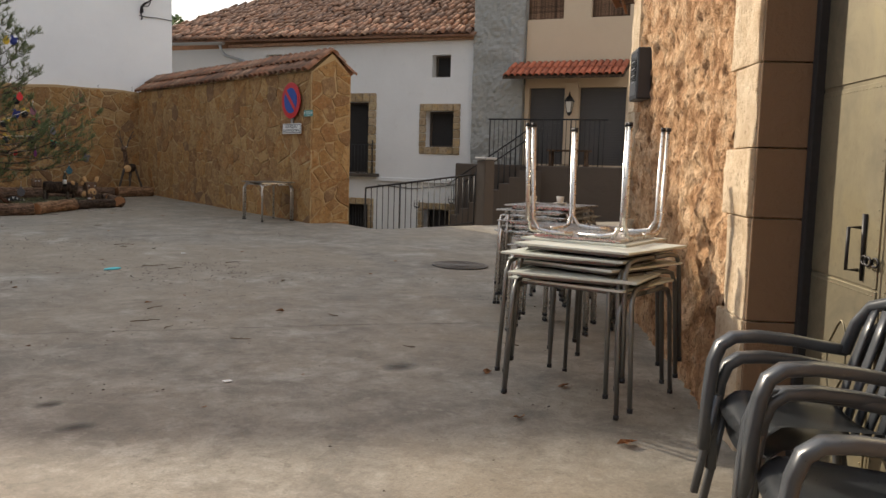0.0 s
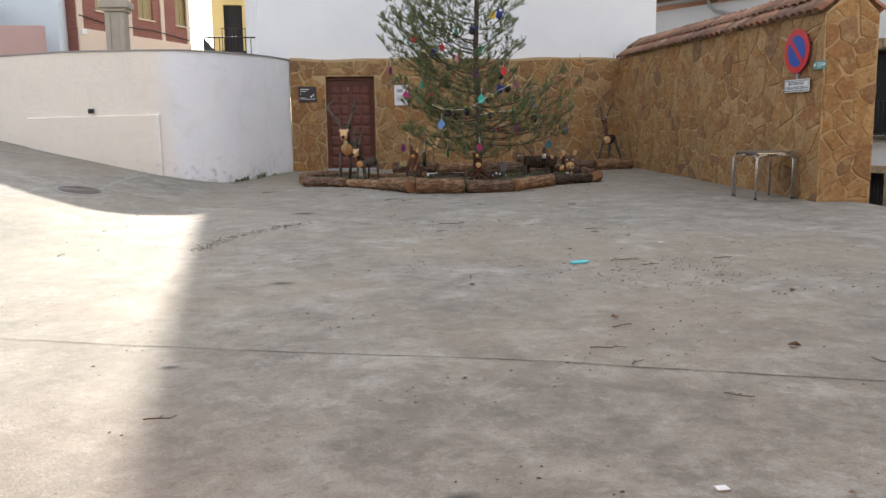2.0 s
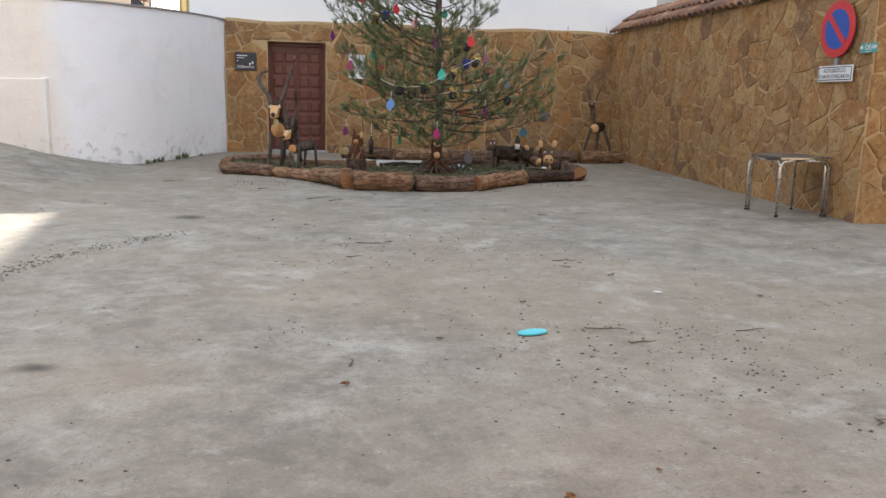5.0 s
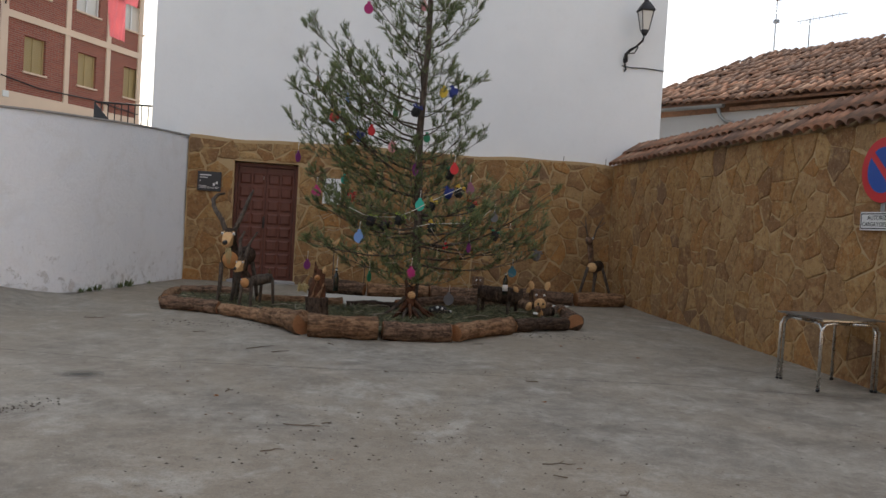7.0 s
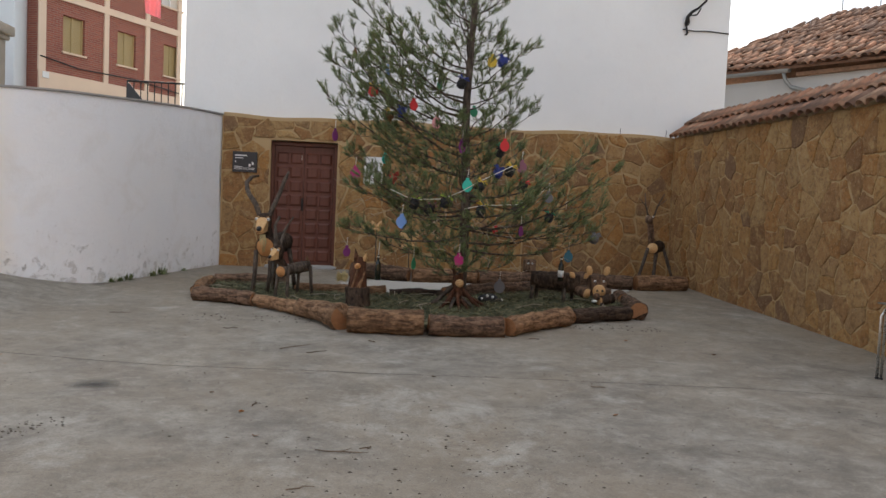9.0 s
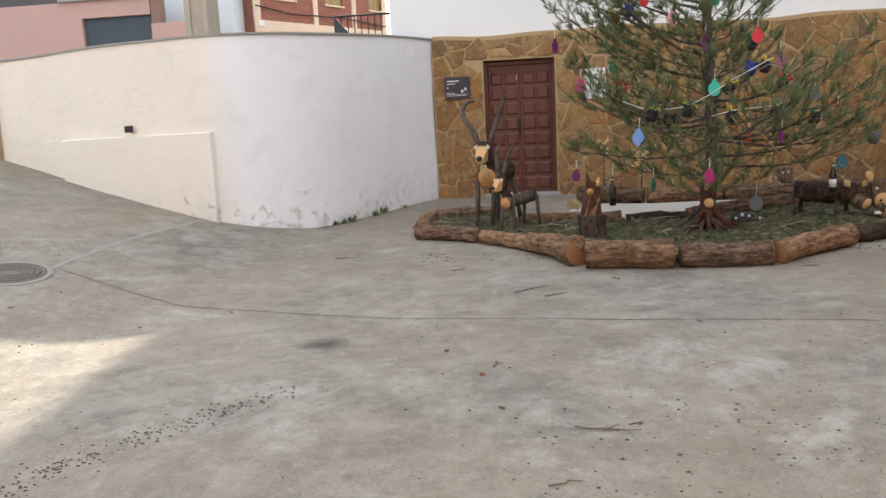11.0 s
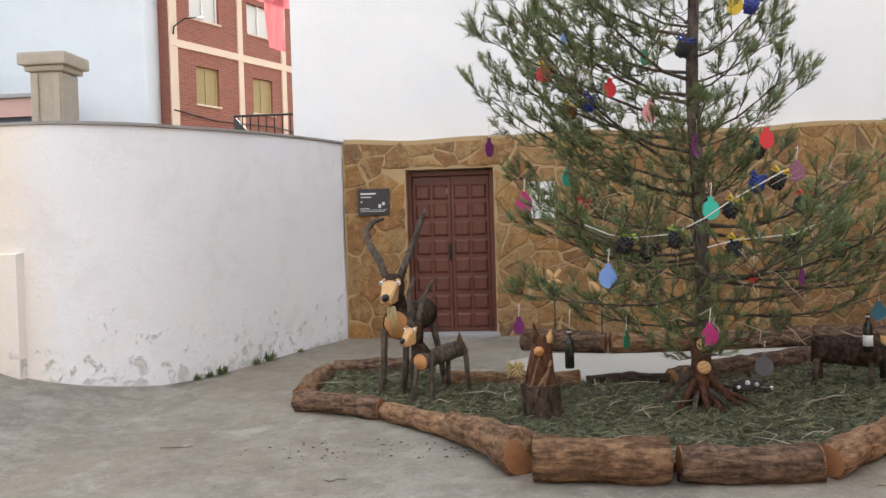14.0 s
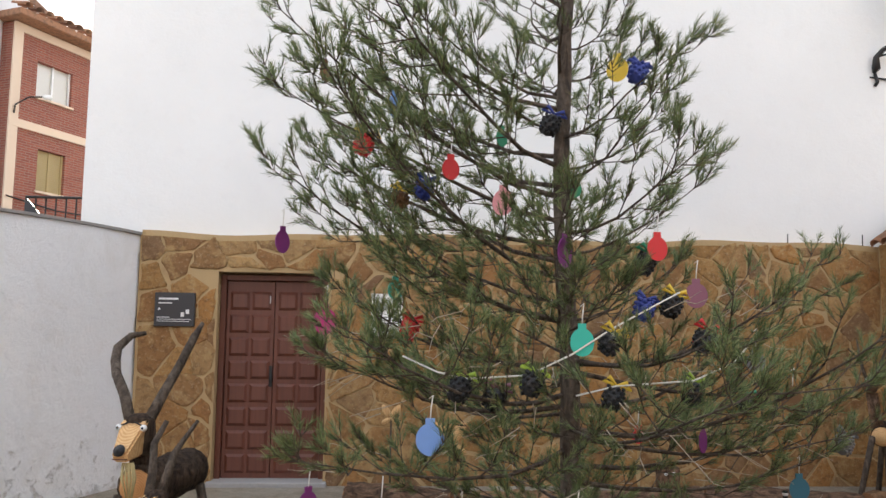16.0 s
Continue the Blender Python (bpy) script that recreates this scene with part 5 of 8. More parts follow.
def make_bed():
    rnd = random.Random(11)
    bm = bmesh.new()
    n = 60
    vs = {}
    for i in range(n + 1):
        for j in range(n + 1):
            x, y = 1.7 + i * 6.2 / n, 16.3 + j * 3.4 / n
            vs[i, j] = (x, y)
    made = {}
    for i in range(n):
        for j in range(n):
            cxy = [vs[i, j], vs[i + 1, j], vs[i + 1, j + 1], vs[i, j + 1]]
            if all(in_bed(*p) for p in cxy):
                q = []
                for p in cxy:
                    if p not in made:
                        made[p] = bm.verts.new((*p, ground_z(*p) + 0.035 + 0.03 * noise.noise(Vector((p[0] * 3, p[1] * 3, 0)))))
                    q.append(made[p])
                bm.faces.new(q).smooth = True
    bed = tagged(link("planting_bed", bm, "dark_soil"), "bed strewn with dry green pine needles inside the logs", "planting bed", kind="structure")
    v, f = [], []
    for _ in range(60000):
        x, y = rnd.uniform(1.8, 7.8), rnd.uniform(16.3, 19.7)
        if not in_bed(x, y):
            continue
        z = ground_z(x, y) + 0.04 + 0.07 * rnd.random() * (0.5 + 0.5 * noise.noise(Vector((x * 2, y * 2, 5))))
        a, e, L = rnd.uniform(0, 6.283), rnd.uniform(-0.25, 0.5), rnd.uniform(0.06, 0.16)
        d = Vector((math.cos(a) * math.cos(e), math.sin(a) * math.cos(e), math.sin(e))) * L
        s = Vector((-math.sin(a), math.cos(a), 0)) * 0.0033
        k = len(v)
        p = Vector((x, y, z))
        v += [p - s, p + s, p + d * 0.6 + s * 0.8 + Vector((0, 0, 0.004)), p + d]
        f += [(k, k + 1, k + 2), (k, k + 2, k + 3)]
    tagged(raw("needle_litter", v, f, "litter_green"), "loose green pine needles covering the bed", "needles", kind="stuff")
    st = bmesh.new()
    for _ in range(75):
        x, y = rnd.uniform(1.9, 7.7), rnd.uniform(16.4, 19.6)
        if not in_bed(x, y):
            continue
        a, L = rnd.uniform(0, 6.283), rnd.uniform(0.15, 0.5)
        z = ground_z(x, y) + 0.09
        tube([(x, y, z), (x + 0.5 * L * math.cos(a + 0.3), y + 0.5 * L * math.sin(a + 0.3), z + 0.03), (x + L * math.cos(a), y + L * math.sin(a), z + rnd.uniform(-0.02, 0.05))], [0.005, 0.004, 0.0025], 5, bm=st)
    tagged(link("bed_sticks", st, "dry_stick"), "dry bare twigs among the needles", "twigs", kind="stuff")


m_ = Mat("litter_green")
m_.color(m_.ramp(m_.island(), (0.0, (0.045, 0.045, 0.024)), (0.45, (0.09, 0.1, 0.046)), (0.8, (0.18, 0.175, 0.085)), (1.0, (0.34, 0.29, 0.16)))).rough(0.7)
make_bed()


# ---- pine tree hung with craft ornaments ----
TX, TY = 5.37, 18.25
TZ = ground_z(TX, TY)


def make_pine():
    rnd = random.Random(21)
    tree = thing("pine_tree", pose(TX, TY, TZ), "young green pine tree hung with coloured craft ornaments", "tree")
    H = 6.4
    tr = [(0.025 * math.sin(k * 0.5) + 0.008 * rnd.uniform(-1, 1), 0.025 * math.cos(k * 0.4) - 0.02, H * k / 24) for k in range(25)]
    rr = [0.058 * (1 - k / 25) ** 0.75 + 0.01 for k in range(25)]
    part("trunk", tube(tr, rr, 12, wob=0.14), "branch_bark", tree)
    limbs = bmesh.new()
    nv, nf = [], []

    def brush(p, d, length, n):
        """A shoot: needles set round its last stretch and leaning forward along it."""
        d = d.normalized()
        a = d.orthogonal().normalized()
        b = d.cross(a)
        for k in range(n):
            t = (k + rnd.random()) / n
            an = rnd.uniform(0, 6.283)
            q = p + d * length * (t - 1.0)
            lean = 0.45 + 0.5 * rnd.random() * (1.15 - t)
            way = (d + (a * math.cos(an) + b * math.sin(an)) * lean).normalized()
            w = way.cross(Vector((rnd.uniform(-1, 1), rnd.uniform(-1, 1), rnd.uniform(-1, 1)))).normalized() * 0.0021
            i = len(nv)
            nv.extend((q - w, q + w, q + way * rnd.uniform(0.04, 0.072)))
            nf.append((i, i + 1, i + 2))

    def reach(az, z):
        """Crown radius: broad on the side of the door, thin and low on the other."""
        left = 0.5 - 0.5 * math.cos(az)
        r_left = np.interp(z, (0.4, 1.0, 1.6, 2.3, 3.1, 3.8, 4.6, 5.6, 6.4), (0.9, 1.5, 1.6, 1.6, 1.9, 1.65, 1.15, 0.65, 0.15))
        r_right = np.interp(z, (0.4, 0.9, 1.5, 1.9, 2.4, 3.2, 3.8, 4.6, 5.6, 6.4), (0.9, 1.6, 1.95, 1.6, 1.1, 0.85, 1.05, 0.8, 0.5, 0.15))
        return float(r_right + (r_left - r_right) * left)

    def shoots(base, way, count, spread, lo, hi, needles):
        """A fork of short upturned shoots at the end of a twig."""
        for _ in range(count):
            e = (way + Vector((rnd.uniform(-1, 1), rnd.uniform(-1, 1), rnd.uniform(-0.35, 1.0))) * spread).normalized()
            l = rnd.uniform(lo, hi)
            tip = base + e * l + Vector((0, 0, 0.25 * l))
            tube([base, base + e * l * 0.55, tip], [0.0028, 0.0022, 0.0014], 3, bm=limbs, caps=False)
            brush(tip, tip - base, l * 0.85, int(needles * l / 0.16))

    def limb(zz, az, R, climb):
        """One bough with its side twigs and shoots."""
        low = zz < 1.5
        rise = climb * R
        o = Vector((*tr[min(24, int(zz / H * 24))][:2], zz))
        dr = Vector((math.cos(az), math.sin(az), 0))
        side = Vector((-dr.y, dr.x, 0))
        bend = rnd.uniform(-0.4, 0.4) * R
        P = [o + dr * R * t + side * (bend * t * t + 0.03 * math.sin(8 * t + az)) + Vector((0, 0, rise * t ** 1.6 - 0.06 * R * math.sin(math.pi * t) * low)) for t in (0, 0.2, 0.4, 0.6, 0.8, 1.0)]
        r0 = 0.005 + 0.007 * R
        tube(P, [r0, r0 * 0.85, r0 * 0.68, r0 * 0.5, r0 * 0.34, 0.003], 5, bm=limbs, caps=False)
        thin = math.cos(az) > 0.25 and zz < 2.2
        m = max(5, int(R * (6.0 if thin else 8.5)))
        for j in range(m):
            t = 0.18 + 0.82 * (j + rnd.random()) / m
            i = min(4, int(t * 5))
            b = P[i].lerp(P[i + 1], t * 5 - i)
            s = 1 if j % 2 else -1
            L = (0.4 * R * (1.05 - t) + 0.16) * rnd.uniform(0.55, 1.2)
            dd = (dr * rnd.uniform(0.35, 0.9) + side * s * rnd.uniform(0.35, 0.95) + Vector((0, 0, rnd.uniform(-0.15, 0.6)))).normalized()
            Q = [b, b + dd * L * 0.5, b + dd * L + Vector((0, 0, 0.3 * L))]
            tube(Q, [0.0045, 0.0034, 0.0024], 4, bm=limbs, caps=False)
            shoots(Q[2], (Q[2] - Q[1]).normalized(), 3 if thin else 4, 0.8, 0.06, 0.13, 50)
            for _ in range(1 + int(L * (8 if thin else 11))):
                u = rnd.uniform(0.2, 0.95)
                c = Q[0].lerp(Q[1], u * 2) if u < 0.5 else Q[1].lerp(Q[2], u * 2 - 1)
                shoots(c, dd, 1 + (rnd.random() < 0.6), 0.95, 0.05, 0.12, 46)
        shoots(P[5], (P[5] - P[4]).normalized(), 5, 0.7, 0.09, 0.17, 54)

    z = 0.55
    while z < H - 0.1:
        n = 4 if rnd.random() < 0.35 else 3
        a0 = rnd.uniform(0, 6.28)
        for k in range(n):
            az = a0 + 6.283 * k / n + rnd.uniform(-0.35, 0.35)
            zz = z + rnd.uniform(-0.1, 0.1)
            climb = rnd.uniform(-0.1, 0.22) if zz < 1.5 else rnd.uniform(0.25, 0.75)
            R = reach(az, zz)
            limb(zz, az, reach(az, zz + 0.6 * climb * R) * rnd.choice((0.45, 0.7, 0.85, 0.95, 1.0, 1.1)) * (0.78 if math.cos(az) > 0.3 and zz > 1.5 else 1.0), climb)
        z += rnd.uniform(0.15, 0.22) if z < 2.0 else rnd.uniform(0.22, 0.33)
    # long boughs on the side of the door, reaching over the wall top
    for zz, turn, R, climb in ((1.2, 0.25, 1.55, 0.2), (1.45, -0.35, 1.6, 0.32), (1.7, 0.1, 1.8, 0.5), (1.95, 0.5, 1.75, 0.5), (2.15, -0.2, 1.8, 0.45), (2.45, 0.35, 1.75, 0.5), (2.7, -0.5, 1.6, 0.55), (3.0, 0.0, 1.6, 0.6)):
        limb(zz, math.pi + turn, R, climb)
    # low thin boughs on the other side
    for zz, turn, R, climb in ((0.85, 0.1, 1.7, 0.3), (1.05, -0.45, 1.9, 0.4), (1.2, 0.5, 1.8, 0.35), (1.45, -0.15, 1.6, 0.4)):
        limb(zz, turn, R, climb)
    # bare pale twigs low in the crown
    dead = bmesh.new()
    for _ in range(110):
        az, zz = rnd.uniform(0, 6.283), rnd.uniform(0.5, 1.9)
        q = Vector((math.cos(az) * rnd.uniform(0.3, 1.5), math.sin(az) * rnd.uniform(0.3, 1.3), zz))
        d = Vector((math.cos(az), math.sin(az), rnd.uniform(-0.6, 0.3))) * rnd.uniform(0.12, 0.34)
        k1 = Vector((rnd.uniform(-1, 1), rnd.uniform(-1, 1), rnd.uniform(-1, 1))) * 0.05
        tube([q, q + d * 0.4 + k1, q + d * 0.75 - k1 * 0.4, q + d], [0.0035, 0.003, 0.0025, 0.0015], 4, bm=dead, caps=False)
        tube([q + d * 0.4 + k1, q + d * 0.7 + k1 * 2.4], [0.0024, 0.0014], 3, bm=dead, caps=False)
    tagged(part("deadwood", dead, "dry_stick", tree, "thin bare grey twigs"), kind="stuff")
    shoots(Vector((*tr[24][:2], H)), Vector((0, 0, 1)), 6, 0.5, 0.15, 0.25, 60)
    tagged(part("branchwork", limbs, "branch_bark", tree), kind="stuff")
    cr = raw("crown", nv, nf, "pine_needles", tree)
    tagged(cr, "long fine green needles in brush-like tufts")
    return tree


make_pine()


def hanger(p, h, parent):
    return part("hanger", tube([(0.0, 0, 0.0), (0.004, 0, h * 0.5), (0.012, 0.004, h), (-0.006, 0.004, h * 0.85)], 0.0035, 5), "string_white", parent, "white wire hanger")


def disc_ornament(p, color, r=0.085, rz=0.0, label=None, squash=1.12):
    o = thing("ornament", pose(*p, 0, 0, rz), label or f"flat {color} paper bauble hung on a pine branch", "ornament", "ornaments on the pine")
    b = bmesh.new()
    ring = [(r * math.cos(a), r * squash * math.sin(a)) for a in np.linspace(0, 2 * math.pi, 25)[:-1]]
    prism(ring, -0.003, 0.003, bm=b, m=pose(0, 0, 0, 90, 0, 0))
    box(-0.022, 0.022, -0.003, 0.003, r * squash - 0.004, r * squash + 0.025, bm=b)
    part("disc", b, "craft_" + color, o)
    h = hanger(None, 0.11, o)
    h.location = (0, 0, r * squash + 0.02)


def cone_ornament(p, bow, body="black"):
    o = thing("ornament", pose(*p, random.Random(int(p[0] * 97)).uniform(-30, 30), 20, 0), f"{body} painted pine cone tied with a {bow} ribbon", "ornament", "ornaments on the pine")
    b = lathe([(0.0, -0.075), (0.028, -0.065), (0.05, -0.03), (0.056, 0.0), (0.045, 0.035), (0.02, 0.06), (0.0, 0.065)], 12)
    for k in range(40):
        a, z = k * 2.4, -0.06 + 0.115 * k / 40
        r = 0.05 * math.sqrt(max(0.05, 1 - (z / 0.08) ** 2))
        lathe([(0.014, 0), (0.009, 0.012), (0.0, 0.016)], 5, bm=b, m=pose(r * math.cos(a), r * math.sin(a), z, 0, 70, math.degrees(a)))
    part("cone", b, "craft_" + body, o)
    rb = bmesh.new()
    for s in (-1, 1):
        tube([(0, 0, 0.065), (s * 0.05, 0.01, 0.1), (s * 0.075, 0.0, 0.07), (s * 0.02, -0.01, 0.062)], [0.008, 0.014, 0.013, 0.007], 5, bm=rb)
        tube([(0, 0, 0.065), (s * 0.03, 0.02, 0.02), (s * 0.05, 0.01, -0.03)], [0.007, 0.009, 0.006], 5, bm=rb)
    part("ribbon", rb, "craft_" + bow, o)


for p, c, r, rz in (((5.31, 17.55, 2.05), "teal", 0.088, 8), ((4.51, 17.2, 1.59), "blue", 0.09, -10), ((3.95, 17.95, 2.15), "magenta", 0.088, 4), ((3.68, 18.1, 2.61), "purple", 0.08, 55),
                    ((4.92, 17.75, 2.81), "pink", 0.088, -35), ((5.78, 17.75, 2.57), "red", 0.082, 12), ((5.23, 17.6, 2.52), "purple", 0.1, 50), ((6.03, 17.85, 2.32), "mauve", 0.085, -15),
                    ((5.2, 17.2, 1.16), "magenta", 0.085, 5), ((5.58, 17.8, 3.6), "yellow", 0.085, -30), ((4.72, 17.9, 1.04), "green", 0.075, 55), ((5.48, 18.5, 3.04), "green", 0.075, 20),
                    ((6.07, 17.9, 1.51), "purple", 0.08, 50), ((6.69, 18.1, 1.72), "brown", 0.08, -30), ((6.43, 18.0, 1.95), "grey", 0.075, 0), ((6.81, 18.3, 1.18), "dark_teal", 0.085, 0),
                    ((4.31, 18.2, 3.46), "blue", 0.085, 65), ((4.64, 17.9, 3.02), "red", 0.075, 25), ((5.92, 18.4, 0.74), "grey", 0.1, -20), ((3.88, 18.0, 1.16), "purple", 0.07, 30),
                    ((3.89, 18.2, 3.66), "brown", 0.07, 60), ((5.01, 18.5, 3.36), "green", 0.07, 40), ((4.34, 18.6, 2.37), "teal", 0.075, 30), ((5.79, 18.2, 1.5), "red", 0.05, 10),
                    ((4.51, 17.9, 4.65), "magenta", 0.085, 10), ((5.26, 17.9, 4.75), "pink", 0.07, 20)):
    disc_ornament(p, c, r * 0.74, rz)
for p, bow, body in (((5.47, 17.6, 2.05), "yellow", "black"), ((5.04, 17.5, 1.84), "lime", "black"), ((4.67, 17.5, 1.81), "lime", "black"), ((4.87, 17.7, 1.75), "mauve", "black"), ((5.51, 17.7, 1.76), "yellow", "black"),
                     ((5.98, 17.8, 1.78), "lime", "black"), ((5.73, 17.85, 2.24), "navy", "navy"), ((5.87, 17.8, 2.26), "yellow", "black"), ((6.03, 17.75, 2.07), "red", "black"), ((5.74, 17.85, 2.5), "green", "black"),
                     ((4.14, 18.05, 3.19), "yellow", "red"), ((4.5, 18.2, 2.96), "navy", "navy"), ((4.35, 18.3, 2.9), "yellow", "brown"), ((5.73, 17.9, 3.62), "navy", "navy"), ((5.25, 18.1, 3.35), "navy", "black"),
                     ((4.43, 18.4, 2.12), "red", "red"), ((7.21, 18.5, 1.43), "grey", "grey"), ((6.54, 18.4, 1.69), "green", "black")):
    cone_ornament(p, bow, body)
for pts in ([(4.38, 17.55, 1.97), (4.56, 17.52, 1.89), (4.71, 17.5, 1.86), (5.02, 17.5, 1.88), (5.25, 17.5, 1.99), (5.47, 17.58, 2.12), (5.72, 17.7, 2.24), (5.9, 17.75, 2.33)],
            [(5.3, 17.65, 1.77), (5.52, 17.68, 1.82), (5.97, 17.75, 1.85), (6.22, 17.8, 1.95), (6.43, 17.95, 2.12)]):
    tagged(link("garland_string", tube(pts, 0.005, 5), "string_white"), "white string garland looped through the pine", "garland")


def make_bottle(p, tilt=0.0, label="dark green wine bottle with a white label"):
    b = thing("bottle", pose(*p, tilt, 0, 0), label, "bottle", "bottles in the bed")
    part("glass", lathe([(0.0, 0.005), (0.036, 0.0), (0.038, 0.01), (0.038, 0.19), (0.03, 0.225), (0.015, 0.25), (0.0135, 0.3), (0.016, 0.302), (0.016, 0.315), (0.0, 0.316)], 16), "bottle_glass", b)
    if "label" in label:
        part("label", lathe([(0.0387, 0.05), (0.0387, 0.14)], 16), "sign_white", b, "white paper label")
    part("collar", lathe([(0.0165, 0.285), (0.0165, 0.3)], 12), "string_white", b)


make_bottle((6.72, 18.3, 0.86))
make_bottle((4.28, 18.0, 0.82), 0, "dark brown bottle hanging low in the pine")
tagged(link("bottle_string", tube([(4.28, 18.0, 1.12), (4.29, 18.0, 1.3)], 0.004, 5), "string_white"), "white string holding the bottle", "string")


# ---- animals made of logs and branches ----
def stick(a, b, r0, r1, mat, parent, name="leg", bend=0.0, sides=8):
    a, b = Vector(a), Vector(b)
    mid = a.lerp(b, 0.5) + Vector((bend, bend * 0.5, 0))
    return part(name, tube([a, mid, b], [r0, (r0 + r1) / 2, r1], sides, wob=0.12, seed=int(a.x * 50)), mat, parent)


def log_body(a, b, r, parent, bark="bark_dark", cut="cut_wood", name="body"):
    a, b = Vector(a), Vector(b)
    d = (b - a)
    n = 6
    p = part(name, tube([a.lerp(b, k / n) for k in range(n + 1)], [r * (1 + 0.04 * math.sin(k * 2.1)) for k in range(n + 1)], 14, wob=0.12, seed=int(r * 900)), bark, parent)
    q = d.to_track_quat("Z", "Y").to_matrix().to_4x4()
    for o, s in ((a, -1), (b, 1)):
        e = part("cut_end", lathe([(r * 0.9, 0), (r * 0.9, 0.006), (0, 0.008)], 14), cut, p, "pale sawn end")
        e.matrix_local = Matrix.Translation(o) @ (q if s > 0 else q @ pose(0, 0, 0, 180))
    return p


def eye_pair(parent, c, gap, r, fwd):
    f = Vector(fwd).normalized()
    s = f.cross(Vector((0, 0, 1))).normalized()
    for k in (-1, 1):
        o = Vector(c) + s * gap * k
        b = bmesh.new()
        bmesh.ops.create_icosphere(b, subdivisions=2, radius=r, matrix=Matrix.Translation(o))
        ey = part("eye", b, "sign_white", parent, "white painted eye", smooth=True)
        pb = bmesh.new()
        bmesh.ops.create_icosphere(pb, subdivisions=1, radius=r * 0.45, matrix=Matrix.Translation(o + f * r * 0.8))
        part("pupil", pb, "print_black", ey, smooth=True)


def carved_head(name, parent, m, k, label):
    """A wedge of pale wood under a bark crown: face toward local -y, k times the size of the deer's."""
    hb = bmesh.new()
    pts = [(0.085, 0.07, 0.11), (0.1, -0.015, 0.1), (0.075, -0.1, 0.0), (0.052, -0.185, -0.1), (0.05, -0.165, -0.155), (0.065, 0.03, -0.13)]
    L = [hb.verts.new(Vector((-x, y, z)) * k) for x, y, z in pts]
    R = [hb.verts.new(Vector((x, y, z)) * k) for x, y, z in pts]
    hb.faces.new(L)
    hb.faces.new(R[::-1])
    n = len(pts)
    for i in range(n):
        hb.faces.new((L[i], R[i], R[(i + 1) % n], L[(i + 1) % n]))
    bmesh.ops.recalc_face_normals(hb, faces=hb.faces[:])
    bmesh.ops.bevel(hb, geom=hb.edges[:], offset=0.014 * k, segments=2, affect="EDGES")
    hd = part(name, hb, "fresh_cut", parent, label)
    hd.matrix_local = m
    part("crown_bark", lathe([(0.095 * k, -0.14 * k), (0.108 * k, 0.0), (0.1 * k, 0.1 * k), (0.05 * k, 0.135 * k), (0.0, 0.14 * k)], 12, m=pose(0, 0.075 * k, 0.01 * k)), "bark_dark", hd, "dark barked back of the head")
    part("nose", lathe([(0.0, -0.02 * k), (0.036 * k, -0.008 * k), (0.042 * k, 0.008 * k), (0.0, 0.026 * k)], 12, m=pose(0, -0.178 * k, -0.078 * k, 65, 0, 0)), "print_black", hd, "black painted nose")
    part("mouth", box(-0.046 * k, 0.046 * k, -0.182 * k, -0.12 * k, -0.137 * k, -0.13 * k), "door_wood", hd, "dark red painted mouth")
    for sx in (-1, 1):
        part("brow", box(-0.035 * k, 0.035 * k, -0.006 * k, 0.006 * k, -0.004 * k, 0.004 * k, m=pose(sx * 0.05 * k, -0.035 * k, 0.085 * k, 0, sx * 22, 0)), "print_black", hd)
    eye_pair(hd, (0, -0.04 * k, 0.06 * k), 0.09 * k, 0.024 * k, (0, -1, 0))
    return hd


def make_deer():
    g = ground_z(2.8, 18.5)
    d = thing("log_deer", pose(2.8, 18.45, g), "tall deer figure of logs with branch antlers and carved face", "deer figure", "log animals in the bed")
    z = 1.15 - g
    log_body((0.03, -0.02, z), (0.22, 0.5, z + 0.05), 0.135, d, "bark_dark", "orange_cut")
    for a, b in (((-0.09, 0.03, z - 0.04), (-0.13, 0.0, 0.0)), ((0.1, 0.06, z - 0.08), (0.05, 0.08, 0.0)), ((0.12, 0.45, z - 0.04), (0.08, 0.55, 0.0)), ((0.3, 0.42, z - 0.04), (0.4, 0.5, 0.0))):
        stick(a, b, 0.031, 0.026, "branch_bark", d, bend=0.012)
    stick((0.05, 0.1, z + 0.05), (0.0, 0.07, z + 0.3), 0.085, 0.08, "bark_dark", d, "neck")
    carved_head("head", d, pose(-0.01, 0.0, z + 0.31, 0, 0, -12), 0.88, "pale carved wooden face")
    bb = bmesh.new()
    for k in range(16):
        a = 0.12 * math.sin(k * 2.3)
        tube([(0.0 + a * 0.25, -0.12, z + 0.17), (0.01 + a * 0.35, -0.13, z + 0.08), (0.02 + a * 0.1, -0.13, z - 0.05 + 0.02 * math.sin(k))], [0.007, 0.006, 0.002], 4, bm=bb)
    part("beard", bb, "straw", d, "pale straw beard")
    o = Vector((0.0, 0.06, z + 0.38))
    for run, rad in ((((-0.05, 0, 0), (-0.13, 0.1, 0.17), (-0.23, 0.24, 0.29), (-0.28, 0.37, 0.36), (-0.3, 0.47, 0.45), (-0.24, 0.55, 0.53), (-0.15, 0.58, 0.55)), (0.036, 0.034, 0.032, 0.032, 0.029, 0.024, 0.014)),
                     (((0.05, 0, 0), (0.11, 0.1, 0.17), (0.17, 0.22, 0.34), (0.2, 0.3, 0.45), (0.22, 0.36, 0.52), (0.26, 0.43, 0.62)), (0.036, 0.033, 0.03, 0.026, 0.024, 0.012))):
        part("antler", tube([o + Vector(p) for p in run], list(rad), 9, wob=0.25, seed=len(run)), "branch_bark", d, "bent branch antler")


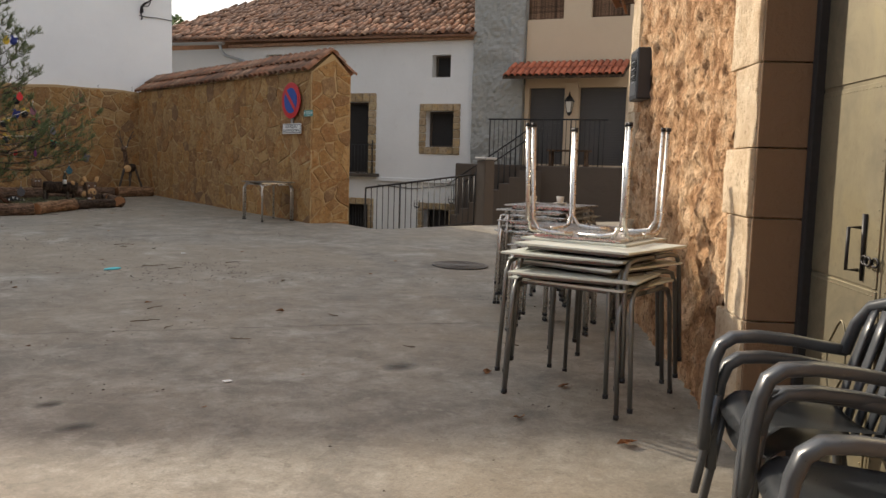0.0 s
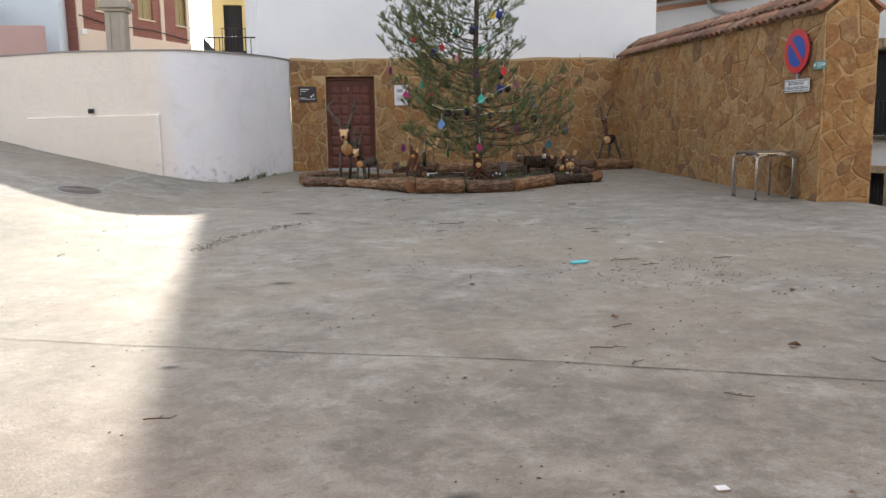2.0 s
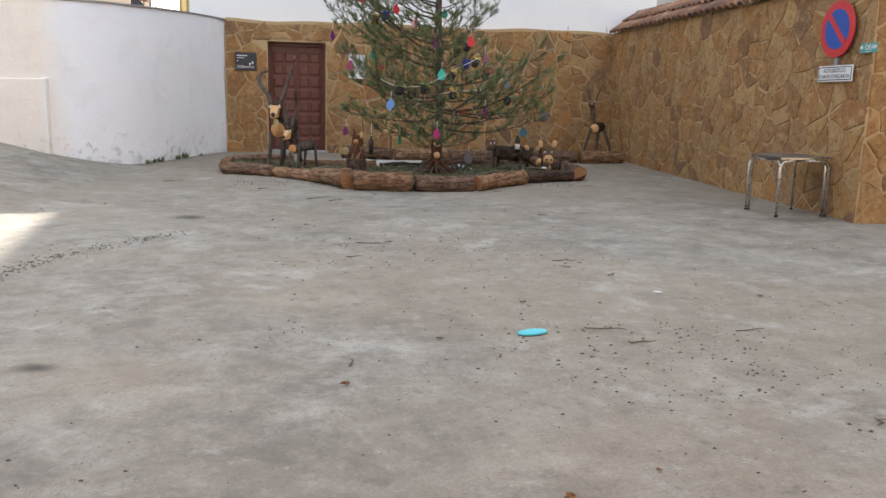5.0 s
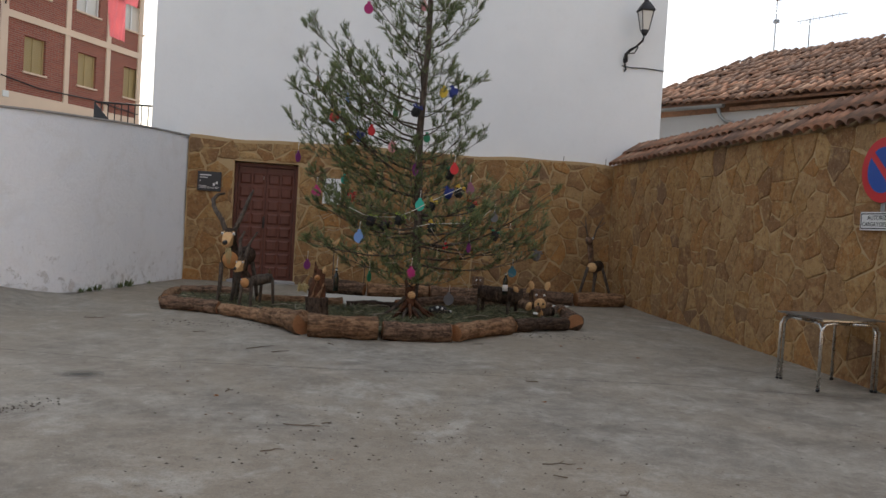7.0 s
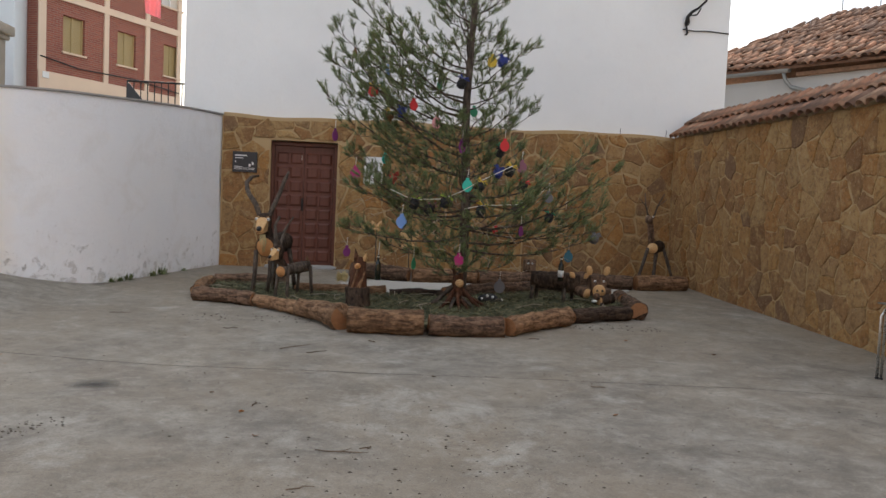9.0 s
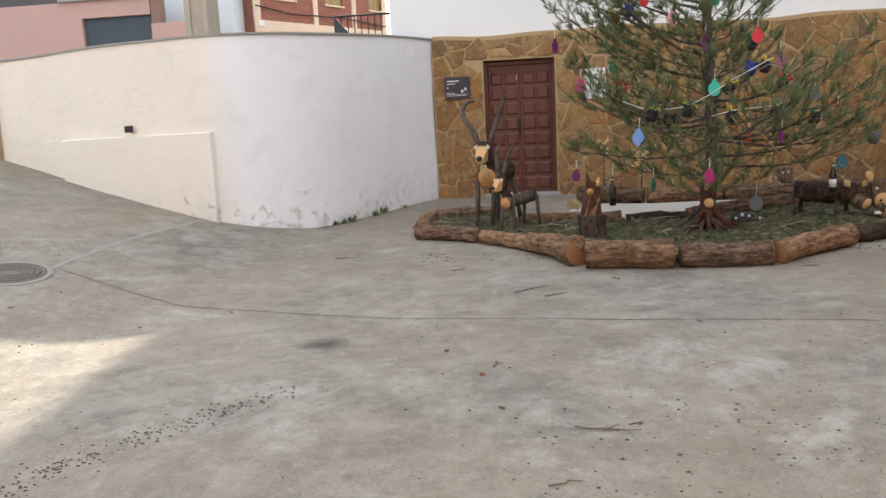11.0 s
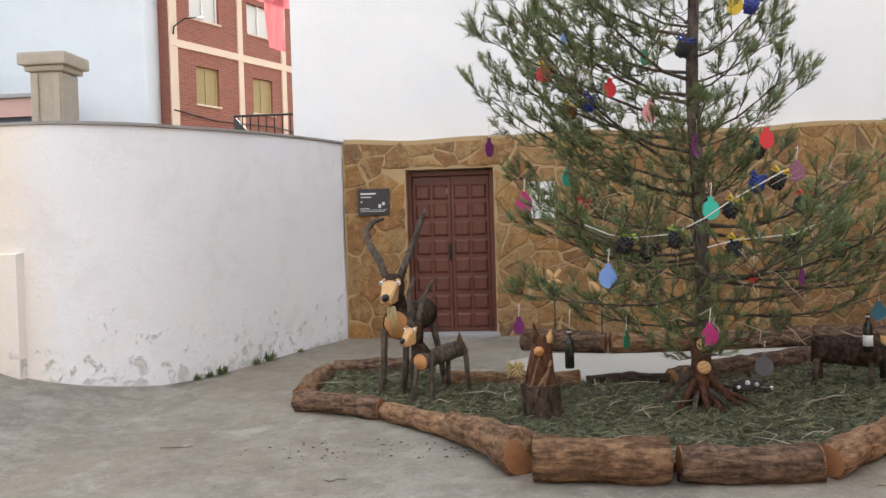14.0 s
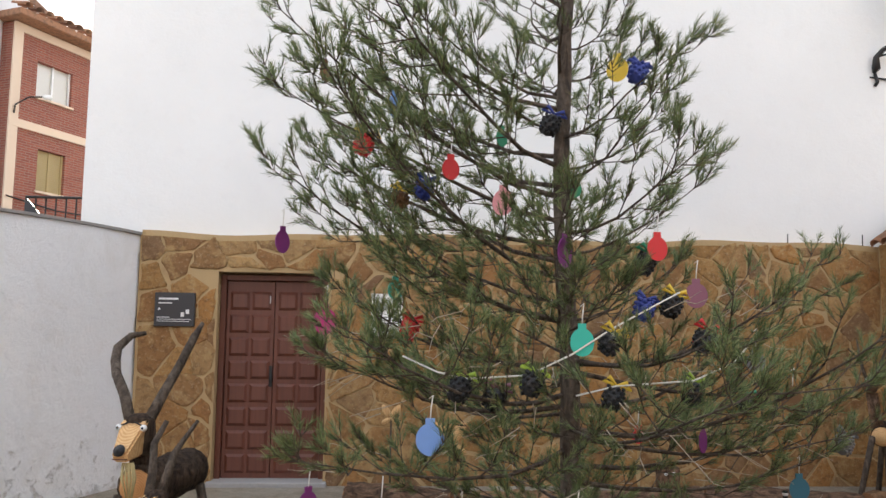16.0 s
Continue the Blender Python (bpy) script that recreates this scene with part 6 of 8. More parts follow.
def make_fawn():
    g = ground_z(3.0, 18.3)
    d = thing("log_fawn", pose(3.06, 18.12, g), "small deer figure of a barked log on stick legs", "deer figure", "log animals in the bed")
    z = 0.87 - g
    log_body((0, 0, z), (0.3, 0.5, z + 0.04), 0.075, d, "branch_bark", "orange_cut")
    for a, b in (((-0.03, 0.05, z + 0.02), (-0.07, 0.0, 0)), ((0.09, 0.02, z + 0.04), (0.09, -0.03, 0)), ((0.2, 0.46, z), (0.18, 0.5, 0)), ((0.35, 0.42, z + 0.05), (0.38, 0.4, 0))):
        stick(a, b, 0.024, 0.021, "branch_bark", d)
    stick((0.05, 0.08, z + 0.03), (-0.05, 0.0, z + 0.2), 0.055, 0.05, "bark_dark", d, "neck")
    carved_head("head", d, pose(-0.06, -0.03, z + 0.24, 0, 0, -38), 0.62, "pale carved muzzle")
    o = Vector((-0.05, 0.02, z + 0.29))
    for run in (((-0.03, 0, 0), (-0.03, 0.06, 0.14), (-0.05, 0.14, 0.28), (0.0, 0.2, 0.4)), ((0.03, 0, 0), (0.06, 0.06, 0.14), (0.07, 0.1, 0.22), (0.1, 0.16, 0.28), (0.17, 0.24, 0.4))):
        part("antler", tube([o + Vector(p) for p in run], [0.03 - 0.005 * i for i in range(len(run))], 9, wob=0.25, seed=len(run) + 4), "branch_bark", d, "bent branch antler")
    part("tail", lathe([(0.032, 0), (0.022, 0.05), (0.0, 0.1)], 7, m=pose(0.3, 0.49, z + 0.09)), "bark_peeled", d)


def make_corner_deer():
    g = ground_z(9.0, 21.1)
    d = thing("log_deer", pose(9.0, 21.15, g), "dark deer figure of logs in the wall corner", "deer figure", "log animals in the bed")
    z = 1.2 - g
    log_body((-0.02, -0.1, z), (0.25, 0.3, z + 0.02), 0.1, d, "bark_dark", "fresh_cut")
    for a, b in (((-0.08, -0.05, z), (-0.28, -0.1, 0)), ((0.06, -0.05, z), (0.02, -0.12, 0)), ((0.2, 0.25, z), (0.15, 0.3, 0)), ((0.28, 0.2, z), (0.48, 0.1, 0))):
        stick(a, b, 0.03, 0.025, "branch_bark", d)
    stick((0, 0, z + 0.05), (-0.06, -0.03, z + 0.4), 0.06, 0.055, "bark", d, "neck")
    hd = part("head", lathe([(0.0, -0.12), (0.05, -0.1), (0.07, 0.0), (0.06, 0.08), (0.0, 0.09)], 10, m=pose(-0.1, -0.08, z + 0.47, 70, 0, -30)), "bark", d)
    eye_pair(hd, (-0.1, -0.12, z + 0.53), 0.05, 0.016, (-0.4, -1, 0))
    for s in (-1, 1):
        o = Vector((-0.05 + s * 0.04, -0.02, z + 0.5))
        b = tube([o, o + Vector((s * 0.06, 0, 0.2)), o + Vector((0.05 + s * 0.13, 0.02, 0.42))], [0.018, 0.014, 0.008], 6)
        tube([o + Vector((s * 0.06, 0, 0.2)), o + Vector((s * 0.2 + 0.02, 0, 0.33))], [0.01, 0.006], 5, bm=b)
        part("antler", b, "branch_bark", d)


def make_stump():
    g = ground_z(4.03, 17.62)
    d = thing("tree_stump", pose(4.03, 17.62, g), "dark barked stump carrying a rough carved squirrel shape", "stump", "log animals in the bed")
    st = part("stump", tube([(0, 0, 0), (0.005, 0, 0.1), (0, 0.005, 0.2), (0, 0, 0.3)], [0.165, 0.15, 0.145, 0.145], 16, wob=0.2), "bark_dark", d)
    part("cut_end", lathe([(0.135, 0.3), (0.13, 0.306), (0, 0.307)], 16), "bark", st, "weathered sawn top")
    b = bmesh.new()
    rings = []
    for zz, w, dpt, cx in ((0.3, 0.12, 0.1, 0.0), (0.42, 0.105, 0.09, 0.005), (0.54, 0.085, 0.075, 0.015), (0.6, 0.08, 0.07, 0.02), (0.66, 0.055, 0.055, 0.02)):
        rings.append([b.verts.new((cx + w * math.cos(a + 0.3), dpt * math.sin(a + 0.3) + 0.02, zz + 0.012 * math.sin(3 * a))) for a in np.linspace(0, 2 * math.pi, 8)[:-1]])
    for p, q in zip(rings, rings[1:]):
        for k in range(7):
            b.faces.new((p[k], p[(k + 1) % 7], q[(k + 1) % 7], q[k]))
    b.faces.new(rings[0][::-1])
    b.faces.new(rings[-1])
    part("figure", b, "red_wood", d, "reddish wooden squirrel body")
    part("ear", lathe([(0.04, 0.0), (0.03, 0.05), (0.0, 0.15)], 5, m=pose(-0.025, 0.01, 0.63, 0, -8, 0)), "red_wood", d)
    part("ear", lathe([(0.034, 0.0), (0.03, 0.05), (0.0, 0.11)], 5, m=pose(0.065, 0.0, 0.62, 0, 14, 0)), "fresh_cut", d, "pale split ear")
    part("muzzle", lathe([(0.0, -0.02), (0.04, -0.01), (0.035, 0.03), (0.0, 0.06)], 7, m=pose(-0.01, -0.055, 0.56, 70, 0, 10)), "orange_cut", d)
    for a, bb in (((-0.07, -0.09, 0.3), (0.0, -0.075, 0.55)), ((0.02, -0.11, 0.3), (0.08, -0.075, 0.5)), ((-0.02, -0.1, 0.3), (0.07, -0.08, 0.44))):
        stick(a, bb, 0.013, 0.01, "bark_peeled", d, "stick", sides=6)
    tf = bmesh.new()
    for k in range(60):
        a, e = k * 2.4, -0.9 + 1.8 * k / 60
        v = Vector((math.cos(a) * math.cos(e), math.sin(a) * math.cos(e), math.sin(e))) * 0.085
        c = Vector((-0.19, 0.03, 0.42))
        tube([c, c + v * 0.6, c + v + Vector((0, 0, 0.015 * math.sin(k)))], [0.012, 0.009, 0.002], 4, bm=tf, caps=False)
    part("tail", tf, "straw", d, "pale wood-wool tuft")


def make_trunk_face():
    g = ground_z(5.3, 18.0)
    d = thing("carved_post", pose(5.3, 18.02, g), "reddish carved post with a face of sawn knots, braced by roots", "carved post", "log animals in the bed")
    part("post", tube([(0, 0, 0), (0.0, 0, 0.2), (0.01, 0, 0.4), (-0.01, 0, 0.58)], [0.13, 0.085, 0.07, 0.065], 12, wob=0.3), "red_wood", d)
    for zz in (0.52, 0.34):
        part("cut_end", lathe([(0.05, 0), (0.055, 0.02), (0.05, 0.04), (0, 0.042)], 12, m=pose(0.02, -0.07, zz, 65, 0, 0)), "fresh_cut", d, "pale sawn knot")
    rnd = random.Random(2)
    for k in range(9):
        a = -2.9 + k * 0.33
        L = rnd.uniform(0.25, 0.5)
        part("root", tube([(0.02 * math.cos(a), 0.02 * math.sin(a), rnd.uniform(0.1, 0.35)), (0.55 * L * math.cos(a), 0.55 * L * math.sin(a), 0.12), (L * math.cos(a), L * math.sin(a), 0.01)], [0.026, 0.024, 0.014], 7, wob=0.25, seed=k), "red_wood" if k % 3 else "branch_bark", d)


def make_cow():
    g = ground_z(6.8, 18.6)
    d = thing("log_cow", pose(6.42, 18.72, g), "dark log cow figure with a sawn snout and round ears", "cow figure", "log animals in the bed")
    z = 0.83 - g
    log_body((0, 0, z), (0.62, -0.2, z - 0.02), 0.12, d, "bark_dark", "bark_dark")
    for a, b in (((0.02, -0.08, z), (-0.03, -0.1, 0)), ((0.1, 0.08, z), (0.1, 0.1, 0)), ((0.42, -0.2, z), (0.4, -0.24, 0)), ((0.56, -0.08, z), (0.57, -0.05, 0))):
        stick(a, b, 0.028, 0.024, "branch_bark", d)
    sn = log_body((0.6, -0.26, z - 0.1), (0.68, -0.4, z - 0.13), 0.075, d, "bark", "fresh_cut", "snout")
    hd = part("head", box(0.72, 0.95, -0.4, -0.2, z - 0.16, z + 0.12, 0.05, 3), "bark", d, "reddish wooden head")
    part("muzzle", lathe([(0.085, 0), (0.09, 0.03), (0.08, 0.06), (0, 0.062)], 14, m=pose(0.84, -0.38, z - 0.09, 95, 0, 0)), "fresh_cut", d, "pale sawn muzzle")
    for k in (-1, 1):
        part("nostril", lathe([(0.016, 0), (0.016, 0.004)], 8, m=pose(0.84 + k * 0.035, -0.442, z - 0.085, 95, 0, 0)), "print_black", hd)
        part("ear", lathe([(0.0, -0.07), (0.035, -0.04), (0.045, 0.01), (0.03, 0.06), (0.0, 0.07)], 8, m=pose(0.84 + k * 0.12, -0.32, z + 0.17, 0, k * 15, 0) @ Matrix.Diagonal((1, 0.3, 1, 1))), "fresh_cut", d, "pale wooden ear")
    eye_pair(hd, (0.84, -0.4, z + 0.04), 0.06, 0.018, (0, -1, 0))
    for k in (-1, 1):
        part("ear", lathe([(0.0, -0.06), (0.03, -0.03), (0.04, 0.01), (0.0, 0.06)], 8, m=pose(0.6 + k * 0.1, -0.27, z + 0.1, 0, k * 40, 0) @ Matrix.Diagonal((1, 0.3, 1, 1))), "fresh_cut", d)


def make_piglet():
    g = ground_z(7.2, 18.2)
    d = thing("small_log_animal", pose(7.25, 18.25, g), "small log animal with a white muzzle strip low in the bed", "log animal", "log animals in the bed")
    log_body((0, 0, 0.14), (0.22, 0.14, 0.16), 0.065, d, "bark_dark", "fresh_cut")
    for a in ((0.02, -0.03), (0.08, 0.06), (0.16, 0.06), (0.2, 0.14)):
        stick((*a, 0.12), (a[0] * 1.1, a[1] * 1.1, 0), 0.014, 0.012, "branch_bark", d)
    part("head", lathe([(0.0, -0.09), (0.035, -0.05), (0.05, 0.02), (0.0, 0.06)], 8, m=pose(-0.05, -0.05, 0.2, 60, 0, -40)), "bark", d)
    part("muzzle", box(-0.13, -0.06, -0.12, -0.07, 0.13, 0.16, 0.01), "sign_white", d)


def make_badger():
    g = ground_z(5.75, 18.35)
    d = thing("painted_animal", pose(5.72, 18.3, g) @ Matrix.Scale(0.72, 4), "small black and white painted wooden animal under the pine", "animal figure", "log animals in the bed")
    bm = lathe([(0.0, -0.2), (0.06, -0.17), (0.1, -0.05), (0.1, 0.08), (0.06, 0.17), (0.0, 0.2)], 12, m=pose(0.05, 0, 0.15, 0, 90, 10))
    part("body", bm, "craft_black", d)
    part("stripe", lathe([(0.0, -0.16), (0.05, -0.12), (0.07, 0.0), (0.05, 0.12), (0.0, 0.16)], 10, m=pose(0.05, -0.02, 0.2, 0, 90, 10) @ Matrix.Diagonal((0.6, 0.45, 0.9, 1))), "craft_black", d)
    part("head", lathe([(0.0, -0.08), (0.03, -0.06), (0.055, 0.02), (0.0, 0.07)], 10, m=pose(0.26, -0.04, 0.13, 20, 80, 0)), "craft_black", d)
    for x, z, r in ((0.29, 0.15, 0.026), (0.02, 0.22, 0.03), (0.12, 0.2, 0.026), (-0.08, 0.17, 0.022)):
        part("white_patch", lathe([(0.0, -0.008), (r, -0.004), (r, 0.004), (0.0, 0.01)], 10, m=pose(x, -0.1 if x < 0.2 else -0.075, z, 80, 0, 0)), "sign_white", d)
    for x in (-0.08, 0.0, 0.12, 0.18):
        stick((x, 0, 0.1), (x, 0, 0), 0.018, 0.015, "craft_black", d)


def make_slice_flower(x, y, z, s):
    g = ground_z(x, y)
    d = thing("wooden_butterfly", pose(x, y, g), "butterfly of pale wood slices on a thin stick", "butterfly", "wood slice butterflies")
    stick((0, 0, 0), (0, 0, z - g), 0.01, 0.008, "branch_bark", d, "stem", sides=6)
    for a, r in ((-35, 0.085), (35, 0.085), (-120, 0.06), (120, 0.06)):
        q = pose(0, -0.012, z - g, 90, 0, 0) @ pose(0, 0, 0, 0, 0, a) @ Matrix.Translation((0, r * 1.15 * s, 0)) @ Matrix.Diagonal((0.5, 1.1, 1, 1))
        part("wing", lathe([(r * s, -0.006), (r * s, 0.006), (0, 0.007)], 14, m=q), "fresh_cut", d, "oval slice of pale wood")


make_deer()
make_fawn()
make_corner_deer()
make_stump()
make_trunk_face()
make_cow()
make_piglet()
make_badger()
make_slice_flower(4.87, 21.0, 1.12, 1.25)
make_slice_flower(4.33, 21.0, 1.35, 0.75)
ow = thing("owl_block", pose(6.85, 20.88, ground_z(6.85, 20.88) + 0.21), "reddish wooden owl block with two white eyes on a log", "owl figure")
part("body", box(-0.1, 0.1, -0.06, 0.06, 0, 0.2, 0.03, 2), "bark", ow)
eye_pair(ow, (0, -0.06, 0.14), 0.035, 0.016, (0, -1, 0))


# ---- white village house, grey and cream fronts beyond ----
HX, HY, HA = 13.27, 30.47, -64.1
HF = wall_frame(HX, HY, HA, 0.06)


def placed(ob, m):
    ob.matrix_world = m
    return ob


def window_unit(parent, x0, x1, z0, z1, y, mat="dark_inside", frame_mat="dark_stone", shut=None, name="window"):
    w = part(name, box(x0, x1, y + 0.08, y + 0.12, z0, z1), shut or mat, parent)
    fb = bmesh.new()
    for a in ((x0, x0 + 0.05, z0, z1), (x1 - 0.05, x1, z0, z1), (x0 + 0.05, x1 - 0.05, z0, z0 + 0.05), (x0 + 0.05, x1 - 0.05, z1 - 0.05, z1)):
        box(a[0], a[1], y, y + 0.08, a[2], a[3], bm=fb)
    part("window_frame", fb, frame_mat, w)
    return w


def stone_trim(parent, x0, x1, z0, z1, t, seed, sides="lrtb"):
    """Rough stones set round an opening; opening x0..x1, z0..z1."""
    rnd = random.Random(seed)

    def run(a0, a1, fixed0, fixed1, horiz):
        p = a0
        while p < a1 - 0.05:
            L = min(rnd.uniform(0.14, 0.3), a1 - p)
            if a1 - p - L < 0.08:
                L = a1 - p
            c = (p + 0.006, p + L - 0.006, fixed0, fixed1) if horiz else (fixed0, fixed1, p + 0.006, p + L - 0.006)
            part("stone", box(c[0], c[1], -0.045 - rnd.uniform(0, 0.015), 0.03, c[2], c[3], 0.018), "trim_stone", parent)
            p += L
    if "l" in sides:
        run(z0, z1, x0 - t, x0, False)
    if "r" in sides:
        run(z0, z1, x1, x1 + t, False)
    if "t" in sides:
        run(x0 - t, x1 + t, z1, z1 + t, True)
    if "b" in sides:
        run(x0 - t, x1 + t, z0 - t, z0, True)


def make_village_house():
    h = thing("village_house", HF, "old white village house with stone window surrounds and tile roof", "house")
    holes = [(10.94, 11.87, 1.98, 3.08), (11.1, 11.72, 4.1, 4.78), (7.75, 8.92, 1.1, 3.37), (10.94, 11.8, -0.75, 0.05), (4.95, 5.61, 4.5, 4.95), (8.0, 8.95, -1.75, 0.1)]
    part("wall", holed_wall(12.5, 5.2, 0.5, holes, z0=-2.2), "house_white", h)
    part("wall_core", box(0, 12.48, 0.52, 8.0, -2.2, 5.15), "house_white", h)
    part("plinth", box(9.25, 12.45, -0.09, -0.003, 0.86, 1.0, 0.02), "house_white", h)
    part("balcony_slab", box(7.4, 9.35, -0.25, -0.003, 1.0, 1.1, 0.02), "dark_stone", h)
    for i, (x0, x1, z0, z1) in enumerate(holes):
        w = window_unit(h, x0, x1, z0, z1, 0.3, name="window" if i not in (2, 5) else "door")
        if i == 5:
            for k in range(9):
                part("bar", tube([(x0 + 0.08 + k * 0.1, 0.2, z0), (x0 + 0.08 + k * 0.1, 0.2, z1)], 0.012, 6), "black_iron", w)
    stone_trim(h, 10.94, 11.87, 1.98, 3.08, 0.22, 1)
    stone_trim(h, 10.94, 11.8, -0.75, 0.05, 0.2, 2)
    stone_trim(h, 7.75, 8.92, 1.1, 3.37, 0.27, 3, "rt")
    stone_trim(h, 8.0, 8.95, -1.75, 0.1, 0.2, 4, "rt")
    rb = bmesh.new()
    for k in range(14):
        x = 7.6 + k * 0.12
        tube([(x, -0.24, 1.1), (x, -0.24, 2.0)], 0.009, 5, bm=rb)
    tube([(7.5, -0.24, 2.0), (9.2, -0.24, 2.0)], 0.014, 6, bm=rb)
    tube([(9.2, -0.24, 1.1), (9.2, -0.24, 2.15)], 0.02, 6, bm=rb)
    part("balcony_rail", rb, "black_iron", h)
    # eave course, gutter, down pipe
    part("eave_course", box(3.5, 12.5, -0.16, 0.0, 5.2, 5.3, 0.01), "clay_tile", h)
    part("gutter", tube([(-0.5, -0.28, 5.42), (3.4, -0.28, 5.36)], 0.075, 10), "zinc", h)
    part("downpipe", tube([(3.2, -0.26, 5.36), (3.25, -0.2, 5.1), (3.35, -0.1, 4.95), (4.1, -0.08, 4.75), (4.15, -0.08, 4.2)], 0.05, 8), "zinc", h)
    part("cable", tube([(9.3, -0.02, 0.75), (10.5, -0.02, 0.66), (11.6, -0.02, 0.78), (12.4, -0.02, 0.95)], 0.014, 5), "cable_black", h)
    # roof deck: eave along the front, ridge 4.2 m back, hip at the far end
    r = bmesh.new()
    E0, E1, K0, K1 = Vector((-1.0, -0.35, 5.42)), Vector((12.6, -0.35, 5.26)), Vector((1.6, 4.2, 7.6)), Vector((12.6, 4.2, 7.55))
    lo = [r.verts.new(v) for v in (E0, E1, K1, K0)]
    up = [r.verts.new(v + Vector((0, 0, 0.06))) for v in (E0, E1, K1, K0)]
    r.faces.new(lo[::-1])
    r.faces.new(up)
    for i in range(4):
        r.faces.new((lo[i], lo[(i + 1) % 4], up[(i + 1) % 4], up[i]))
    bk = [r.verts.new(v) for v in ((-1.0, 8.6, 5.4), (12.6, 8.6, 5.3))]
    r.faces.new((up[3], up[2], bk[1], bk[0]))
    r.faces.new((up[0], up[3], bk[0]))
    bmesh.ops.recalc_face_normals(r, faces=r.faces[:])
    roof = part("roof", r, "clay_tile", h, "weathered clay tile roof")
    # aerials
    for x, hh, arm in ((1.75, 1.9, 0), (2.9, 0.95, 1)):
        a = tube([(x, 4.2, 7.5), (x, 4.2, 7.6 + hh)], 0.018, 6)
        if arm:
            tube([(x - 0.35, 4.1, 7.55 + hh), (x + 1.1, 4.3, 7.6 + hh)], 0.012, 5, bm=a)
            for k in range(7):
                xx = x - 0.3 + k * 0.2
                tube([(xx, 4.2, 7.5 + hh), (xx, 4.2, 7.66 + hh)], 0.006, 4, bm=a)
        else:
            box(x - 0.05, x + 0.1, 4.15, 4.25, 8.6, 8.7, bm=a)
            box(x - 0.03, x + 0.2, 4.15, 4.25, 9.3, 9.38, bm=a)
        part("aerial", a, "zinc", h)
    part("chimney", box(9.7, 10.4, 3.7, 4.3, 7.2, 8.0, 0.02), "dark_stone", roof)
    return h, roof, (E0, E1, K0, K1)


village, village_roof, ROOFQ = make_village_house()


def make_right_fronts():
    g = thing("grey_front", HF, "narrow tall house front in rough grey render", "house")
    b = bmesh.new()
    xs, zs = np.linspace(12.52, 14.1, 40), np.linspace(-2.2, 8.5, 200)
    gr = [[b.verts.new((x, -0.16 - 0.06 * noise.noise(Vector((x * 2.2, 0, z * 2.2))) - 0.05 * abs(noise.noise(Vector((x * 5, 4, z * 5)))) - 0.03 * noise.noise(Vector((x * 11, 7, z * 9))), z)) for x in xs] for z in zs]
    for p, q in zip(gr, gr[1:]):
        for k in range(39):
            b.faces.new((p[k], p[k + 1], q[k + 1], q[k]))
    part("wall", b, "grey_render", g)
    part("wall_core", box(12.52, 14.1, -0.1, 6, -2.2, 8.5), "grey_render", g)
    part("stone_base", box(12.5, 14.12, -0.3, -0.05, -2.2, 1.5, 0.03), "dark_stone", g)
    c = thing("cream_house", HF, "cream rendered house with a tiled porch roof over two shutters", "house")
    holes = [(14.25, 15.32, 1.55, 3.75), (15.75, 17.1, 1.55, 3.75), (14.1, 15.2, 5.7, 7.0), (16.0, 17.1, 5.7, 7.0)]
    w = part("wall", holed_wall(19.0, 8.5, 0.4, [(0.0, 14.12, -2.2, 8.5)] + holes, z0=-2.2), "cream_render", c)
    part("wall_core", box(14.12, 19.0, 0.42, 6, -2.2, 8.4), "cream_render", c)
    for i, (x0, x1, z0, z1) in enumerate(holes):
        mt = "shutter_grey" if i < 2 else "bark"
        sh = part("shutter", box(x0, x1, 0.19, 0.21, z0, z1), mt, c, "closed rolling shutter")
        first = part("slat", box(x0, x1, 0.16, 0.188, z0 + 0.004, z0 + 0.066, 0.006), mt, sh)
        for k in range(1, int((z1 - z0) / 0.07)):
            s = new("slat", first.data)
            s.parent = sh
            s.location = (0, 0, k * 0.07)
    pr = bmesh.new()
    vs = [pr.verts.new(v) for v in ((13.75, -0.95, 3.92), (17.2, -0.95, 3.92), (17.2, 0, 4.4), (13.75, 0, 4.4), (13.75, -0.95, 4.0), (17.2, -0.95, 4.0), (17.2, 0, 4.48), (13.75, 0, 4.48))]
    for f in ((0, 1, 2, 3), (4, 7, 6, 5), (0, 4, 5, 1), (1, 5, 6, 2), (3, 7, 4, 0)):
        pr.faces.new([vs[i] for i in f])
    porch = part("porch_roof", pr, "bark_dark", c)
    t = tile_mesh(0.5, 0.09, 0.075, 0.014, 6)
    t.materials.clear()
    t.materials.append(M["red_tile_new"])
    for k in range(19):
        for row in range(2):
            ob = new("tile", t)
            ob.parent = porch
            ob.matrix_local = pose(13.86 + k * 0.18, -1.0 + row * 0.45, 4.0 + row * 0.23, 27, 0, 0)
    part("pillar", box(15.34, 15.73, -0.06, 0.0, 1.55, 3.9, 0.01), "cream_render", c)
    part("landing", box(12.6, 18.5, -1.5, -0.31, -2.2, 1.5, 0.03), "dark_stone", c)
    # porch railing and stair rail
    rail = thing("porch_railing", HF, "black iron railing on the porch landing", "railing")
    posts = [(13.6 + k * 0.13) for k in range(26)]
    for k, x in enumerate(posts):
        part("post" if k % 6 == 0 else "bar", tube([(x, -1.42, 1.5), (x, -1.42, 2.75)], 0.018 if k % 6 == 0 else 0.009, 6), "black_iron", rail)
    part("handrail", tube([(13.55, -1.42, 2.76), (16.95, -1.42, 2.76)], 0.022, 6), "black_iron", rail)
    st = thing("stair", HF, "dark stone outside stair with an iron handrail", "stair")
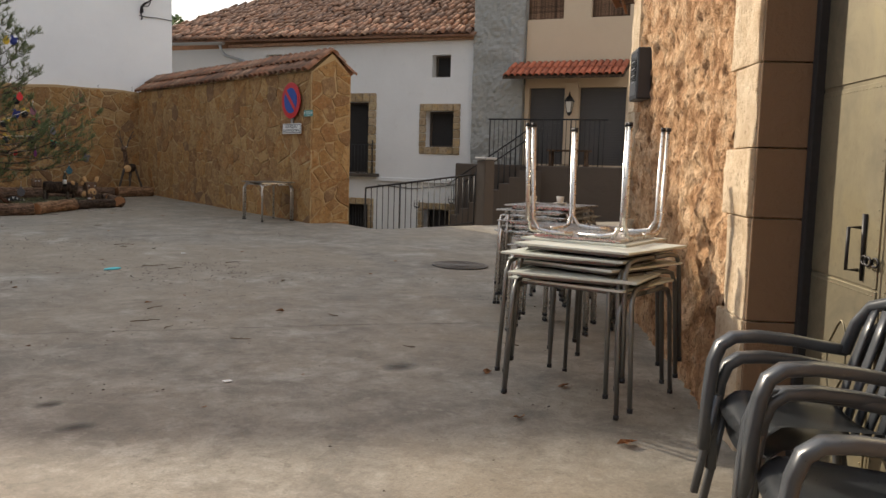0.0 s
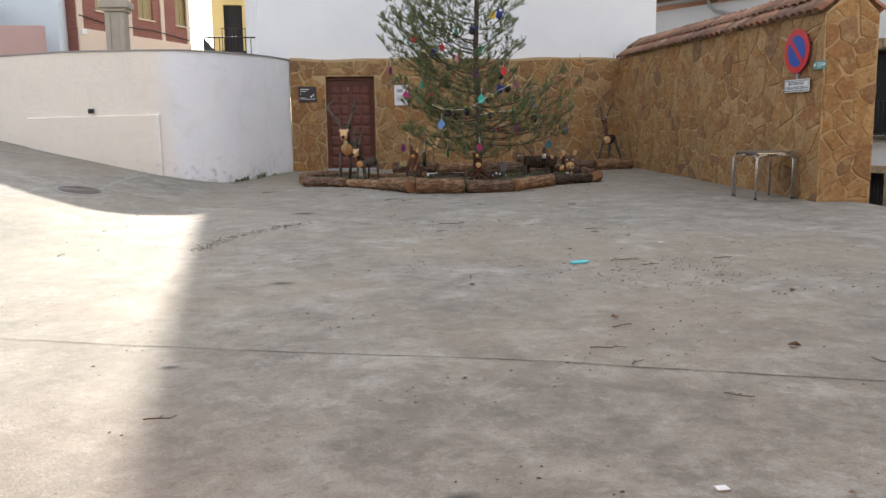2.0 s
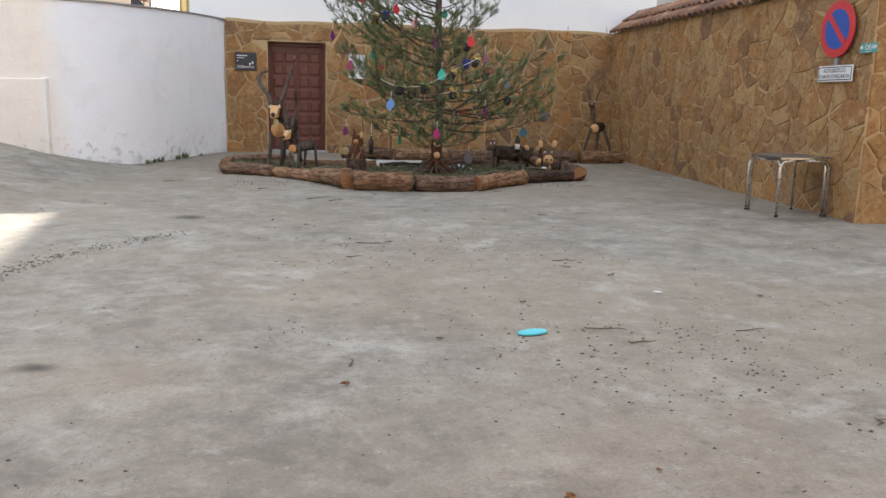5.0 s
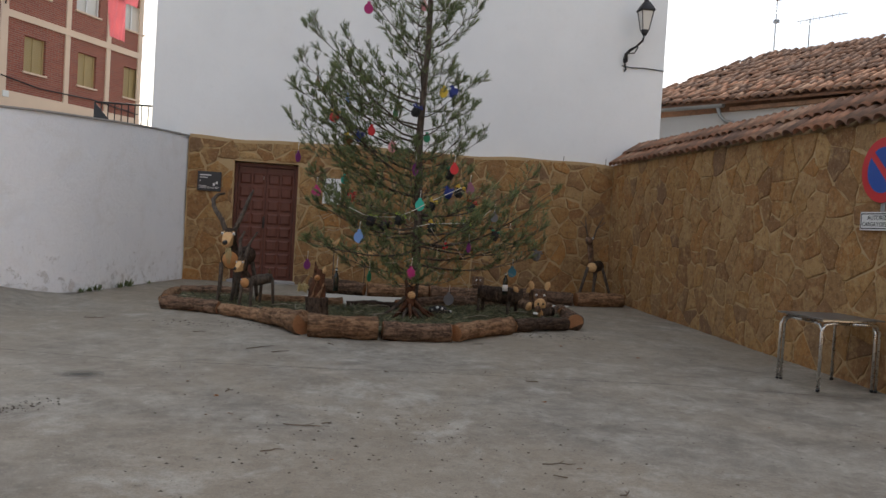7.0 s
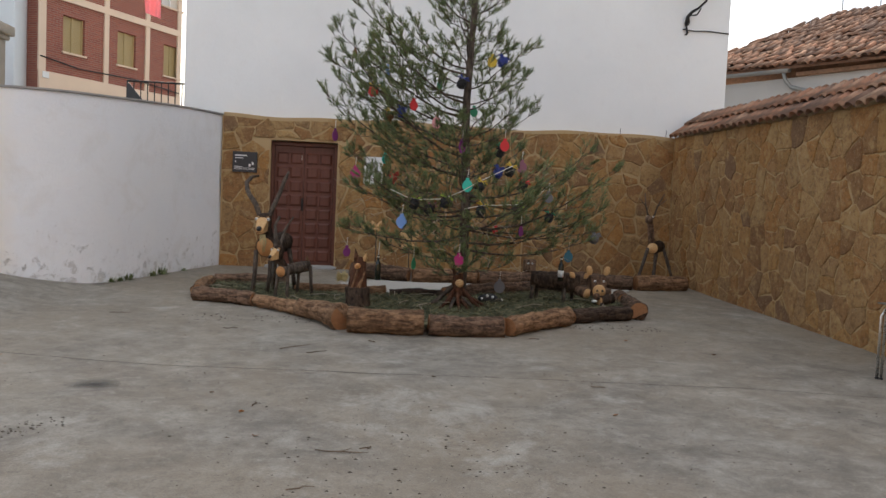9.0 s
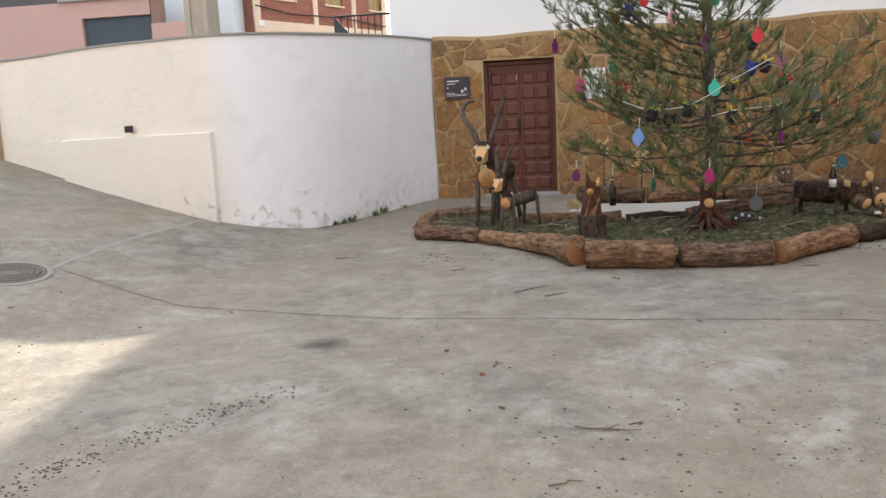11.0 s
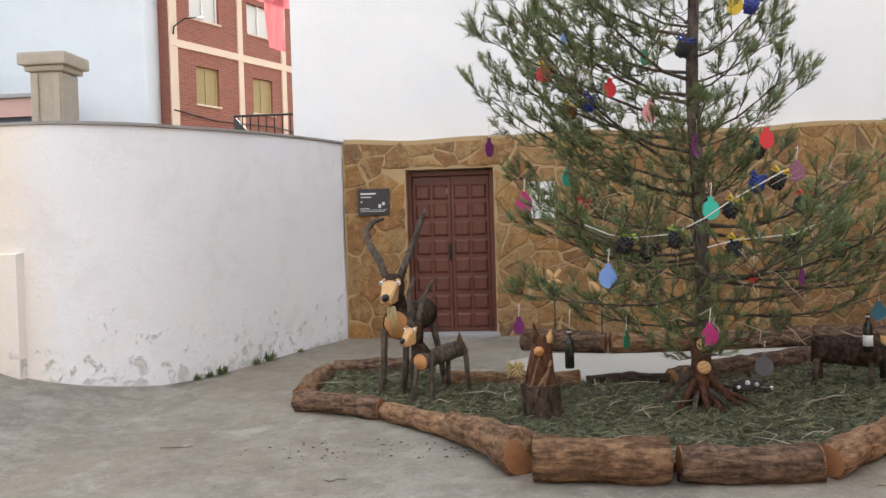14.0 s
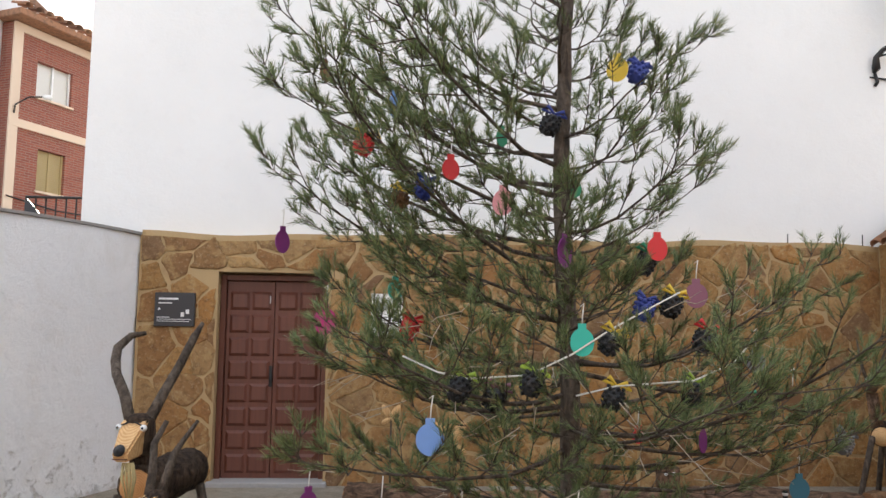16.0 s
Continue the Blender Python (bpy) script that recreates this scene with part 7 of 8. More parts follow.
    for k in range(8):
        part("step", box(14.4 - k * 0.28 + 0.5, 14.7 - k * 0.28 + 0.5, -2.6, -1.52, -2.2, 1.35 - k * 0.18, 0.015), "dark_stone", st)
    for y in (-2.55, -1.6):
        part("handrail", tube([(15.2, y, 2.5), (14.7, y, 2.15), (12.9, y, 0.95)], 0.02, 6), "black_iron", st)
        for k in range(14):
            x = 15.1 - k * 0.16
            part("bar", tube([(x, y, 1.3 - (15.2 - x) * 0.64), (x, y, 2.42 - (15.2 - x) * 0.66)], 0.009, 5), "black_iron", st)
    bench = thing("porch_bench", HF @ pose(15.2, -1.0, 1.5), "dark wooden bench on the porch", "bench")
    part("seat", box(0, 1.2, -0.2, 0.2, 0.4, 0.45, 0.01), "bark", bench)
    for x in (0.1, 1.1):
        part("leg", box(x - 0.03, x + 0.03, -0.15, 0.15, 0, 0.4), "bark", bench)
    return c


make_right_fronts()
make_lantern(HF @ pose(15.53, -0.06, 2.95), 0.85, "black iron lantern on the porch pillar", bracket=False)


def make_lane_rail():
    r = thing("lane_railing", pose(0, 0, 0), "black iron picket railing sloping along the lower lane", "railing")
    A, B = Vector((11.05, 13.83, 1.02)), Vector((12.73, 12.50, 1.34))
    n = 19
    part("handrail", tube([A, B], 0.02, 6), "black_iron", r)
    part("bottom_rail", tube([A - Vector((0, 0, 0.95)), B - Vector((0, 0, 0.95))], 0.014, 6), "black_iron", r)
    for k in range(n + 1):
        p = A.lerp(B, k / n)
        gz = ground_z(p.x, p.y)
        part("post" if k in (0, 6, n) else "picket", tube([p, Vector((p.x, p.y, min(gz, p.z - 0.98)))], 0.018 if k in (0, 6, n) else 0.009, 6), "black_iron", r)
        if k in (9, 15):
            sc = bmesh.new()
            for s in (-1, 1):
                tube([p + Vector((0.05 * s * math.sin(t) * 1.0, -0.03 * s * math.sin(t), -0.45 + 0.035 * math.cos(t) * t * 0.6)) for t in np.linspace(0.3, 5.5, 14)], 0.007, 5, bm=sc)
            part("scroll", sc, "black_iron", r)
    pl_ = thing("stone_pier", pose(12.93, 12.41, ground_z(12.93, 12.41) - 0.2), "dark stone pier at the end of the railing", "pier")
    part("shaft", box(-0.13, 0.13, -0.13, 0.13, 0, 1.5, 0.02), "dark_stone", pl_)
    part("cap", box(-0.16, 0.16, -0.16, 0.16, 1.503, 1.56, 0.015), "coping_grey", pl_)


make_lane_rail()

# far corner of the stone front: down pipe, next pier and a bit of tiled eave
tagged(placed(link("downpipe", tube([(-3.13, 0.1, 2.35), (-3.13, 0.1, 6.0)], 0.06, 10), "sign_white"), FR), "white plastic downpipe on the corner", "downpipe")
tagged(placed(link("wall_beyond", box(-5.2, -3.5, 0.35, 1.2, -0.2, 6.0, 0.02), "ochre_stone"), FR), "ochre stone wall past the corner of the stone building", "wall", kind="structure")
ev = thing("tiled_eave", FR @ pose(-3.6, 0.3, 3.1), "worn wooden eave with clay tiles hanging over the alley", "eave")
for k in range(7):
    t_ = part("rafter", tube([(0.0, 0.1, 0.1 * k), (-0.25, -0.35, 0.1 * k + 0.05)], 0.035, 6), "bark", ev)
for k in range(6):
    t_ = new("tile", TILE)
    t_.parent = ev
    t_.matrix_local = pose(-0.1 - 0.02 * k, -0.45 + 0.05 * k, 0.12 * k + 0.1, -20, 30, 60)
part("brace", tube([(-0.15, -0.2, -0.1), (0.0, 0.25, -1.0)], 0.025, 6), "zinc", ev)


# ---- upper street behind the curved wall ----
tb = bmesh.new()
poly = [(p.x, p.y) for p in spline([(*q, 0) for q in CURVE], 3)]
inner = [(x - 0.25, y + 0.32) for x, y in poly[1:]]
prism([(0.9, 22.5)] + inner + [(-12, 21.5), (-14, 60), (0.3, 60)], 0.2, 3.02, bm=tb)
bmesh.ops.recalc_face_normals(tb, faces=tb.faces[:])
tagged(link("terrace", tb, "concrete"), "raised street behind the whitewashed wall", "terrace", kind="structure")

pz = thing("concrete_pillar", pose(-1.98, 21.7, 3.02) @ Matrix.Diagonal((0.72, 0.72, 0.9, 1)), "old moulded concrete pillar with a stepped cap", "pillar")
part("shaft", box(-0.29, 0.29, -0.29, 0.29, 0, 1.22, 0.02), "concrete_post", pz)
for x in (-0.2, 0.2):
    part("rib", box(x - 0.07, x + 0.07, -0.33, -0.2925, 0.0, 1.2, 0.012), "concrete_post", pz)
part("cap", box(-0.36, 0.36, -0.36, 0.36, 1.223, 1.3, 0.02), "concrete_post", pz)
part("cap", box(-0.44, 0.44, -0.44, 0.44, 1.303, 1.48, 0.04, 2), "concrete_post", pz)

rl = thing("street_railing", pose(-0.5, 24.38, 3.02), "black iron railing on the raised street", "railing")
part("handrail", tube([(0, 0, 0.85), (1.3, 0, 0.85)], 0.02, 6), "black_iron", rl)
for k in range(11):
    part("picket", tube([(k * 0.13, 0, 0), (k * 0.13, 0, 0.85)], 0.011, 5), "black_iron", rl)
part("panel", prism([(-0.02, 0), (0.45, 0), (0.3, 0.5), (0.0, 0.85)], -0.015, 0.015, m=pose(0, 0, 0, 90, 0, 0)), "black_panel", rl)

fl = thing("flag", pose(-1.45, 32.08, 7.75), "faded red and yellow flags hanging from a house pole", "flag")
part("pole", tube([(1.8, 0.1, 0.6), (-0.5, -0.1, 1.6)], 0.03, 8), "sign_white", fl)


def cloth(x0, z0, w, h, seed, mat, name="cloth"):
    b = bmesh.new()
    nx, nz = 10, 14
    g = [[b.verts.new((x0 + w * i / nx * (1 - 0.25 * k / nz) + 0.12 * k / nz, 0.06 * math.sin(i * 1.3 + k * 0.35 + seed) - 0.15, z0 - h * k / nz - 0.25 * w * i / nx)) for i in range(nx + 1)] for k in range(nz + 1)]
    for p, q in zip(g, g[1:]):
        for i in range(nx):
            b.faces.new((p[i], p[i + 1], q[i + 1], q[i])).smooth = True
    bmesh.ops.solidify(b, geom=b.faces[:], thickness=0.004)
    return part(name, b, mat, fl)


cloth(-0.7, 1.9, 0.8, 1.1, 0, "flag_yellow")
cloth(-1.0, 1.2, 1.35, 1.1, 1.4, "flag_pink")
cloth(-0.7, 0.5, 0.55, 1.6, 2.2, "flag_pink")

BF = wall_frame(-7.6, 36.78, 65.0, -0.47) @ Matrix.Scale(1.235, 4)


def make_brick_building():
    b = thing("brick_building", BF, "red brick apartment building with cream bands and drawn shutters", "building")
    wins = []
    for k in range(3):
        x = 1.98 + k * 2.27
        wins += [(x, x + 0.86, 5.62, 6.66), (x - 0.18, x + 0.94, 7.95, 8.85)]
    w = part("wall", holed_wall(7.4, 9.6, 0.4, [(0.0, 1.06, 2.8, 9.6)] + wins, z0=2.8), "brick_face", b)
    uv_wall(w)
    part("wall_core", box(1.07, 7.38, 0.42, 9, 2.8, 9.58), "pale_blue", b)
    for i, (x0, x1, z0, z1) in enumerate(wins):
        shut = i % 2 == 0
        wd = part("window", box(x0, x1, 0.14, 0.17, z0, z1) if not shut else box(x0, x1, 0.12, 0.16, z0, z1, 0.0), "shutter" if shut else "lamp_glass", b)
        fr = bmesh.new()
        for a in ((x0, x0 + 0.05, z0, z1), (x1 - 0.05, x1, z0, z1), ((x0 + x1) / 2 - 0.025, (x0 + x1) / 2 + 0.025, z0, z1)):
            box(a[0], a[1], 0.08, 0.118, a[2], a[3], bm=fr)
        part("window_frame", fr, "sign_white" if not shut else "shutter", wd)
        if shut:
            sl = bmesh.new()
            for k in range(int((z1 - z0) / 0.05)):
                box(x0 + 0.05, x1 - 0.05, 0.105, 0.12, z0 + k * 0.05 + 0.004, z0 + k * 0.05 + 0.046, bm=sl)
            tagged(part("shutter", sl, "shutter", wd), kind="stuff")
        part("sill", box(x0 - 0.05, x1 + 0.05, -0.06, 0.1, z0 - 0.06, z0 - 0.003, 0.008), "band_cream", wd)
    for x in (1.04, 3.62, 5.54, 7.2):
        part("band", box(x, x + (0.26 if x < 2 else 0.2), -0.05, -0.003, 4.95, 9.6), "band_cream", b)
    for z in (7.05, 9.4):
        part("band", box(1.06, 7.4, -0.056, -0.0, z, z + 0.2), "band_cream", b)
    part("plinth", box(1.06, 7.4, -0.06, -0.003, 2.8, 4.95), "band_cream", b)
    part("cable", tube([(1.1, -0.06, 5.35), (2.6, -0.06, 5.2), (5, -0.06, 5.25), (7.3, -0.06, 5.1)], 0.02, 5), "cable_black", b)
    rf = box(0.8, 7.6, -0.5, 9.2, 9.63, 9.8, 0.02)
    part("roof", rf, "clay_tile", b)
    for k in range(22):
        t_ = new("tile", TILE)
        t_.parent = b
        t_.matrix_local = pose(0.9 + k * 0.31, -0.62, 9.82, 14, 0, 0) @ Matrix.Diagonal((1.4, 1.2, 1.4, 1))
    part("number_plate", box(1.16, 1.4, -0.09, -0.061, 4.75, 4.93, 0.01), "sign_white", b)
    lp = thing("street_lamp", BF @ pose(1.15, -0.05, 7.45), "small curved street lamp on the brick building", "street lamp")
    part("arm", tube([(0, -0.02, -0.1), (0, -0.05, 0.1), (0.2, -0.25, 0.32), (0.42, -0.45, 0.36)], 0.02, 7), "black_iron", lp)
    part("head", lathe([(0.0, -0.2), (0.09, -0.12), (0.1, 0.08), (0.0, 0.16)], 10, m=pose(0.5, -0.53, 0.36, 0, 90, -45) @ Matrix.Diagonal((0.7, 0.7, 0.7, 1))), "sign_white", lp)


make_brick_building()

yb_ = thing("yellow_house", pose(-3.19, 49.8, 3.03, 0, 0, 6) @ Matrix.Scale(1.235, 4), "narrow yellow house front with small balconies at the street end", "house")
part("wall", holed_wall(3.2, 7.1, 0.4, [(0.5, 1.3, 2.2, 4.2), (0.5, 1.3, 4.9, 6.9), (2.0, 2.7, 2.2, 4.2), (2.0, 2.7, 4.9, 6.9)]), "yellow_render", yb_)
for z in (2.2, 4.9):
    for x in (0.5, 2.0):
        part("door", box(x, x + 0.8, 0.2, 0.25, z, z + 2.0), "dark_inside", yb_)
        bb = bmesh.new()
        for k in range(8):
            tube([(x - 0.1 + k * 0.14, -0.4, z), (x - 0.1 + k * 0.14, -0.4, z + 0.95)], 0.015, 5, bm=bb)
        tube([(x - 0.15, -0.4, z + 0.95), (x + 0.95, -0.4, z + 0.95)], 0.02, 5, bm=bb)
        box(x - 0.15, x + 0.95, -0.45, 0.0, z - 0.12, z, bm=bb)
        part("balcony", bb, "black_iron", yb_)

bh = thing("blue_house", pose(-28.3, 37.1, 3.03) @ Matrix.Scale(1.235, 4), "pale blue rendered house behind the pink wall", "house")
part("wall", box(0, 16.85, 0, 9, 0, 7.9, 0.02), "pale_blue", bh)
part("roof", box(-0.3, 16.85, -0.4, 9.3, 7.903, 8.1, 0.02), "clay_tile", bh)
pw = thing("pink_wall", pose(-28.3, 35.6, 2.05) @ Matrix.Scale(1.235, 4), "faded pink rendered street wall with a dark metal gate", "wall")
part("wall", holed_wall(16.7, 3.45, 0.3, [(13.0, 15.0, 0.0, 3.0), (15.0, 16.7, 2.75, 3.45)]), "pink_render", pw)
part("gate", box(13.0, 15.0, 0.12, 0.18, 0.02, 2.99, 0.01), "gate_blue_grey", pw, "dark blue-grey metal gate")
part("lintel", box(12.4, 15.35, -0.1, 0.32, 3.453, 3.55, 0.01), "coping_grey", pw)
part("lintel_brick", box(15.02, 15.3, 0.0, 0.3, 2.753, 3.45, 0.01), "brick_face", pw)
gw = thing("grey_block_wall", pose(-28.3, 35.98, 2.05) @ Matrix.Scale(1.235, 4), "dark grey block wall above the pink one", "wall")
part("wall", box(0, 12.4, 0.05, 0.35, 3.46, 4.6, 0.02), "shutter_grey", gw)
yp = thing("wall_end_post", pose(-4.95, 20.35, ground_z(-4.95, 20.35) - 0.2), "rounded cream rendered post ending the whitewashed wall", "post")
part("post", lathe([(0.2, 0), (0.2, 1.62), (0.17, 1.7), (0.08, 1.76), (0.0, 1.78)], 16), "cream_render", yp)
kb = tagged(link("kerb_upper", box(-8.5, -5.2, 20.2, 20.6, 0.9, 1.95, 0.03), "concrete_post"), "raised kerb with worn yellow paint on the upper street", "kerb", kind="structure")
tagged(link("kerb_paint", box(-8.4, -5.18, 20.15, 20.2, 1.8, 1.97, 0.01), "yellow_paint"), "worn yellow kerb paint", "kerb", kind="structure")


# ---- drain hole, weeds, manholes, litter ----
dh = tagged(link("drain_hole", box(-2.02, -1.92, 18.93, 19.0, 1.9, 1.99, 0.01), "print_black"), "small dark drain hole in the white wall", "drain hole", kind="structure")


def make_manhole(x, y, r, ring, label):
    s = Vector((ground_z(x + 0.3, y) - ground_z(x - 0.3, y), ground_z(x, y + 0.3) - ground_z(x, y - 0.3), 0)) / 0.6
    nrm = Vector((-s.x, -s.y, 1)).normalized()
    m = Matrix.Translation((x, y, ground_z(x, y) + 0.006)) @ Vector((0, 0, 1)).rotation_difference(nrm).to_matrix().to_4x4()
    h = thing("manhole_cover", m, label, "manhole cover")
    if ring:
        part("collar", lathe([(ring, -0.02), (ring, 0.004), (r + 0.03, 0.006)], 32), "cover_ring", h, "pale concrete collar")
    part("frame", lathe([(r + 0.03, 0.004), (r + 0.03, 0.01), (r, 0.01), (r, 0.004)], 32), "iron_cover", h)
    part("cover", lathe([(r - 0.008, 0.0), (r - 0.008, 0.009), (0.0, 0.009)], 32), "iron_cover", h)
    for k in range(1, 5):
        rr = r * (0.2 + 0.17 * k)
        part("rib", lathe([(rr, 0.0085), (rr, 0.013), (rr - 0.02, 0.013), (rr - 0.02, 0.0085)], 28), "iron_cover", h)


make_manhole(-1.29, 15.3, 0.28, 0.36, "round iron manhole cover in a worn concrete collar")
make_manhole(8.56, 8.17, 0.33, 0, "round dark iron manhole cover set in the concrete")


def weed(x, y, s, seed):
    rnd = random.Random(seed)
    z = ground_z(x, y)
    v, f = [], []
    for _ in range(70):
        a, e, L = rnd.uniform(0, 6.28), rnd.uniform(0.3, 1.4), rnd.uniform(0.05, 0.14) * s
        o = Vector((x + rnd.uniform(-0.06, 0.06) * s, y + rnd.uniform(-0.03, 0.03) * s, z))
        d = Vector((math.cos(a) * math.cos(e), math.sin(a) * math.cos(e), math.sin(e))) * L
        w = Vector((-math.sin(a), math.cos(a), 0)) * 0.008 * s
        i = len(v)
        v += [o, o + d * 0.6 + w, o + d, o + d * 0.6 - w]
        f.append((i, i + 1, i + 2, i + 3))
    tagged(raw("weed", v, f, "pine_needles"), "small green weed at the foot of the wall", "weed", "weeds along the white wall")


for i, (x, y, s) in enumerate(((1.0, 20.28, 0.8), (1.08, 20.5, 1.1), (0.7, 19.62, 0.7), (0.78, 19.78, 0.9), (1.3, 21.05, 0.5), (0.62, 19.5, 0.6))):
    weed(x, y, s, i)

mk = tagged(link("face_mask", lathe([(0.0, 0.0), (0.05, 0.012), (0.085, 0.008), (0.09, 0.0)], 12, m=pose(4.69, 9.55, ground_z(4.69, 9.55) + 0.004, 0, 0, 20) @ Matrix.Diagonal((1.2, 0.65, 1.3, 1))), "mask_blue"), "discarded light blue face mask on the concrete", "face mask")
for x, y in ((3.79, 4.9), (5.9, 10.5)):
    tagged(link("paper_scrap", box(x - 0.025, x + 0.025, y - 0.02, y + 0.02, ground_z(x, y) + 0.003, ground_z(x, y) + 0.008, m=None), "paper_white"), "small white paper scrap on the ground", "paper scrap")


def dry_leaf(x, y, s, seed):
    rnd = random.Random(seed)
    z = ground_z(x, y) + 0.006
    b = bmesh.new()
    a = rnd.uniform(0, 6.28)
    ring = []
    for k in range(10):
        t = 6.283 * k / 10
        r = s * (0.55 + 0.45 * abs(math.cos(2.5 * t)))
        ring.append(b.verts.new((x + r * math.cos(t + a), y + r * 0.7 * math.sin(t + a), z + rnd.uniform(0, 0.5) * s)))
    c = b.verts.new((x, y, z + 0.1 * s))
    for k in range(10):
        b.faces.new((ring[k], ring[(k + 1) % 10], c))
    bmesh.ops.solidify(b, geom=b.faces[:], thickness=0.002)
    tagged(link("dry_leaf", b, "leaf_brown"), "curled dry brown leaf on the concrete", "leaf", "fallen leaves")


def twig(x, y, L, a, seed):
    rnd = random.Random(seed)
    pts = []
    for k in range(5):
        t = k / 4
        px, py = x + L * t * math.cos(a) + rnd.uniform(-0.02, 0.02), y + L * t * math.sin(a) + rnd.uniform(-0.02, 0.02)
        pts.append((px, py, ground_z(px, py) + 0.012))
    b = tube(pts, [0.004, 0.0045, 0.004, 0.003, 0.002], 5)
    tube([pts[2], (pts[2][0] + L * 0.25 * math.cos(a + 0.8), pts[2][1] + L * 0.25 * math.sin(a + 0.8), pts[2][2] + 0.004)], [0.003, 0.002], 4, bm=b)
    tagged(link("twig", b, "twig"), "dry fallen twig on the concrete", "twig", "fallen twigs")


rnd = random.Random(77)
for i, (x, y, s) in enumerate(((4.97, 2.8, 0.07), (5.12, 6.63, 0.05), (4.3, 7.5, 0.04), (5.3, 4.2, 0.05), (5.5, 3.7, 0.05), (4.8, 3.4, 0.045))):
    dry_leaf(x, y, s, i)
for i in range(46):
    dry_leaf(rnd.uniform(-1.5, 8.5), rnd.uniform(4, 16.5), rnd.uniform(0.012, 0.032), 100 + i)
for i, (x, y, L, a) in enumerate(((3.75, 12.42, 0.45, -0.1), (5.05, 9.6, 0.35, -0.1), (5.2, 9.3, 0.25, 0.1), (3.9, 6.8, 0.3, -0.1), (4.2, 7.25, 0.18, 0.3), (3.3, 15.3, 0.45, 0.7), (3.55, 15.15, 0.3, 0.5), (6.0, 9.5, 0.3, 0.1), (1.3, 17.0, 0.3, 0.3), (4.3, 5.9, 0.2, -0.6), (5.4, 11.6, 0.3, 0.05))):
    twig(x, y, L * 0.75, a, i)
for i in range(22):
    twig(rnd.uniform(-1, 8), rnd.uniform(4, 16.5), rnd.uniform(0.05, 0.14), rnd.uniform(0, 3.1), 200 + i)


def crumbs():
    """Loose crumbs of dirt and bark, thick in drifts."""
    r = random.Random(5)
    v, f = [], []

    def add(x, y, s):
        z = ground_z(x, y) + 0.012 * noise.noise(Vector((x * 0.5, y * 0.5, 3)))
        i = len(v)
        a = r.uniform(0, 6.28)
        for k in range(4):
            t = a + k * 1.571
            q = s * r.uniform(0.6, 1.3)
            v.append((x + q * math.cos(t) * 1.5, y + q * math.sin(t), z - 0.001))
        v.append((x, y, z + s * 0.7))
        for k in range(4):
            f.append((i + k, i + (k + 1) % 4, i + 4))
    for _ in range(1100):
        add(r.uniform(-3, 9.4), r.uniform(2.2, 17), 0.0025 + 0.006 * r.random() ** 3)
    for _ in range(420):
        t = r.random()
        add(1.0 + 0.25 * t + 0.85 * t * t + r.gauss(0, 0.06), 11.0 + 1.95 * t + r.gauss(0, 0.08), r.uniform(0.004, 0.011))
    for _ in range(70):
        cx, cy = r.uniform(-1, 9), r.uniform(3, 15.5)
        for _ in range(r.randrange(5, 26)):
            add(cx + r.gauss(0, 0.28), cy + r.gauss(0, 0.2), 0.003 + 0.008 * r.random() ** 2)
    for _ in range(380):
        add(5.5 + r.gauss(0, 0.7), 8.9 + r.gauss(0, 0.5), 0.003 + 0.009 * r.random() ** 2)
    for _ in range(300):
        add(4.7 + r.gauss(0, 0.9), 12.0 + r.gauss(0, 0.7), 0.003 + 0.009 * r.random() ** 2)
    for _ in range(260):
        add(r.uniform(1.9, 7.6), 16.75 + 0.5 * r.random(), r.uniform(0.005, 0.014))
    tagged(raw("dirt_crumbs", v, f, "dirt_dark"), "scattered crumbs of dirt and bark on the concrete", "dirt", kind="stuff")


crumbs()


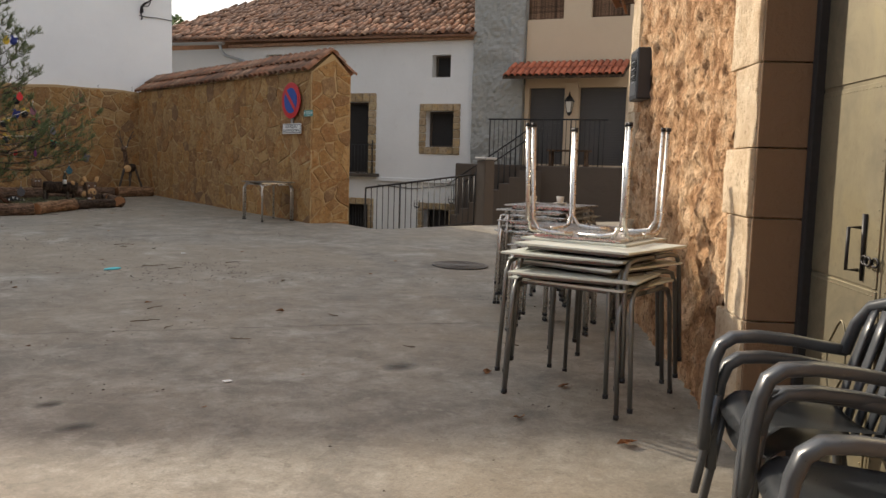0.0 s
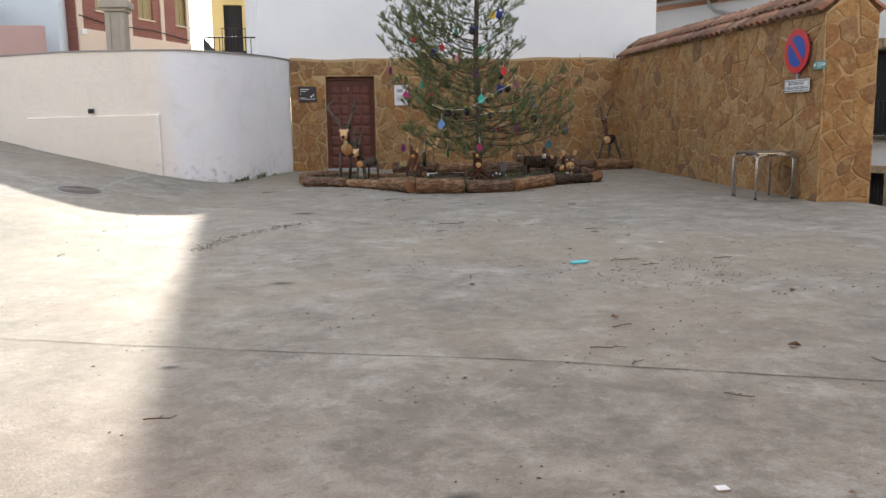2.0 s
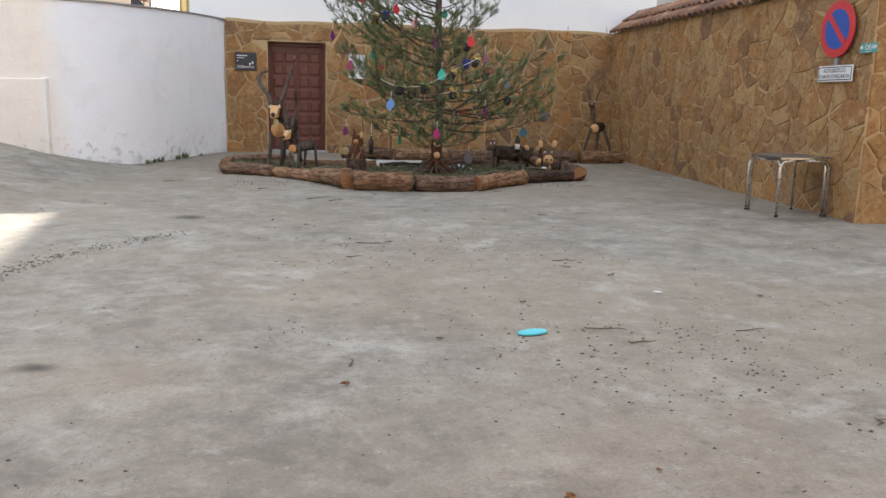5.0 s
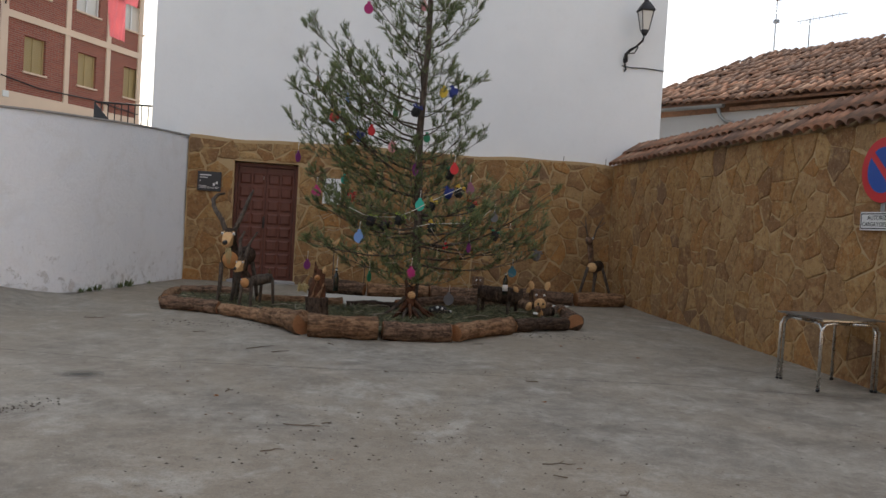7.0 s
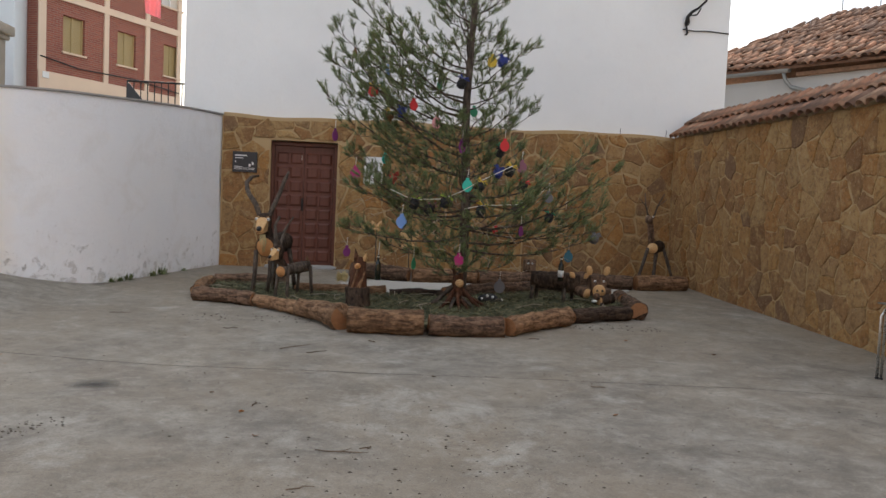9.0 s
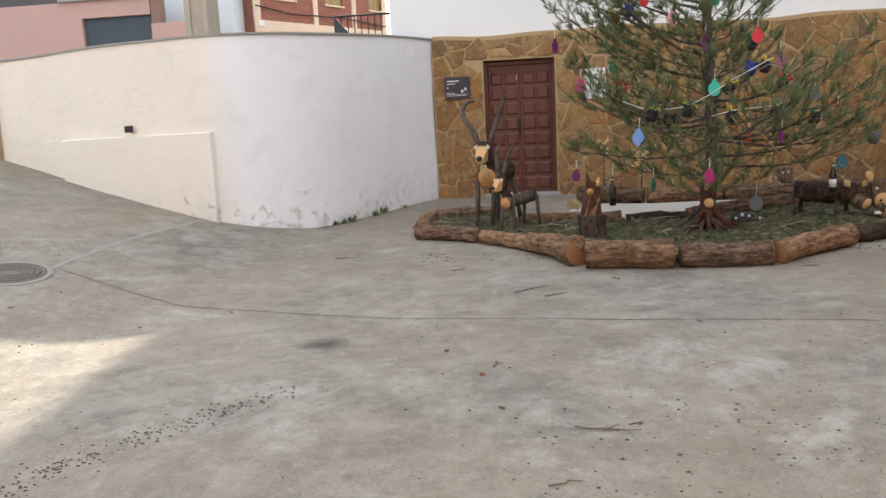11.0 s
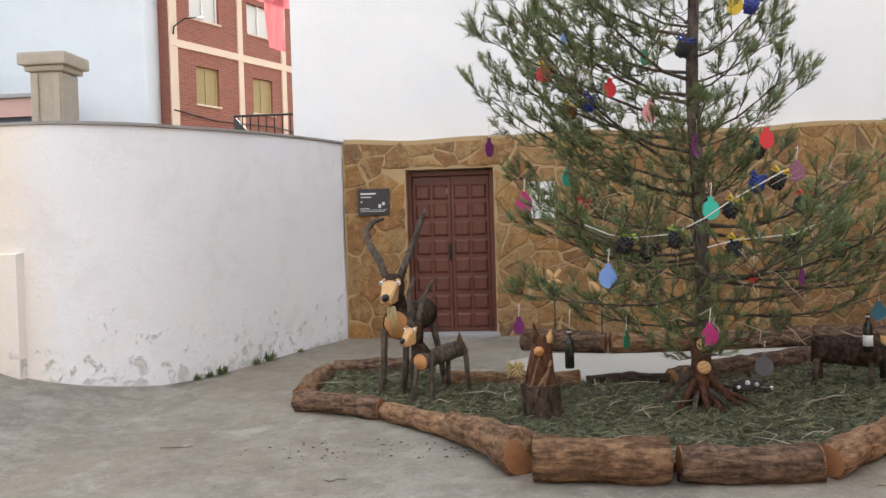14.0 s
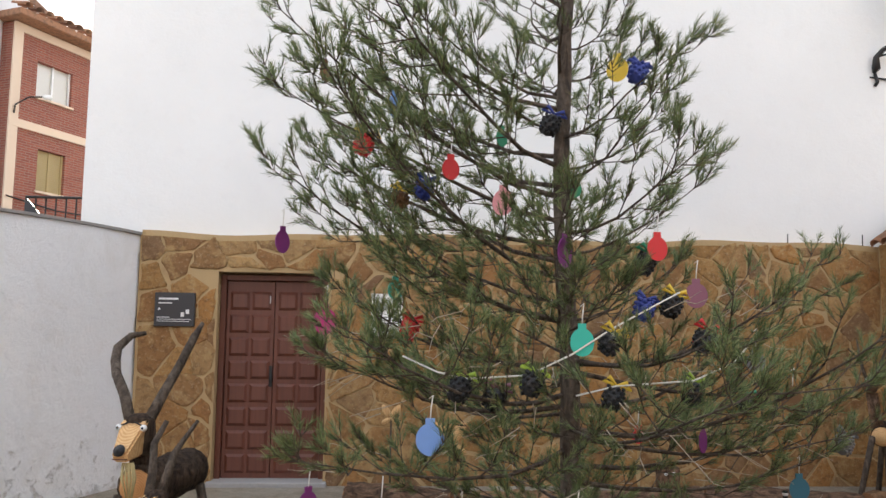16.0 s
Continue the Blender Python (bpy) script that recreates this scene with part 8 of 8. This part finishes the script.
# ---- parked red car ----
def make_car():
    m = pose(1.99, 2.47, ground_z(1.99, 2.47), 0, 0, 113)
    car = thing("car", m, "small red hatchback parked with its tail toward the square's edge", "car")
    # sections along the length: x, half width, bottom, belt, roof, roof half width
    secs = [(0.0, 0.7, 0.35, 0.9, 0.95, 0.62), (0.08, 0.8, 0.28, 0.98, 1.12, 0.62), (0.45, 0.84, 0.24, 0.98, 1.44, 0.58), (1.3, 0.85, 0.22, 0.97, 1.5, 0.6), (2.1, 0.85, 0.22, 0.95, 1.47, 0.6),
            (2.75, 0.84, 0.22, 0.94, 1.0, 0.66), (3.4, 0.82, 0.24, 0.86, 0.9, 0.66), (3.85, 0.74, 0.3, 0.68, 0.72, 0.6), (3.95, 0.6, 0.36, 0.55, 0.57, 0.5)]
    b = bmesh.new()
    rings = []
    for x, w, zb, zs_, zr, wr in secs:
        prof = [(-w * 0.92, zb), (-w, zb + 0.12), (-w * 1.0, (zb + zs_) / 2), (-w * 0.96, zs_), (-wr, zr - 0.06 if zr > 1.1 else zr), (-wr * 0.7, zr), (wr * 0.7, zr), (wr, zr - 0.06 if zr > 1.1 else zr), (w * 0.96, zs_), (w * 1.0, (zb + zs_) / 2), (w, zb + 0.12), (w * 0.92, zb)]
        rings.append([b.verts.new((x, y + 0.85, z)) for y, z in prof])
    for p, q in zip(rings, rings[1:]):
        for k in range(12):
            fc = b.faces.new((p[k], q[k], q[(k + 1) % 12], p[(k + 1) % 12]))
            fc.smooth = True
    b.faces.new(rings[0])
    b.faces.new(rings[-1][::-1])
    bmesh.ops.recalc_face_normals(b, faces=b.faces[:])
    bmesh.ops.subdivide_edges(b, edges=b.edges[:], cuts=2, use_grid_fill=True, smooth=0.6)
    body = part("body", b, "red_paint", car, smooth=True)
    part("bumper", box(-0.08, 0.14, 0.06, 1.64, 0.3, 0.62, 0.06, 3), "red_paint", car, smooth=True)
    part("bumper_strip", box(-0.09, 0.0, 0.25, 1.45, 0.32, 0.4, 0.02), "tyre", car)
    def rounded(y0, y1, z0, z1, r):
        """Outline with rounded corners, in (-z, y) order for a sheet stood on edge."""
        out = []
        for cy, cz, t0 in ((y1 - r, z1 - r, 0), (y0 + r, z1 - r, 90), (y0 + r, z0 + r, 180), (y1 - r, z0 + r, 270)):
            for k in range(7):
                t = math.radians(t0 + 15 * k)
                out.append((cy + r * math.cos(t), cz + r * math.sin(t)))
        return out

    stand = Matrix(((0, 0, 1, 0), (1, 0, 0, 0), (0, 1, 0, 0), (0, 0, 0, 1)))
    gate = part("tailgate", prism(rounded(0.04, 1.66, 0.4, 1.17, 0.22), -0.05, 0.2, m=stand), "red_paint", car)
    part("rear_window", prism(rounded(0.11, 1.59, 0.48, 1.09, 0.15), -0.062, -0.05, m=stand), "car_glass", gate, "dark tailgate glass")
    for cy, t0 in ((0.26, 95), (1.44, 0)):
        for r0, r1, mat, nm in ((0.155, 0.212, "lens_red", "tail_light"), (0.178, 0.187, "lens_amber", "amber_strip")):
            arc = [math.radians(t0 + 8.5 * k) for k in range(11)]
            ring = [(cy + r1 * math.cos(t), 0.95 + r1 * math.sin(t)) for t in arc] + [(cy + r0 * math.cos(t), 0.95 + r0 * math.sin(t)) for t in arc[::-1]]
            front = -0.066 if mat == "lens_red" else -0.07
            part(nm, prism(ring, front, front + 0.015, m=stand), mat, gate)
    for y in (0.02, 1.66):
        part("side_window", box(0.6, 2.2, y, y + 0.02, 1.0, 1.36, 0.008), "car_glass", car)
    for x in (0.72, 3.15):
        for y in (0.1, 1.6):
            w = part("wheel", lathe([(0.0, -0.09), (0.24, -0.09), (0.3, -0.07), (0.3, 0.07), (0.24, 0.09), (0.0, 0.09)], 24, m=pose(x, y, 0.3, 90, 0, 0)), "tyre", car)
            part("rim", lathe([(0.0, -0.1), (0.19, -0.098), (0.2, -0.092), (0.2, 0.092), (0.19, 0.098), (0.0, 0.1)], 18, m=pose(x, y, 0.3, 90, 0, 0)), "zinc", w)
    part("number_plate", box(-0.095, -0.085, 0.6, 1.1, 0.46, 0.57, 0.003), "sign_white", car)


make_car()


# ---- plain unseen house blocks, added to close the square behind ----
for nm, x0, x1, y0, y1, h, mat in (("house_south", -9.0, 8.0, -15.0, -9.0, 7.0, "cream_render"), ("house_west", -15.0, -9.5, -8.0, 12.0, 6.5, "house_white"), ("house_east", 12.5, 20.0, -12.0, 6.0, 7.0, "cream_render")):
    tagged(link(nm, box(x0, x1, y0, y1, -1.5, h, 0.02), mat), "plain unseen house block added to enclose the square", "house", kind="structure")


# ---- far trees above the roofs ----
def far_tree(x, y, h, r, seed):
    q = random.Random(seed)
    t = thing("far_tree", pose(x, y, -2), "distant dark green tree behind the roofs", "tree", "far trees")
    part("trunk", tube([(0, 0, 0), (0.2, 0, h * 0.5), (0, 0.1, h * 0.9)], [0.35, 0.22, 0.05], 7), "branch_bark", t)
    v, f = [], []
    for _ in range(1500):
        u = q.random()
        z = h * (0.35 + 0.65 * u)
        rr = r * math.sin(math.pi * min(1, 0.15 + 0.85 * (1 - u))) * (0.5 + 0.5 * q.random()) * (1 + 0.35 * noise.noise(Vector((q.uniform(-1, 1), z, seed))))
        a = q.uniform(0, 6.28)
        c = Vector((rr * math.cos(a), rr * math.sin(a), z))
        for _ in range(2):
            d1 = Vector((q.uniform(-1, 1), q.uniform(-1, 1), q.uniform(-0.4, 1))) * 0.3
            d2 = Vector((q.uniform(-1, 1), q.uniform(-1, 1), q.uniform(-1, 1))) * 0.16
            i = len(v)
            v += [c, c + d1 + d2, c + d1 * 1.5, c + d1 - d2]
            f.append((i, i + 1, i + 2, i + 3))
    raw("crown", v, f, "pine_needles", t)


for i, (x, y, h, r) in enumerate(((26, 52, 17, 3.0), (30, 56, 18, 2.6), (34, 50, 17, 3.4), (38, 52, 18, 3.0), (42, 47, 18, 3.6), (46, 44, 18, 3.4), (23, 54, 16, 2.6), (50, 42, 17, 3.2))):
    far_tree(x, y, (3.0 if x > 31 else 1.6) + 0.185 * math.hypot(x - 1, y), r, i)


def ground_stain(x, y, r, seed, label="dark damp stain on the concrete", mat="stain_dark"):
    q = random.Random(seed)
    b = bmesh.new()
    ring = []
    for k in range(28):
        t = 6.283 * k / 28
        rr = r * (1 + 0.35 * noise.noise(Vector((math.cos(t) * 1.5, math.sin(t) * 1.5, seed))))
        px, py = x + rr * 1.5 * math.cos(t), y + rr * math.sin(t)
        ring.append(b.verts.new((px, py, ground_z(px, py) + 0.012 * noise.noise(Vector((px * 0.5, py * 0.5, 3))) + 0.004)))
    uv = b.loops.layers.uv.new("uv")
    c = b.verts.new((x, y, ground_z(x, y) + 0.012 * noise.noise(Vector((x * 0.5, y * 0.5, 3))) + 0.004))
    for k in range(28):
        f = b.faces.new((ring[k], ring[(k + 1) % 28], c))
        for lp in f.loops:
            d = lp.vert.co - c.co
            lp[uv].uv = (0.5 + d.x / (r * 3), 0.5 + d.y / (r * 2))
    tagged(link("ground_stain", b, mat), label, "stain", kind="structure")


for i, (x, y, r) in enumerate(((2.05, 13.9, 0.16), (4.9, 4.62, 0.12), (1.95, 9.1, 0.09), (1.4, 6.9, 0.05), (2.78, 4.98, 0.07), (2.8, 4.54, 0.08))):
    ground_stain(x, y, r, i)
for pts in ([(5.22, 5.69), (4.9, 5.0), (4.73, 4.72), (4.53, 4.43), (4.18, 4.02), (3.73, 3.55), (3.4, 3.2), (2.95, 2.85)], [(4.31, 6.12), (4.05, 5.27), (3.71, 4.58), (3.38, 3.98), (3.0, 3.6), (2.5, 3.1)]):
    ground_line("tyre_mark", pts, 0.17, "tyre_scuff", lift=0.0045, label="faint curved tyre mark on the concrete")
ground_line("cement_seam", [(-1.08, 15.55), (-1.03, 16.6), (-0.94, 17.7), (-0.85, 18.45)], 0.05, "cover_ring", jitter=0.01, label="pale cement seam up to the wall")


# ---- pieces last: facing stones and roof tiles ----
stone_facing(wall_back, pose(1.69, BACK, 0.42), 7.97, 2.8, 0.25, 7, holes=[(0.8, 1.97, -1, 2.35)], top=lambda x: top_edge(x + 1.69) - 0.42 - 0.01, limit=300)
stone_facing(wall_right, pose(RX, R1 - 0.02, 0.2, 0, 0, -90), R1 - R0 - 0.02, 2.95, 0.25, 9, gap=0.005, limit=300)
stone_facing(wall_right, pose(RX + 0.012, R0, -0.1), 0.84, 3.5, 0.22, 12, top=lambda x: 3.22 + 0.86 * min(x, 0.85 - x), limit=60)


def roof_tiles():
    E0, E1, K0, K1 = ROOFQ
    q = random.Random(8)
    t = tile_mesh(0.46, 0.1, 0.082, 0.016, 5)
    rows, cols = 13, 62
    v, f = [], []
    base = [Vector(p.co) for p in t.vertices]
    polys = [tuple(p.vertices) for p in t.polygons]
    slope = math.degrees(math.atan2(K1.z - E1.z, K1.y - E1.y))
    for r in range(rows):
        for c in range(cols):
            s = r / rows
            left = E0.lerp(K0, s)
            x = E0.x + 0.1 + c * 0.218
            if x < left.x:
                continue
            k = (x - E0.x) / (E1.x - E0.x)
            p = E0.lerp(E1, k)
            pos = Vector((x + q.uniform(-0.02, 0.02), p.y - 0.12 + s * (K1.y - E1.y), p.z + 0.07 + s * (K1.z - p.z) + q.uniform(-0.015, 0.02) + 0.03 * noise.noise(Vector((x * 0.6, r * 0.6, 2)))))
            m = pose(*pos, slope + q.uniform(-4, 4), q.uniform(-6, 6), q.uniform(-7, 7))
            if r < 4:
                ob = new("tile", t)
                ob.parent = village_roof
                ob.matrix_local = m
            else:
                i = len(v)
                v += [m @ b for b in base]
                f += [tuple(i + j for j in p_) for p_ in polys]
    ob = raw("upper_tiles", v, f, "clay_tile", village_roof, smooth=True)
    tagged(ob, kind="stuff")


roof_tiles()
